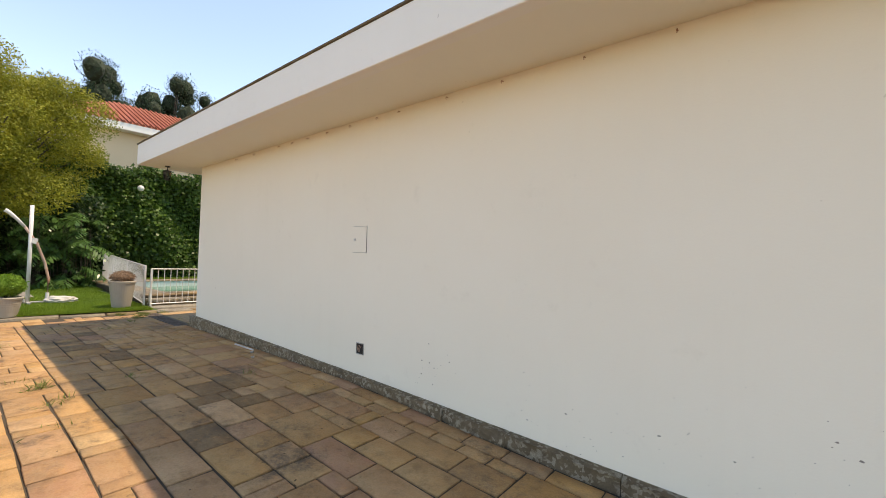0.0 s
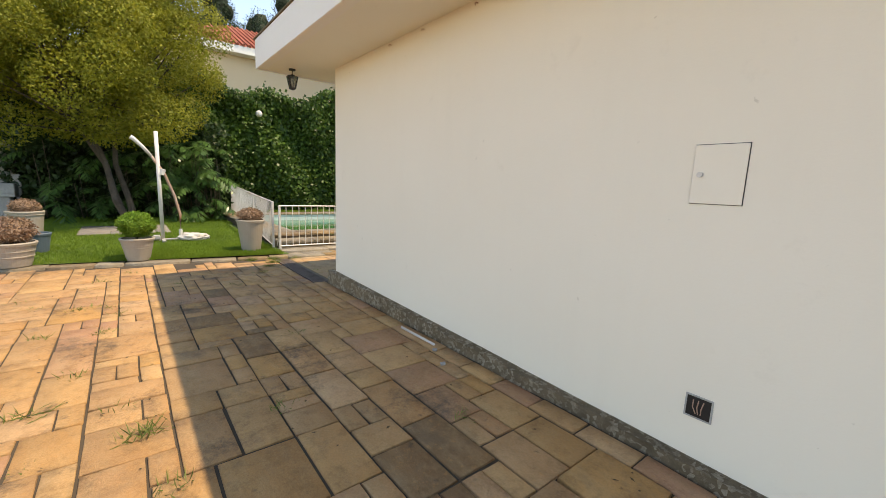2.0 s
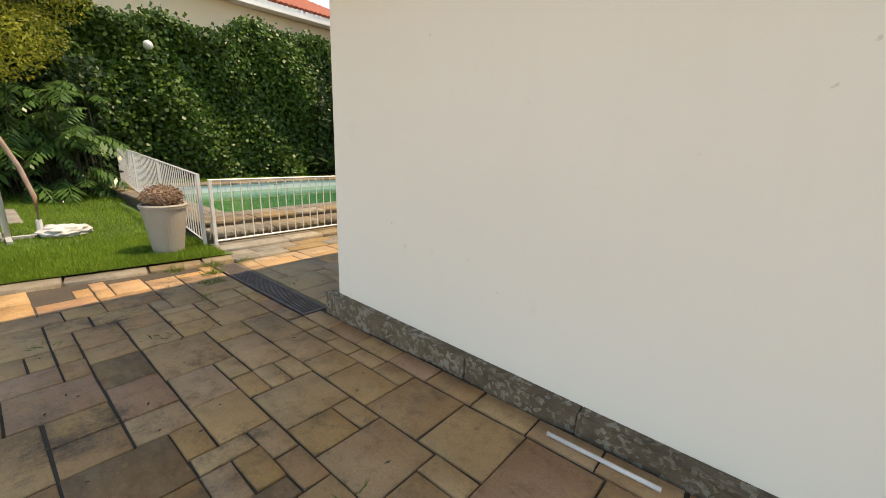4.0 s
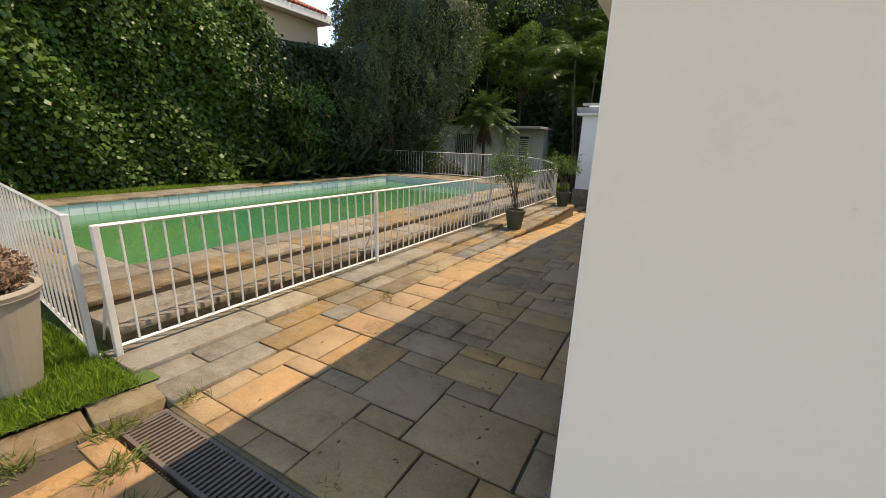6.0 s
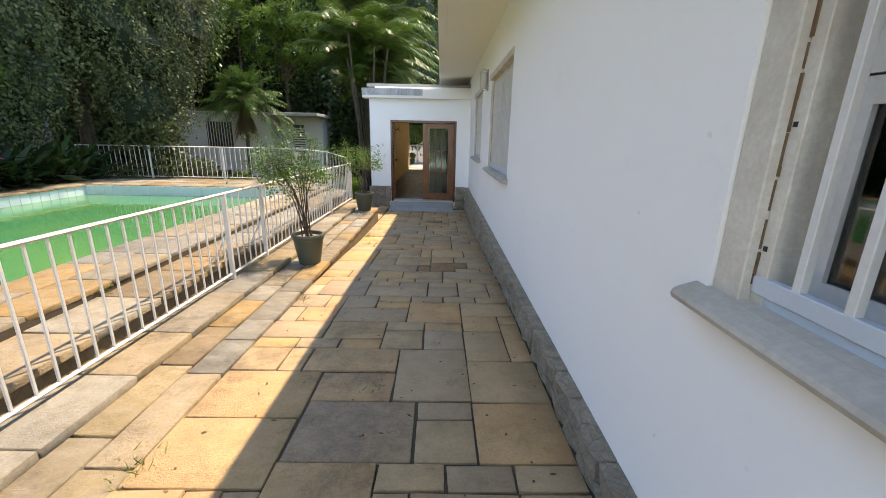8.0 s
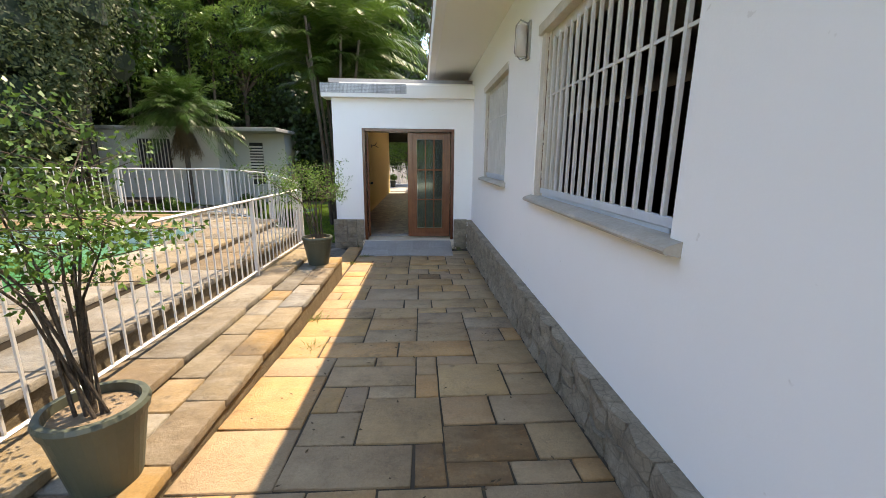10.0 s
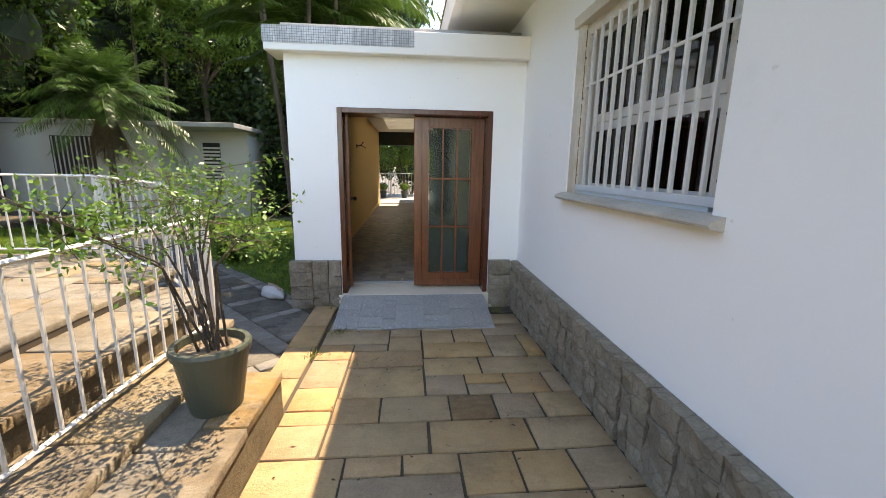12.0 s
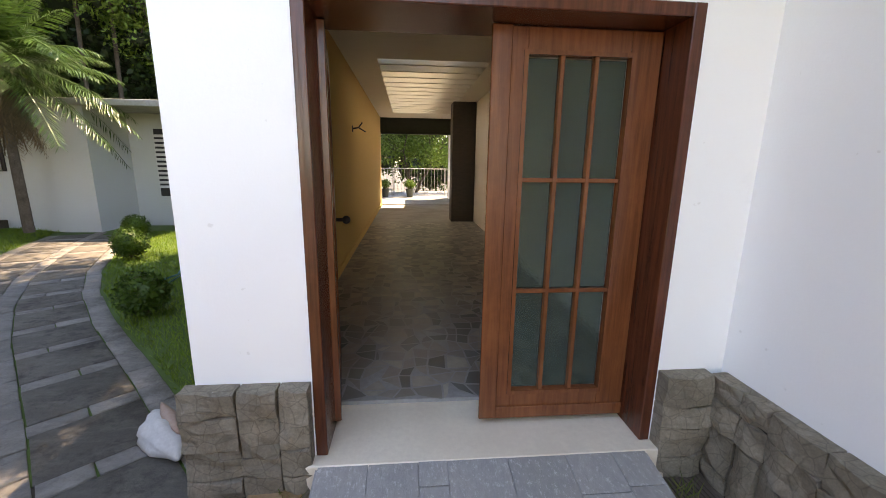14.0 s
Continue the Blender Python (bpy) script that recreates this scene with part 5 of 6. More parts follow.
p, d = crown_points(cs, rs, k, 1.0, 0.85)
drop = RNG.uniform(0.5, 2.2, k)
m = 30
s = np.linspace(0, 1, m)
strand = p[:, None, :] + np.stack((0.12 * np.sin(6 * s[None] + p[:, :1] * 9), 0.12 * np.cos(5 * s[None] + p[:, 1:2] * 9), -s[None] * drop[:, None]), 2)
strand = strand.reshape(-1, 3)
strand = strand[strand[:, 2] > 0.5]
strand += RNG.normal(0, 0.03, strand.shape)
mesh_part("crown", leaves_on(strand, np.repeat(d, m, 0)[: len(strand)] * 0.3 + np.array((0.8, -0.5, 0.3)), 0.085, 0.6, 1.0, 0.55), LEAF_GREY, drape, "hanging curtain of small grey-green leaves")
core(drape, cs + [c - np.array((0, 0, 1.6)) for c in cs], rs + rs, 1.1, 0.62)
bm = tube([(-18.6, 16.2, 0.0), (-18.5, 16.1, 2.0), (-18.3, 16.0, 4.5)], [0.2, 0.17, 0.1], 9)
part("trunk", bm, BARK, drape)

tree("back_tree", "tall leafy tree closing the back garden", (-20.5, 22.5, -0.45), 1, 40, (-20.5, 22.0, 7.5), (3.6, 3.2, 3.6), 1.1, 26000, 0.17, LEAF_IVY, 0.85, 0.5, 0.4, 0.7, stem_r=0.16)
tree("back_tree", "tall leafy tree with sunlit green crown", (-17.6, 31.2, -0.45), 1, 42, (-17.4, 31.0, 7.0), (4.2, 3.0, 4.6), 1.1, 28000, 0.18, LEAF_FRESH, 0.85, 0.5, 0.4, 0.72, stem_r=0.16)
tree("back_tree", "tall dark tree behind the entrance block", (-12.6, 30.4, -0.45), 1, 40, (-12.5, 30.4, 6.0), (2.2, 2.6, 3.4), 0.95, 22000, 0.17, LEAF_DARK, 0.85, 0.5, 0.4, 0.75, stem_r=0.15)
tree("back_tree", "tall dark tree on the boundary beyond the pool", (-22.5, 22.5, -0.45), 1, 36, (-22.4, 22.5, 6.0), (2.6, 3.0, 4.0), 1.2, 20000, 0.18, LEAF_DARK, 0.85, 0.5, 0.4, 0.8, stem_r=0.16)
for bx, by, mat in ((-20.5, 31.5, LEAF_IVY), (-15.2, 32.0, LEAF_FRESH), (-11.6, 33.5, LEAF_IVY), (-25.5, 27.0, LEAF_FRESH), (-29.0, 31.0, LEAF_DARK), (-23.5, 32.0, LEAF_DARK)):
    tree("back_tree", "very tall tree filling the view beyond the garden", (bx, by, -0.45), 1, 46, (bx, by, 8.5), (3.4, 2.6, 6.0), 1.35, 26000, 0.24, mat, 0.85, 0.5, 0.4, 0.8, stem_r=0.2)
tree("forecourt_tree", "flowering tree with open crown in the forecourt", (-9.4, 33.0, -0.2), 3, 40, (-9.4, 33.0, 2.4), (3.0, 1.0, 1.6), 0.6, 12000, 0.12, LEAF_FRESH, 0.8, 0.5, 0.3, 0.0, stem_r=0.07, lowest=1.2)
tree("forecourt_tree", "leafy trees across the street", (-9.0, 39.0, -0.2), 1, 60, (-9.0, 39.0, 3.2), (7.0, 1.2, 3.6), 1.2, 26000, 0.2, LEAF_IVY, 0.8, 0.5, 0.3, 0.6, stem_r=0.1)
# Added with its open crown out of view, only to dapple the path.
tree("path_shade_tree", "tall tree added above the view to dapple the garden path", (-11.9, 23.6, -0.45), 1, 34, (-12.3, 21.6, 7.9), (2.2, 2.2, 1.3), 0.7, 5000, 0.14, LEAF_DARK, 0.7, 0.5, 0.3, 0.0, stem_r=0.13, lowest=6.2)
# Unseen crown added high up, to throw shade on the far climbers.
tree("pool_corner_tree", "tall tree added out of view to shade the climbers", (-18.8, 18.6, -0.45), 1, 40, (-16.9, 15.8, 10.8), (2.3, 2.5, 1.3), 0.95, 22000, 0.17, LEAF_DARK, 0.7, 0.5, 0.3, 0.5, stem_r=0.15, lowest=9.4)
tree("back_tree", "bright sunlit tree behind the outbuilding", (-17.2, 28.0, -0.45), 1, 36, (-17.2, 27.8, 6.3), (1.9, 0.9, 1.8), 0.6, 16000, 0.13, LEAF_FRESH, 0.8, 0.45, 0.4, 0.35, stem_r=0.12)
for px in (-10.6, -9.6):
    t = pot(pot_profile(0.12, 0.17, 0.34), OLIVE_POT, pose(px, 30.4, -0.19), "dark pot with a small green shrub by the railing")
    ball_plant(t, (0, 0, 0.52), 0.22, LEAF_FRESH, 500, 0.06)

# Dark leafy backdrop added to close the gaps behind the garden.
k = 16000
p = np.concatenate((np.stack((RNG.uniform(-14.2, -10.8, k // 2), RNG.normal(25.4, 0.35, k // 2), RNG.uniform(-0.4, 4.6, k // 2)), 1), np.stack((RNG.uniform(-27.0, -11.0, k), RNG.normal(28.3, 0.3, k), RNG.uniform(-0.4, 5.2, k)), 1),
                    np.stack((RNG.uniform(-27.0, -20.4, k // 2), RNG.normal(20.6, 0.25, k // 2), RNG.uniform(-0.4, 4.2, k // 2)), 1)))
stuff("back_hedge", leaves_on(p, np.tile((0.1, -1.0, 0.4), (len(p), 1)), 0.24, 0.6, 0.5, 0.5), LEAF_DARK, "dark hedge added as a backdrop, shade put into its leaves", "hedge")
# Near-black boards added to close the hedge's gaps, coloured as its inner shade.
put("hedge_wall", boxes((-27.0, -11.0, 28.5, 28.7, -0.5, 5.0), (-27.0, -20.4, 20.8, 21.0, -0.5, 4.0)), CORE, label="near-black boards added behind the hedge leaves in place of shade", category="hedge", kind="structure")

# ---- palms ----
def palm(name, label, base, height, fronds, length, leaf, mat, lean=(0, 0), skirt=0, trunk_r=0.09, up=(0.15, 1.1), leaflets=46, sag=(0.35, 0.6)):
    t = thing(name, label, "palm")
    b = Vector(base)
    top = b + Vector((lean[0], lean[1], height))
    part("trunk", tube([b, b.lerp(top, 0.5) + Vector((lean[0] * -0.08, lean[1] * -0.08, 0)), top], [trunk_r * 1.15, trunk_r, trunk_r * 0.85], 10), BARK, t)
    out = []
    for i in range(fronds):
        a = 2.399 * i + RNG.uniform(-0.2, 0.2)
        e = up[0] + (up[1] - up[0]) * (i / fronds) ** 0.8
        l = length * RNG.uniform(0.85, 1.1)
        out.append(frond_arrays(tuple(top), (math.cos(a) * math.cos(e), math.sin(a) * math.cos(e), math.sin(e)), l, leaflets, leaf, RNG.uniform(*sag), 0.016 if skirt else 0.024))
    mesh_part("frond_crown", clear_of_house(joined(*out)), mat, t)
    if skirt:
        out = []
        for i in range(skirt):
            a = RNG.uniform(0, 6.28)
            out.append(frond_arrays(tuple(top - Vector((0, 0, RNG.uniform(0.05, 0.4)))), (math.cos(a) * 0.42, math.sin(a) * 0.42, -0.8), length * RNG.uniform(0.3, 0.62), 22, leaf * 0.7, 0.3, 0.012))
        mesh_part("dead_skirt", joined(*out), LEAF_DEAD, t, "brown hanging dead fronds")
    return t


palm("date_palm", "squat date palm with dense blue-green fronds and brown skirt", (-16.85, 21.9, -0.2), 2.95, 88, 1.8, 0.42, LEAF_PALM_BLUE, skirt=70, trunk_r=0.075, up=(-0.35, 1.5), leaflets=54, sag=(0.25, 0.7))
for bx, by, n, h in ((-11.22, 18.3, 8, 4.9), (-11.35, 19.5, 9, 5.9), (-11.5, 20.9, 10, 6.8)):
    for i in range(n):
        a = RNG.uniform(0, 6.28)
        q = RNG.uniform(0.05, 0.3)
        palm("cane_palm", "slender cane palm of a tall feathery clump", (bx + q * math.cos(a), by + q * math.sin(a), -0.35), h * RNG.uniform(0.55, 1.0), 10, 2.1, 0.44, LEAF_PALM if RNG.random() < 0.93 else LEAF_GOLD,
             lean=(0.5 * math.cos(a), 0.5 * math.sin(a)), trunk_r=0.035, up=(0.25, 1.25), leaflets=56)
for bx, by, h in ((-19.6, 21.6, 4.6), (-19.0, 20.6, 5.4), (-18.6, 27.7, 6.9), (-19.7, 27.9, 7.7), (-22.3, 27.6, 5.9)):
    palm("spiky_palm", "tall thin palm with spiky bright tuft", (bx, by, -0.2), h, 40, 0.9 if by < 25 else 1.35, 0.34, LEAF_FRESH, lean=(0.3, -0.2), trunk_r=0.06, up=(-0.5, 1.4), leaflets=14)


# ---- shrubs by the pool and tree ----
def split_leaf(base, way, length):
    """A big deeply cut leaf: a short rib with broad drooping fingers."""
    return frond_arrays(base, way, length, 11, length * 0.42, 0.55, length * 0.085, 0.9)


phil = thing("philodendron", "big glossy split-leaf philodendron under the tree", "shrub")
out = []
bm = bmesh.new()
for i in range(110):
    p = Vector((RNG.uniform(-18.0, -16.9), RNG.uniform(-0.9, 3.4), RNG.uniform(0.5, 2.3))) if i < 50 else Vector((RNG.uniform(-17.9, -16.5), RNG.uniform(1.5, 3.3), RNG.uniform(0.4, 2.6)))
    w = Vector((RNG.uniform(0.4, 1.0), RNG.normal(0, 0.5), RNG.uniform(-0.1, 0.5)))
    out.append(split_leaf(tuple(p), w, RNG.uniform(0.6, 1.0)))
    rod(bm, (p.x - 0.3, p.y + 0.1, 0.2), p, 0.012, 0.008, 5)
mesh_part("leaf_mass", joined(*out), LEAF_SPLIT, phil)
tagged(part("stem_mass", bm, BARK, phil), kind="stuff")
# Shade under the tree is put into these shrubs' leaf colour.
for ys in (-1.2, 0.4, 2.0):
    dim = thing("understorey_shrub", "shrub behind the tree, shade put into its dark leaves", "shrub", group="understorey shrubs")
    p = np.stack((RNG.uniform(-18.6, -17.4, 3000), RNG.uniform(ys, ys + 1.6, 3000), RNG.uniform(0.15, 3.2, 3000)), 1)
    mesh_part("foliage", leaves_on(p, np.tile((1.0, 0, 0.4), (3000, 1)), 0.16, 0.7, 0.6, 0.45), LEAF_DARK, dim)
    for dy in (0.5, 1.1):
        part("stem", tube([(-18.0, ys + dy, 0.1), (-18.05, ys + dy + 0.1, 1.3), (-17.95, ys + dy, 2.6)], [0.03, 0.024, 0.012], 6), BARK, dim)
flower = thing("flowering_shrub", "loose green shrub with a few pink flowers by the wall", "shrub")
cs = [np.array((-18.0 + RNG.normal(0, 0.25), 11.2 + RNG.normal(0, 0.9), 1.9 + RNG.normal(0, 0.6))) for _ in range(16)]
p, d = crown_points(cs, [0.45] * 16, 7000, 0.8, 0.4)
mesh_part("foliage", leaves_on(p, d * 0.5 + np.array((0.7, -0.2, 0.6)), 0.09, 0.6, 0.3), LEAF_IVY, flower)
bm = bmesh.new()
for k in range(12):
    rod(bm, (-18.1, 11.2 + RNG.normal(0, 0.15), 0.25), tuple(cs[k]), 0.018, 0.008, 6)
part("stem_cluster", bm, BARK, flower)
p = np.array([c + RNG.normal(0, 0.3, 3) + np.array((0.4, 0, 0.1)) for c in cs[:3] for _ in range(5)])
mesh_part("flower_head", leaves_on(p, np.tile((1.0, 0, 0.3), (len(p), 1)), 0.07, 0.4, 0, 0.9), PETAL, flower)
strap = thing("strap_leaf_bed", "bed of dark broad strap-leaved plants at the pool's edge", "shrub")
k = 900
p = np.stack((RNG.uniform(-18.3, -17.4, k), RNG.uniform(9.3, 15.2, k), RNG.uniform(0.25, 0.9, k)), 1)
w = np.stack((RNG.uniform(0.1, 1.0, k), RNG.normal(0, 0.5, k), RNG.uniform(-0.2, 1.0, k)), 1)
mesh_part("leaf_mass", leaf_arrays(p, np.tile((0.5, 0, 1.0), (k, 1)) + RNG.normal(0, 0.3, (k, 3)), w, RNG.uniform(0.35, 0.7, k), 0.13, 0.2), LEAF_DARK, strap)
bal = thing("balsam_shrub", "grey-green shrub spilling over the far deck", "shrub")
cs = [np.array((-16.6 + RNG.normal(0, 0.7), 15.9 + RNG.normal(0, 0.25), 1.0 + RNG.normal(0, 0.35))) for _ in range(14)]
p, d = crown_points(cs, [0.4] * 14, 5000, 0.8, 0.4)
mesh_part("foliage", leaves_on(p, d, 0.11, 0.6, 0.3), LEAF_GREY, bal)
for bx, by, r in ((-12.35, 17.85, 0.24), (-14.1, 20.4, 0.26), (-15.2, 22.3, 0.24), (-16.0, 19.3, 0.24)):
    t = thing("box_ball", "small clipped boxwood ball beside the path", "shrub", pose(bx, by, -0.38 if bx > -15.5 else -0.25), "box balls")
    ball_plant(t, (0, 0, r), r, LEAF_IVY, 1600, 0.04, 0.9)
t = thing("spider_plant", "arching pale strap plant by the far fence", "shrub", pose(-15.6, 15.9, 0.25))
k = 160
w = np.stack((RNG.normal(0, 0.7, k), RNG.normal(0, 0.7, k), RNG.uniform(0.2, 1.0, k)), 1)
mesh_part("leaf_mass", leaf_arrays(RNG.normal(0, 0.06, (k, 3)), np.tile((0, 0, 1.0), (k, 1)) + RNG.normal(0, 0.3, (k, 3)), w, RNG.uniform(0.35, 0.6, k), 0.035, 0.2), LEAF_GREY, t)

# ---- back garden ----
LINE = np.array([(-9.6, 13.4), (-10.2, 14.03), (-10.9, 14.79), (-12.2, 16.2), (-13.2, 17.25), (-14.0, 18.2), (-14.75, 19.3), (-15.4, 20.6), (-16.0, 22.0), (-16.4, 23.2)])
RUN = np.concatenate(((0,), np.cumsum(np.linalg.norm(np.diff(LINE, axis=0), axis=1))))


def path_at(u, v=0.0):
    """The point u along the garden path and v to its lawn side, and the path's heading there."""
    p = np.array([np.interp(u, RUN, LINE[:, i]) for i in (0, 1)])
    w = np.array([np.interp(u + 0.25, RUN, LINE[:, i]) - np.interp(u - 0.25, RUN, LINE[:, i]) for i in (0, 1)])
    w /= np.linalg.norm(w)
    return p[0] - w[1] * v, p[1] + w[0] * v, math.atan2(w[1], w[0])


STATIONS = np.array([path_at(u) for u in np.linspace(0.3, RUN[-1] - 0.3, 90)])


def off_path(x, y):
    """How far points lie to the lawn side (+) or the wall side (-) of the path's middle."""
    x, y = np.atleast_1d(x), np.atleast_1d(y)
    dx, dy = x[:, None] - STATIONS[:, 0], y[:, None] - STATIONS[:, 1]
    k = np.argmin(dx * dx + dy * dy, 1)
    i = np.arange(len(x))
    side = -dx[i, k] * np.sin(STATIONS[k, 2]) + dy[i, k] * np.cos(STATIONS[k, 2])
    return np.sign(side) * np.sqrt(dx[i, k] ** 2 + dy[i, k] ** 2)


def lawn_rise(x, y):
    return -0.39 + 0.28 * np.clip((off_path(x, y) - 0.82) / 3.0, 0, 1)


def back_z(x, y):
    return float(lawn_rise(x, y)[0])


sheet("back_lawn", -18.2, -10.69, 15.6, 24.0, back_z, TURF, "sunlit grass in the back garden beyond the pool", "lawn", 0.5, 40)
hut = thing("garden_house", "low white outbuilding with flat roof in the back garden", "outbuilding")
HUT_PAINT = plaster("grey_white_render", (0.52, 0.52, 0.49), (0.32, 0.25, 0.17), 1.6)
part("wall", boxes((-20.5, -16.35, 23.0, 27.0, -0.6, 2.25)), HUT_PAINT, hut)
part("side_wall", boxes((-16.346, -14.4, 24.3, 27.0, -0.6, 2.25)), HUT_PAINT, hut)
part("roof", boxes((-20.7, -14.2, 22.85, 27.2, 2.25, 2.38), bevel=0.01), CONCRETE, hut)
win = part("window", boxes((-19.1, -18.0, 22.97, 22.998, 0.9, 1.95)), IRON, hut)
for k in range(9):
    part("bar", boxes((-19.05 + 0.12 * k, -19.03 + 0.12 * k, 22.94, 22.97, 0.92, 1.93)), METAL_WHITE, win)
lou = part("louvre_window", boxes((-15.75, -15.25, 24.26, 24.296, 0.3, 1.9)), IRON, hut)
for k in range(12):
    part("louvre", boxes((-15.75, -15.25, 24.22, 24.26, 0.5 + 0.11 * k, 0.56 + 0.11 * k)), METAL_WHITE, lou)

# ---- neighbouring house ----
nb = thing("neighbour_house", "peach rendered house with white eave and red tiled roof", "house")
part("wall", boxes((-36.0, -26.5, 2.5, 20.0, 0.0, 7.6)), PEACH, nb)
part("eave", boxes((-36.6, -25.9, 1.9, 20.6, 7.6, 7.98), bevel=0.02), FASCIA, nb, "white eave band")
bm = bmesh.new()
v = [bm.verts.new(p) for p in ((-36.6, 1.9, 7.985), (-25.9, 1.9, 7.985), (-25.9, 20.6, 7.985), (-36.6, 20.6, 7.985), (-31.2, 6.5, 10.4), (-31.2, 16.0, 10.4))]
for f in ((0, 1, 4), (1, 2, 5, 4), (2, 3, 5), (3, 0, 4, 5), (3, 2, 1, 0)):
    bm.faces.new([v[i] for i in f])
roof_nb = part("roof", bm, TILE_RED, nb)
bm = bmesh.new()
for k in range(66):
    yy = 2.2 + 0.275 * k
    rise = min(1.0, (yy - 1.9) / 4.6, (20.6 - yy) / 4.6)
    rod(bm, (-25.85, yy, 8.02), (-25.9 - 5.3 * rise, yy, 8.02 + 2.4 * rise), 0.075, sides=6)
part("tile_cover", bm, TILE_RED, roof_nb)
for y in (14.4,):
    w = part("window", boxes((-26.5, -26.47, y, y + 1.6, 5.2, 6.5)), IRON, nb)
    part("window_frame", boxes((-26.47, -26.44, y - 0.08, y + 1.68, 5.12, 5.2), (-26.47, -26.44, y - 0.08, y + 1.68, 6.5, 6.58), (-26.47, -26.44, y - 0.08, y, 5.2, 6.5), (-26.47, -26.44, y + 1.6, y + 1.68, 5.2, 6.5)), METAL_WHITE, w)

# ---- grass ----
def blades(count, xs, ys, height, zf, keep=None, size=0.05):
    x, y = RNG.uniform(*xs, count), RNG.uniform(*ys, count)
    if keep is not None:
        ok = keep(x, y)
        x, y = x[ok], y[ok]
    p = np.stack((x, y, zf(x, y)), 1)
    up = np.stack((RNG.normal(0, 0.45, len(x)), RNG.normal(0, 0.45, len(x)), np.ones(len(x))), 1)
    return leaf_arrays(p, RNG.normal(0, 1, (len(x), 3)) + np.array((0, 0, 0.3)), up, size * RNG.uniform(0.5, 1.4, len(x)), 0.007, 0.1)


FLAGGED = lambda x, y: (x > -15.75) & (x < -14.15) & (y > 0.0) & (y < 1.7)
KERB = lambda y: -10.25 - 0.165 * (3.15 - y)
stuff("grass", blades(120000, (-15.5, -10.3), (-5.0, 3.15), 0.05, lambda x, y: LAWN + 0.012 * np.maximum(0, -11 - x) - 0.004, lambda x, y: (x < KERB(y) - 0.2) & ~FLAGGED(x, y)), GRASS, "thick mown lawn grass", "grass")
stuff("grass", blades(70000, (-12.4, -10.3), (0.0, 3.2), 0.05, lambda x, y: LAWN + 0.012 * np.maximum(0, -11 - x) - 0.004, lambda x, y: (x < KERB(y) - 0.2) & (RNG.random(len(x)) < np.clip((x + 12.4) / 1.4, 0, 1) * np.clip(y / 1.4, 0, 1)), 0.065), GRASS, "longer lawn grass by the stone edging", "grass")
stuff("grass", blades(40000, (-18.2, -15.5), (-4.0, 3.6), 0.05, lambda x, y: LAWN + 0.012 * np.maximum(0, -11 - x) - 0.004, lambda x, y: ~FLAGGED(x, y), 0.07), GRASS, "lawn grass under the tree", "grass")
stuff("grass", blades(14000, (-18.2, -17.62), (3.8, 9.8), 0.05, lambda x, y: 0.25 + 0 * x, None, 0.08), GRASS, "strip of grass beside the pool deck", "grass")
stuff("grass", blades(90000, (-18.1, -10.75), (15.6, 23.0), 0.05, lambda x, y: lawn_rise(x, y) - 0.004, lambda x, y: np.abs(off_path(x, y)) > 0.83, 0.06), GRASS, "grass beside the back garden path", "grass")

# ---- paving pieces ----
ISLAND_SLAB = SLAB.copy()
for n in list(ISLAND_SLAB.node_tree.nodes):
    if n.type == "OBJECT_INFO":
        g = ISLAND_SLAB.node_tree.nodes.new("ShaderNodeNewGeometry")
        for link in list(n.outputs["Random"].links):
            ISLAND_SLAB.node_tree.links.new(g.outputs["Random Per Island"], link.to_socket)


def ashlar(x0, x1, y0, y1, unit_size, seed):
    """Random rectangular paving on a grid: (x0, x1, y0, y1) of each slab."""
    rng = random.Random(seed)
    nx, ny = round((x1 - x0) / unit_size), round((y1 - y0) / unit_size)
    ux, uy = (x1 - x0) / nx, (y1 - y0) / ny
    taken = np.zeros((nx, ny), bool)
    sizes = [(3, 2), (2, 3), (3, 3), (4, 3), (3, 4), (2, 2), (4, 2), (2, 1), (1, 2), (3, 2), (2, 2), (3, 3), (4, 2)]
    out = []
    for i in range(nx):
        for j in range(ny):
            if taken[i, j]:
                continue
            for w, h in rng.sample(sizes, len(sizes)) + [(2, 1), (1, 2), (1, 1)]:
                if i + w <= nx and j + h <= ny and not taken[i:i + w, j:j + h].any():
                    break
            taken[i:i + w, j:j + h] = True
            out.append((x0 + i * ux, x0 + (i + w) * ux, y0 + j * uy, y0 + (j + h) * uy))
    return out


SLAB_MESHES = {}
BLACKENED = ((-3.75, 1.95), (-4.25, 2.15), (-3.3, 1.6), (-6.5, 1.75), (-7.2, 1.5), (-8.3, 1.6), (-9.1, 13.2), (-8.8, 9.4))


def slab_arrays(w, h, rng, joint=0.0055, thick=0.04, edge=0.004):
    c = []
    for sx, sy in ((-1, -1), (1, -1), (1, 1), (-1, 1)):
        c.append((sx * (w / 2 - joint + rng.uniform(-0.006, 0.002)), sy * (h / 2 - joint + rng.uniform(-0.006, 0.002))))
    vs = [(x, y, -thick) for x, y in c] + [(x, y, -edge) for x, y in c] + [(x - math.copysign(edge, x), y - math.copysign(edge, y), rng.uniform(-0.001, 0.002)) for x, y in c]
    fs = [(8, 9, 10, 11)]
    for a, b in ((0, 4), (4, 8)):
        for i in range(4):
            j = (i + 1) % 4
            fs.append((a + i, a + j, b + j, b + i))
    return vs, fs


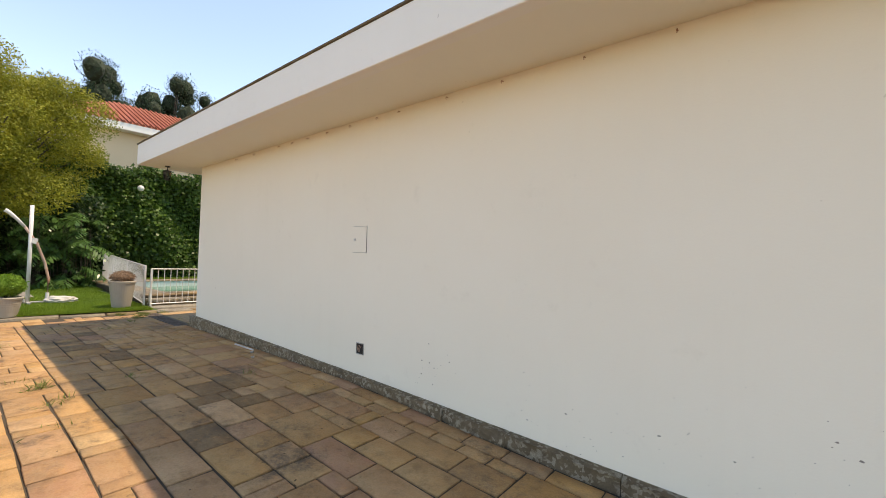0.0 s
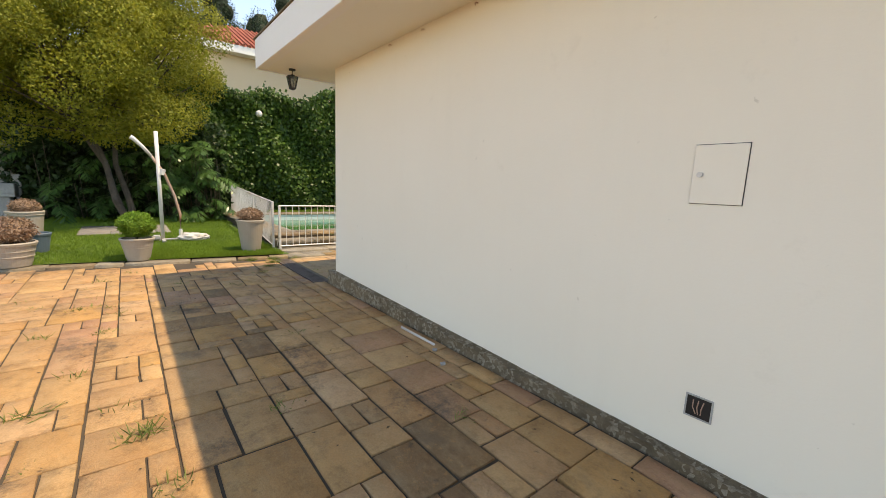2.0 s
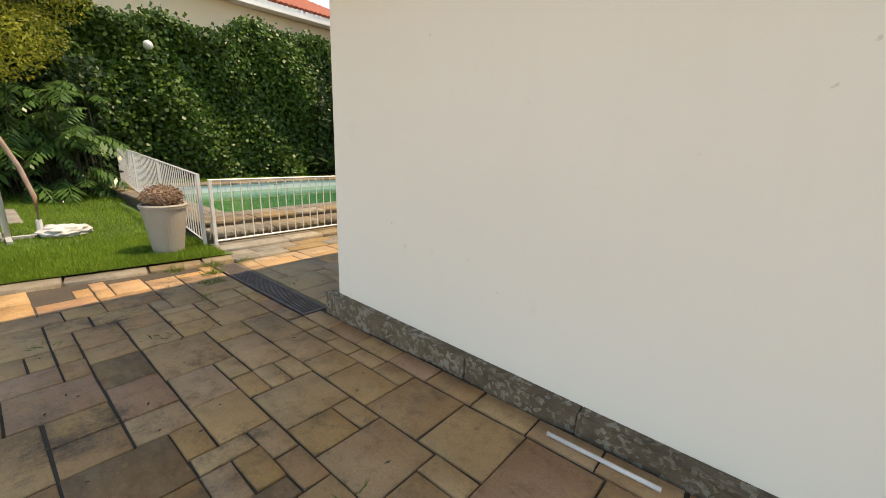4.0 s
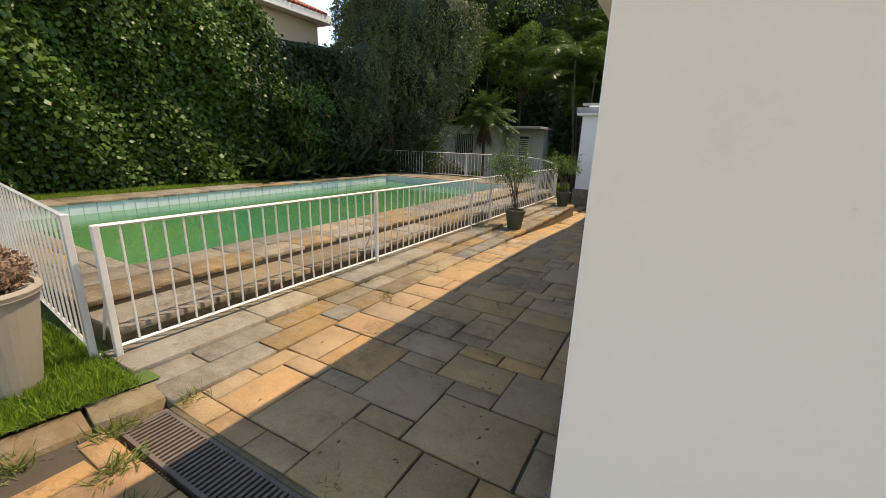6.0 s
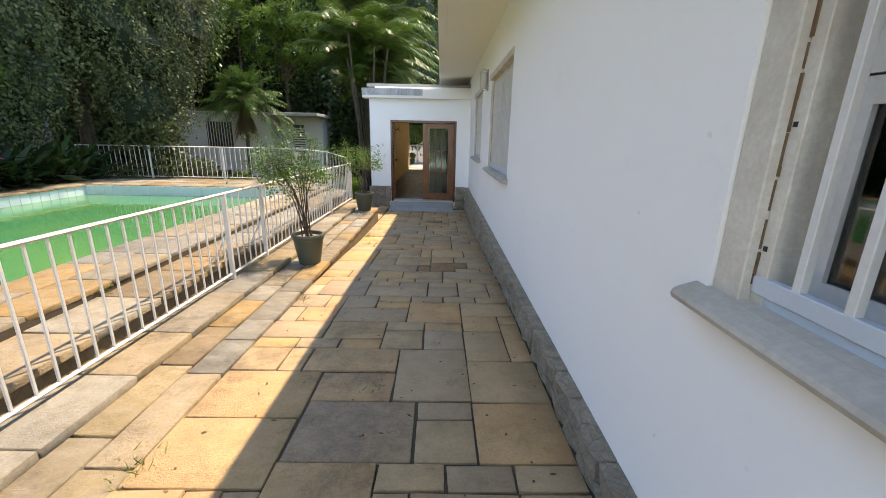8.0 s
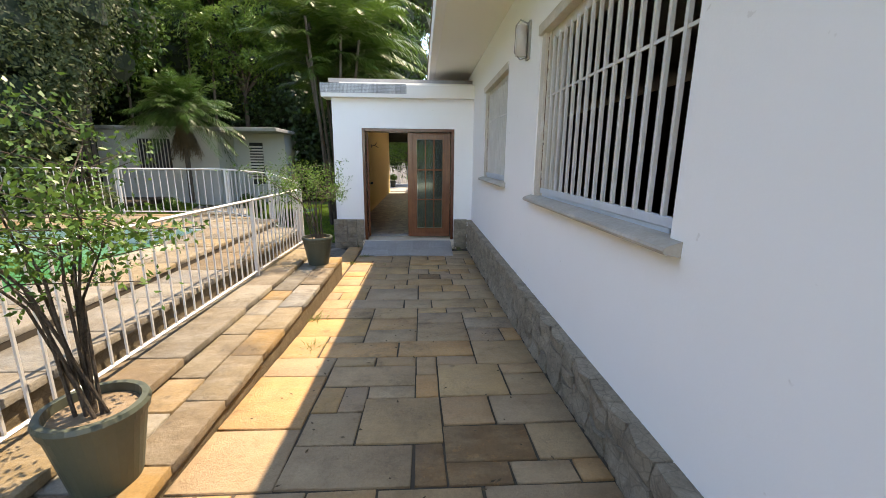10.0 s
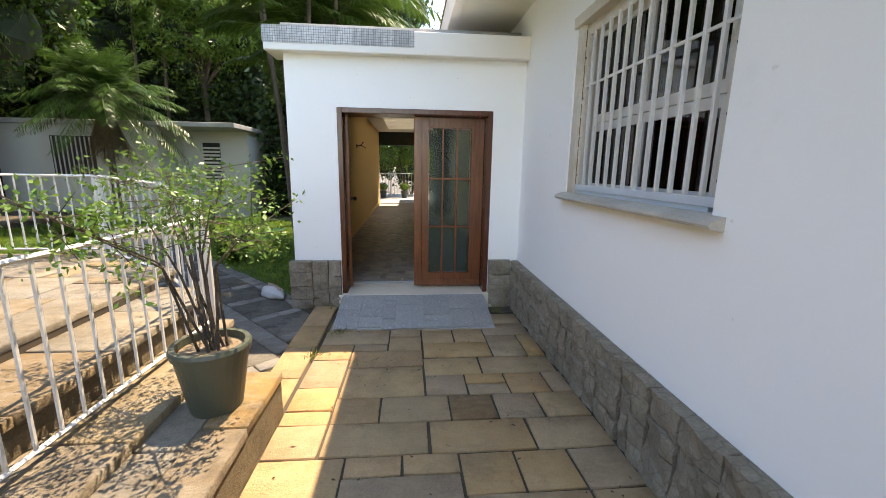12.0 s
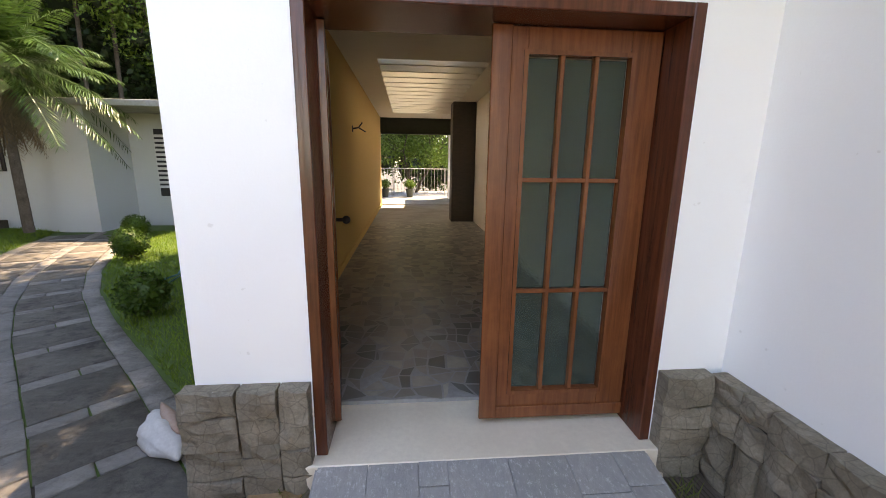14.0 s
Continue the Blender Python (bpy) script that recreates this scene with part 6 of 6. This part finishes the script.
def lay(parent, name, rects, zf, mat, seed, thick=0.04, m=None):
    """Slabs as objects of their own, each at the height and slope of zf."""
    rng = random.Random(seed)
    for x0, x1, y0, y1 in rects:
        w, h = round(x1 - x0, 2), round(y1 - y0, 2)
        key = (w, h, rng.randrange(3), mat.name, thick)
        if key not in SLAB_MESHES:
            vs, fs = slab_arrays(w, h, rng, thick=thick)
            SLAB_MESHES[key] = array_mesh(name, vs, fs, mat)
        ob = new(name, SLAB_MESHES[key])
        if mat in (SLAB, WALK_SLAB) and min(math.hypot((x0 + x1) / 2 - a, (y0 + y1) / 2 - b) for a, b in BLACKENED) < 0.24:
            ob.data = ob.data.copy()
            ob.data.materials[0] = DARK_SLAB
        x, y = (x0 + x1) / 2, (y0 + y1) / 2
        sx = (zf(x + 0.1, y) - zf(x - 0.1, y)) / 0.2
        sy = (zf(x, y + 0.1) - zf(x, y - 0.1)) / 0.2
        ob.matrix_world = pose(x, y, zf(x, y) + rng.uniform(-0.003, 0.004), math.degrees(math.atan(sy)) + rng.uniform(-0.25, 0.25), -math.degrees(math.atan(sx)) + rng.uniform(-0.25, 0.25), rng.uniform(-0.5, 0.5))
        ob.parent = parent


def joined_slabs(name, rects, zf, mat, seed, label, category):
    rng = random.Random(seed)
    vs, fs = [], []
    for x0, x1, y0, y1 in rects:
        v, f = slab_arrays(x1 - x0, y1 - y0, rng)
        k = len(vs)
        x, y = (x0 + x1) / 2, (y0 + y1) / 2
        vs += [(x + a, y + b, zf(x + a, y + b) + c) for a, b, c in v]
        fs += [tuple(k + i for i in q) for q in f]
    return stuff(name, (vs, fs), mat, label, category)


def courses(x0, x1, y0, y1, rows, shortest, longest, seed, along="y"):
    """Rows of stones of uneven length."""
    rng = random.Random(seed)
    out = []
    for r in range(rows):
        a, b = x0 + (x1 - x0) * r / rows, x0 + (x1 - x0) * (r + 1) / rows
        at = y0
        while at < y1 - 0.05:
            to = at + round(rng.uniform(shortest, longest) / 0.05) * 0.05
            if to > y1 - 0.2:
                to = y1
            out.append((a, b, at, to))
            at = to
    return out


rects = ashlar(-12.0, 4.0, -4.96, 2.94, 0.136, 3) + [r for r in ashlar(-8.2, 4.0, 2.94, 3.12, 0.18, 4)]
rects = [r for r in rects if r[0] > KERB((r[2] + r[3]) / 2) + 0.02]
near = [r for r in rects if -10.0 < (r[0] + r[1]) / 2 < -1.8 and (r[2] + r[3]) / 2 > -0.7]
far = [r for r in rects if r not in near]
if len(near) > 300:
    near, far = near[-300:], far + near[:-300]
lay(terrace, "paving_slab", near, floor_z, SLAB, 1)
joined_slabs("outer_paving", far, floor_z, ISLAND_SLAB, 2, "ochre sandstone slabs further out on the terrace", "paving")
lay(walkway, "paving_slab", ashlar(-10.17, -8.15, 3.22, 15.2, 0.155, 12), floor_z, WALK_SLAB, 5)
lay(bpy.data.objects["lower_step"], "tread_stone", courses(-10.64, -10.15, 3.22, 13.34, 2, 0.3, 0.75, 21), lambda x, y: step_z(1, y), STEP_STONE, 6, 0.05)
lay(bpy.data.objects["upper_step"], "tread_stone", courses(-11.03, -10.60, 3.22, 13.7, 1, 0.5, 0.95, 22), lambda x, y: step_z(2, y), STEP_STONE, 7, 0.05)
lay(bpy.data.objects["upper_step_end"], "tread_stone", [(-11.03, -10.785, 13.7, 14.16)], lambda x, y: step_z(2, y), STEP_STONE, 77, 0.05)
lay(bpy.data.objects["deck_step"], "tread_stone", courses(-11.50, -10.99, 3.3, 14.4, 1, 0.4, 0.9, 23), lambda x, y: 0.195, STEP_STONE, 8, 0.05)
deck = bpy.data.objects["pool_deck"]
lay(deck, "deck_stone", courses(-12.24, -11.47, 3.3, 13.85, 2, 0.35, 0.8, 24), lambda x, y: DECK, STEP_STONE, 9)
lay(deck, "deck_stone", courses(-17.6, -16.86, 3.3, 13.85, 1, 0.5, 1.0, 25), lambda x, y: DECK, STEP_STONE, 10)
lay(deck, "deck_stone", [r for r in ashlar(-17.6, -11.5, 13.85, 15.4, 0.19, 26) if ((r[0] + r[1]) / 2 + 11.4) * 1.2 + ((r[2] + r[3]) / 2 - 14.3) * 1.25 < -0.12], lambda x, y: DECK, STEP_STONE, 11)
lay(deck, "deck_stone", ashlar(-16.86, -12.24, 3.3, 3.93, 0.21, 27), lambda x, y: DECK, STEP_STONE, 12)

flags = thing("stepping_stones", "grey flagstones let into the lawn by the tree", "paving", kind="structure")
lay(flags, "flagstone", ashlar(-15.75, -14.15, 0.0, 1.7, 0.27, 51), lambda x, y: lawn_z(x, y) + 0.022, GREY_SLAB, 52)

# kerb of the lawn
kerb = thing("lawn_kerb", "pale stone edging between terrace and lawn", "kerb", kind="structure")
rng = random.Random(5)
at = -5.5
while at < 3.2:
    to = min(3.25, at + rng.uniform(0.35, 0.9))
    stone = new("kerb_stone", array_mesh("kerb_stone", *slab_arrays(0.25, to - at, rng, thick=0.2), STEP_STONE))
    ob_y = (at + to) / 2
    stone.matrix_world = pose(KERB(ob_y) - 0.1 + rng.uniform(-0.02, 0.02), ob_y, 0.025 + rng.uniform(-0.008, 0.01), 0, 0, -math.degrees(math.atan(0.165)) + rng.uniform(-1.5, 1.5))
    stone.parent = kerb
    at = to

# pool tiles
x0, x1, y0, y1 = POOL
shell = bpy.data.objects["pool_shell"]
tile_me = boxes((-0.006, 0.006, -0.094, 0.094, 0.0, 0.22), bevel=0.002)
first = part("tile", tile_me, POOL_TILE, shell)
first.matrix_world = pose(x0 + 0.006, y0 + 0.1, DECK - 0.24)
for i in range(1, 49):
    o = new("tile", first.data)
    o.parent, o.matrix_world = shell, pose(x0 + 0.006, y0 + 0.1 + 0.2 * i, DECK - 0.24)
for i in range(23):
    o = new("tile", first.data)
    o.parent, o.matrix_world = shell, pose(x0 + 0.12 + 0.2 * i, y1 - 0.006, DECK - 0.24, 0, 0, 90)

# plinth stones
def plinth(name, label, a, b, out, top, foot, pieces=(0.11, 0.27), mat=PLINTH):
    """Rough blocks from a to b along a wall; out: the way they face; top and foot: heights by place."""
    holder = thing(name, label, "plinth", kind="structure")
    a, b, out = Vector(a), Vector(b), Vector(out)
    length = (b - a).length
    way = (b - a) / length
    rng = random.Random(len(name) + int(length * 10))
    s = 0.0
    while s < length - 0.01:
        e = min(length, s + rng.uniform(*pieces))
        if length - e < 0.12:
            e = length
        p = a + way * (s + e) / 2
        low, high = foot(p) - 0.03, top(p)
        rows = 1 if mat is PEBBLE else 2 if high - low < 0.36 else 3 if high - low < 0.5 else 4
        cut = [low] + [low + (high - low) * (k + rng.uniform(-0.22, 0.22)) / rows for k in range(1, rows)] + [high]
        for z0, z1 in zip(cut, cut[1:]):
            bm = bmesh.new()
            box(bm, -(e - s) / 2 + 0.004, (e - s) / 2 - 0.004, -0.06, 0.035, z0 + 0.003, z1 - 0.003)
            bmesh.ops.subdivide_edges(bm, edges=bm.edges[:], cuts=2, use_grid_fill=True)
            far = rng.uniform(0, 50)
            slope = (top(a + way * e) - top(a + way * s)) / (e - s)
            for vtx in bm.verts:
                vtx.co.z += slope * vtx.co.x
                if vtx.co.y < 0.03:
                    vtx.co += Vector((0, 0.028 * noise.noise(vtx.co * 9 + Vector((far, 0, 0))) + rng.uniform(-0.007, 0.007), rng.uniform(-0.005, 0.005)))
                    if abs(vtx.co.x) > (e - s) / 2 - 0.02 and vtx.co.y < -0.03:
                        vtx.co.y += 0.012
            st = part("plinth_stone", bm, mat, holder)
            st.matrix_world = Matrix.Translation((p.x, p.y, 0)) @ Matrix.Rotation(math.atan2(way.y, way.x), 4, "Z")
        s = e
    return holder


plinth("plinth_south", "rough grey stone plinth along the cream wall", (WX - 0.10, CY - 0.03, 0), (4.0, CY - 0.03, 0), (0, -1, 0),
       lambda p: lerp(p.x, ((-8.1, 0.18), (-5, 0.10), (-2.8, 0.04), (-0.6, -0.04), (3, -0.15))), lambda p: floor_z(p.x, p.y), (0.5, 1.1), PEBBLE)
plinth("plinth_west", "rough grey stone plinth along the white wall", (WX - 0.03, 15.5, 0), (WX - 0.03, CY - 0.02, 0), (-1, 0, 0), lambda p: 0.165, lambda p: floor_z(p.x, p.y))
plinth("plinth_entrance", "rough grey stone plinth beside the door", (BX - 0.05, DY - 0.03, 0), (DX0 - 0.004, DY - 0.03, 0), (0, -1, 0), lambda p: 0.17, lambda p: -0.42)
plinth("plinth_entrance", "rough grey stone plinth between door and wall", (DX1 + 0.004, DY - 0.03, 0), (WX - 0.09, DY - 0.03, 0), (0, -1, 0), lambda p: 0.17, lambda p: -0.42)

part("plinth_bed", boxes((WX - 0.058, WX - 0.003, CY + 0.01, 15.42, -0.55, 0.14)), MORTAR, bpy.data.objects["plinth_west"], "dark joint behind the stones")

# grey path
bm = bmesh.new()
rows = []
for u in np.linspace(0.0, RUN[-1], 40):
    ring = [path_at(u, v) for v in (0.82, -0.82)]
    rows.append([bm.verts.new((ring[0][0], ring[0][1], z)) for z in (-0.394, -0.5)] + [bm.verts.new((ring[1][0], ring[1][1], z)) for z in (-0.5, -0.394)])
for a, b in zip(rows, rows[1:]):
    for i in range(4):
        bm.faces.new((a[i], a[(i + 1) % 4], b[(i + 1) % 4], b[i]))
bmesh.ops.recalc_face_normals(bm, faces=bm.faces[:])
path = put("garden_path", bm, MORTAR, label="curving grey stone garden path with dark stained panels", category="path", kind="structure")
PANEL = slab_material("dark_path_panel", [(0.0, (0.165, 0.148, 0.122)), (0.5, (0.22, 0.197, 0.162)), (1.0, (0.13, 0.117, 0.097))], 2.0, (0.095, 0.083, 0.067), (0.32, 0.29, 0.245))
rng = random.Random(9)
pieces = []
for v0, v1 in ((-0.8, -0.63), (-0.09, 0.09), (0.63, 0.8)):
    u = 0.1 + rng.uniform(0, 0.1)
    while u < RUN[-1] - 0.5:
        l = rng.uniform(0.26, 0.46)
        pieces.append((u, u + l, v0, v1, GREY_SLAB))
        u += l
for v0, v1, u in ((-0.63, -0.09, 0.12), (0.09, 0.63, 0.38)):
    while u < RUN[-1] - 0.9:
        cut = (v0 + v1) / 2 + rng.uniform(-0.08, 0.08)
        pieces += [(u, u + 0.14, v0, cut, GREY_SLAB), (u, u + 0.14, cut, v1, GREY_SLAB), (u + 0.14, u + 0.66, v0, v1, PANEL)]
        u += 0.66
for a, b, c, d, mat in pieces:
    px, py, head = path_at((a + b) / 2, (c + d) / 2)
    if px > -10.47 or py < 13.6:
        continue
    o = new("path_slab", array_mesh("path_slab", *slab_arrays(b - a, d - c, rng, joint=0.003), mat))
    o.matrix_world = Matrix.Translation((px, py, -0.375 + rng.uniform(-0.003, 0.004))) @ Matrix.Rotation(head + math.radians(rng.uniform(-0.6, 0.6)), 4, "Z")
    o.parent = path
sheet("path_start", -11.5, -10.2, 13.3, 15.5, lambda x, y: -0.398, MORTAR, "dark joint bed where the path begins", "path", 0.1, 2)
lay(path, "path_slab", courses(-10.46, -10.19, 13.36, 15.5, 1, 0.3, 0.6, 35), lambda x, y: max(floor_z(x, y), -0.366), WALK_SLAB, 36)

# ---- weeds in the joints, fallen leaves ----
def weed(m, n, h, label):
    k = n
    w = np.stack((RNG.normal(0, 0.8, k), RNG.normal(0, 0.8, k), RNG.uniform(0.2, 1.0, k)), 1)
    b = np.stack((RNG.normal(0, 0.035, k), RNG.normal(0, 0.05, k), np.full(k, -0.008)), 1)
    stuff("weed_tuft", leaf_arrays(b, RNG.normal(0, 1, (k, 3)), w, h * RNG.uniform(0.4, 1.2, k), 0.007, 0.15), WEED, label, "weed").matrix_world = m


spots = [(-5.3, 0.9, 70, 0.13), (-5.9, 0.35, 40, 0.12), (-6.2, -0.1, 30, 0.1), (-6.9, -0.3, 30, 0.1), (-7.4, 0.25, 26, 0.09), (-8.2, 0.4, 26, 0.08), (-9.0, 1.4, 24, 0.08),
         (-5.15, 1.62, 26, 0.09), (-4.4, 2.5, 22, 0.08), (-6.4, 2.1, 20, 0.06), (-9.6, 2.72, 110, 0.1), (-9.9, 2.85, 140, 0.11), (-10.2, 2.95, 140, 0.1), (-10.15, 3.3, 90, 0.09), (-10.3, 2.6, 120, 0.1), (-9.0, 3.27, 40, 0.06), (-9.2, 2.5, 30, 0.09), (-8.6, 2.0, 20, 0.06),
         (-10.18, 5.2, 50, 0.1), (-10.16, 6.1, 40, 0.09), (-10.62, 5.4, 50, 0.1), (-9.15, 5.6, 26, 0.07), (-9.2, 6.8, 22, 0.07), (-10.14, 8.2, 26, 0.08), (-10.1, 11.6, 40, 0.12),
         (-9.95, 10.9, 24, 0.12), (-10.2, 14.2, 50, 0.09), (-10.05, 14.7, 40, 0.09), (-9.75, 14.1, 26, 0.06), (-8.35, 15.3, 40, 0.14), (-10.25, 15.45, 40, 0.13), (-9.2, 13.7, 20, 0.05),
         (-11.49, 6.2, 40, 0.09), (-11.49, 7.6, 40, 0.09), (-11.5, 4.6, 40, 0.1)]
rng = random.Random(77)
spots += [(rng.uniform(-10.2, -3.0), rng.uniform(-1.8, 1.0), rng.randrange(10, 26), rng.uniform(0.05, 0.1)) for _ in range(44)]
for x, y, n, h in spots:
    z = 0.24 if x < -11.2 else (step_z(1, y) if x < -10.3 and y > 3 else floor_z(x, y))
    weed(pose(x, y, z - 0.004), n, h, "small green weed growing in a paving joint")
k = 260
p = np.stack((RNG.uniform(-10.1, -2.0, k), RNG.uniform(-2.0, 2.9, k), np.zeros(k)), 1)
q = np.stack((RNG.uniform(-10.1, -8.2, k), RNG.uniform(3.4, 14.6, k), np.zeros(k)), 1)
p = np.concatenate((p, q))
p[:, 2] = [floor_z(a, b) + 0.008 for a, b, _ in p]
stuff("fallen_leaves", leaf_arrays(p, np.tile((0, 0, 1.0), (len(p), 1)) + RNG.normal(0, 0.12, (len(p), 3)), RNG.normal(0, 1, (len(p), 3)) * np.array((1, 1, 0.05)), RNG.uniform(0.012, 0.04, len(p)), 0.014, 0.1),
      LEAF_DEAD, "small dry fallen leaves on the paving", "leaves")

# ---- paint chips on the cream wall ----
rng = random.Random(41)
vs, fs = [], []
for i in range(95):
    x, z = (rng.uniform(-1.5, 0.9), rng.betavariate(1.2, 3) * 1.0 - 0.02) if i < 72 else (rng.gauss(-2.35, 0.12), rng.gauss(0.33, 0.12))
    r = rng.choice((0.002, 0.003, 0.003, 0.004, 0.007))
    k = len(vs)
    for j in range(6):
        a = j * math.pi / 3 + rng.uniform(-0.3, 0.3)
        q = r * rng.uniform(0.5, 1.2)
        vs.append((x + 1.5 * q * math.cos(a), CY - 0.002, z + 0.9 * q * math.sin(a)))
    fs += [(k, k + 1, k + 2, k + 3), (k, k + 3, k + 4, k + 5)]
chips = stuff("paint_chips", (vs, fs), plain("bare_grey_render", (0.28, 0.245, 0.21), (0.15, 0.13, 0.11), 40, 0.9), "", "")
chips.parent = bpy.data.objects["wall_south"]
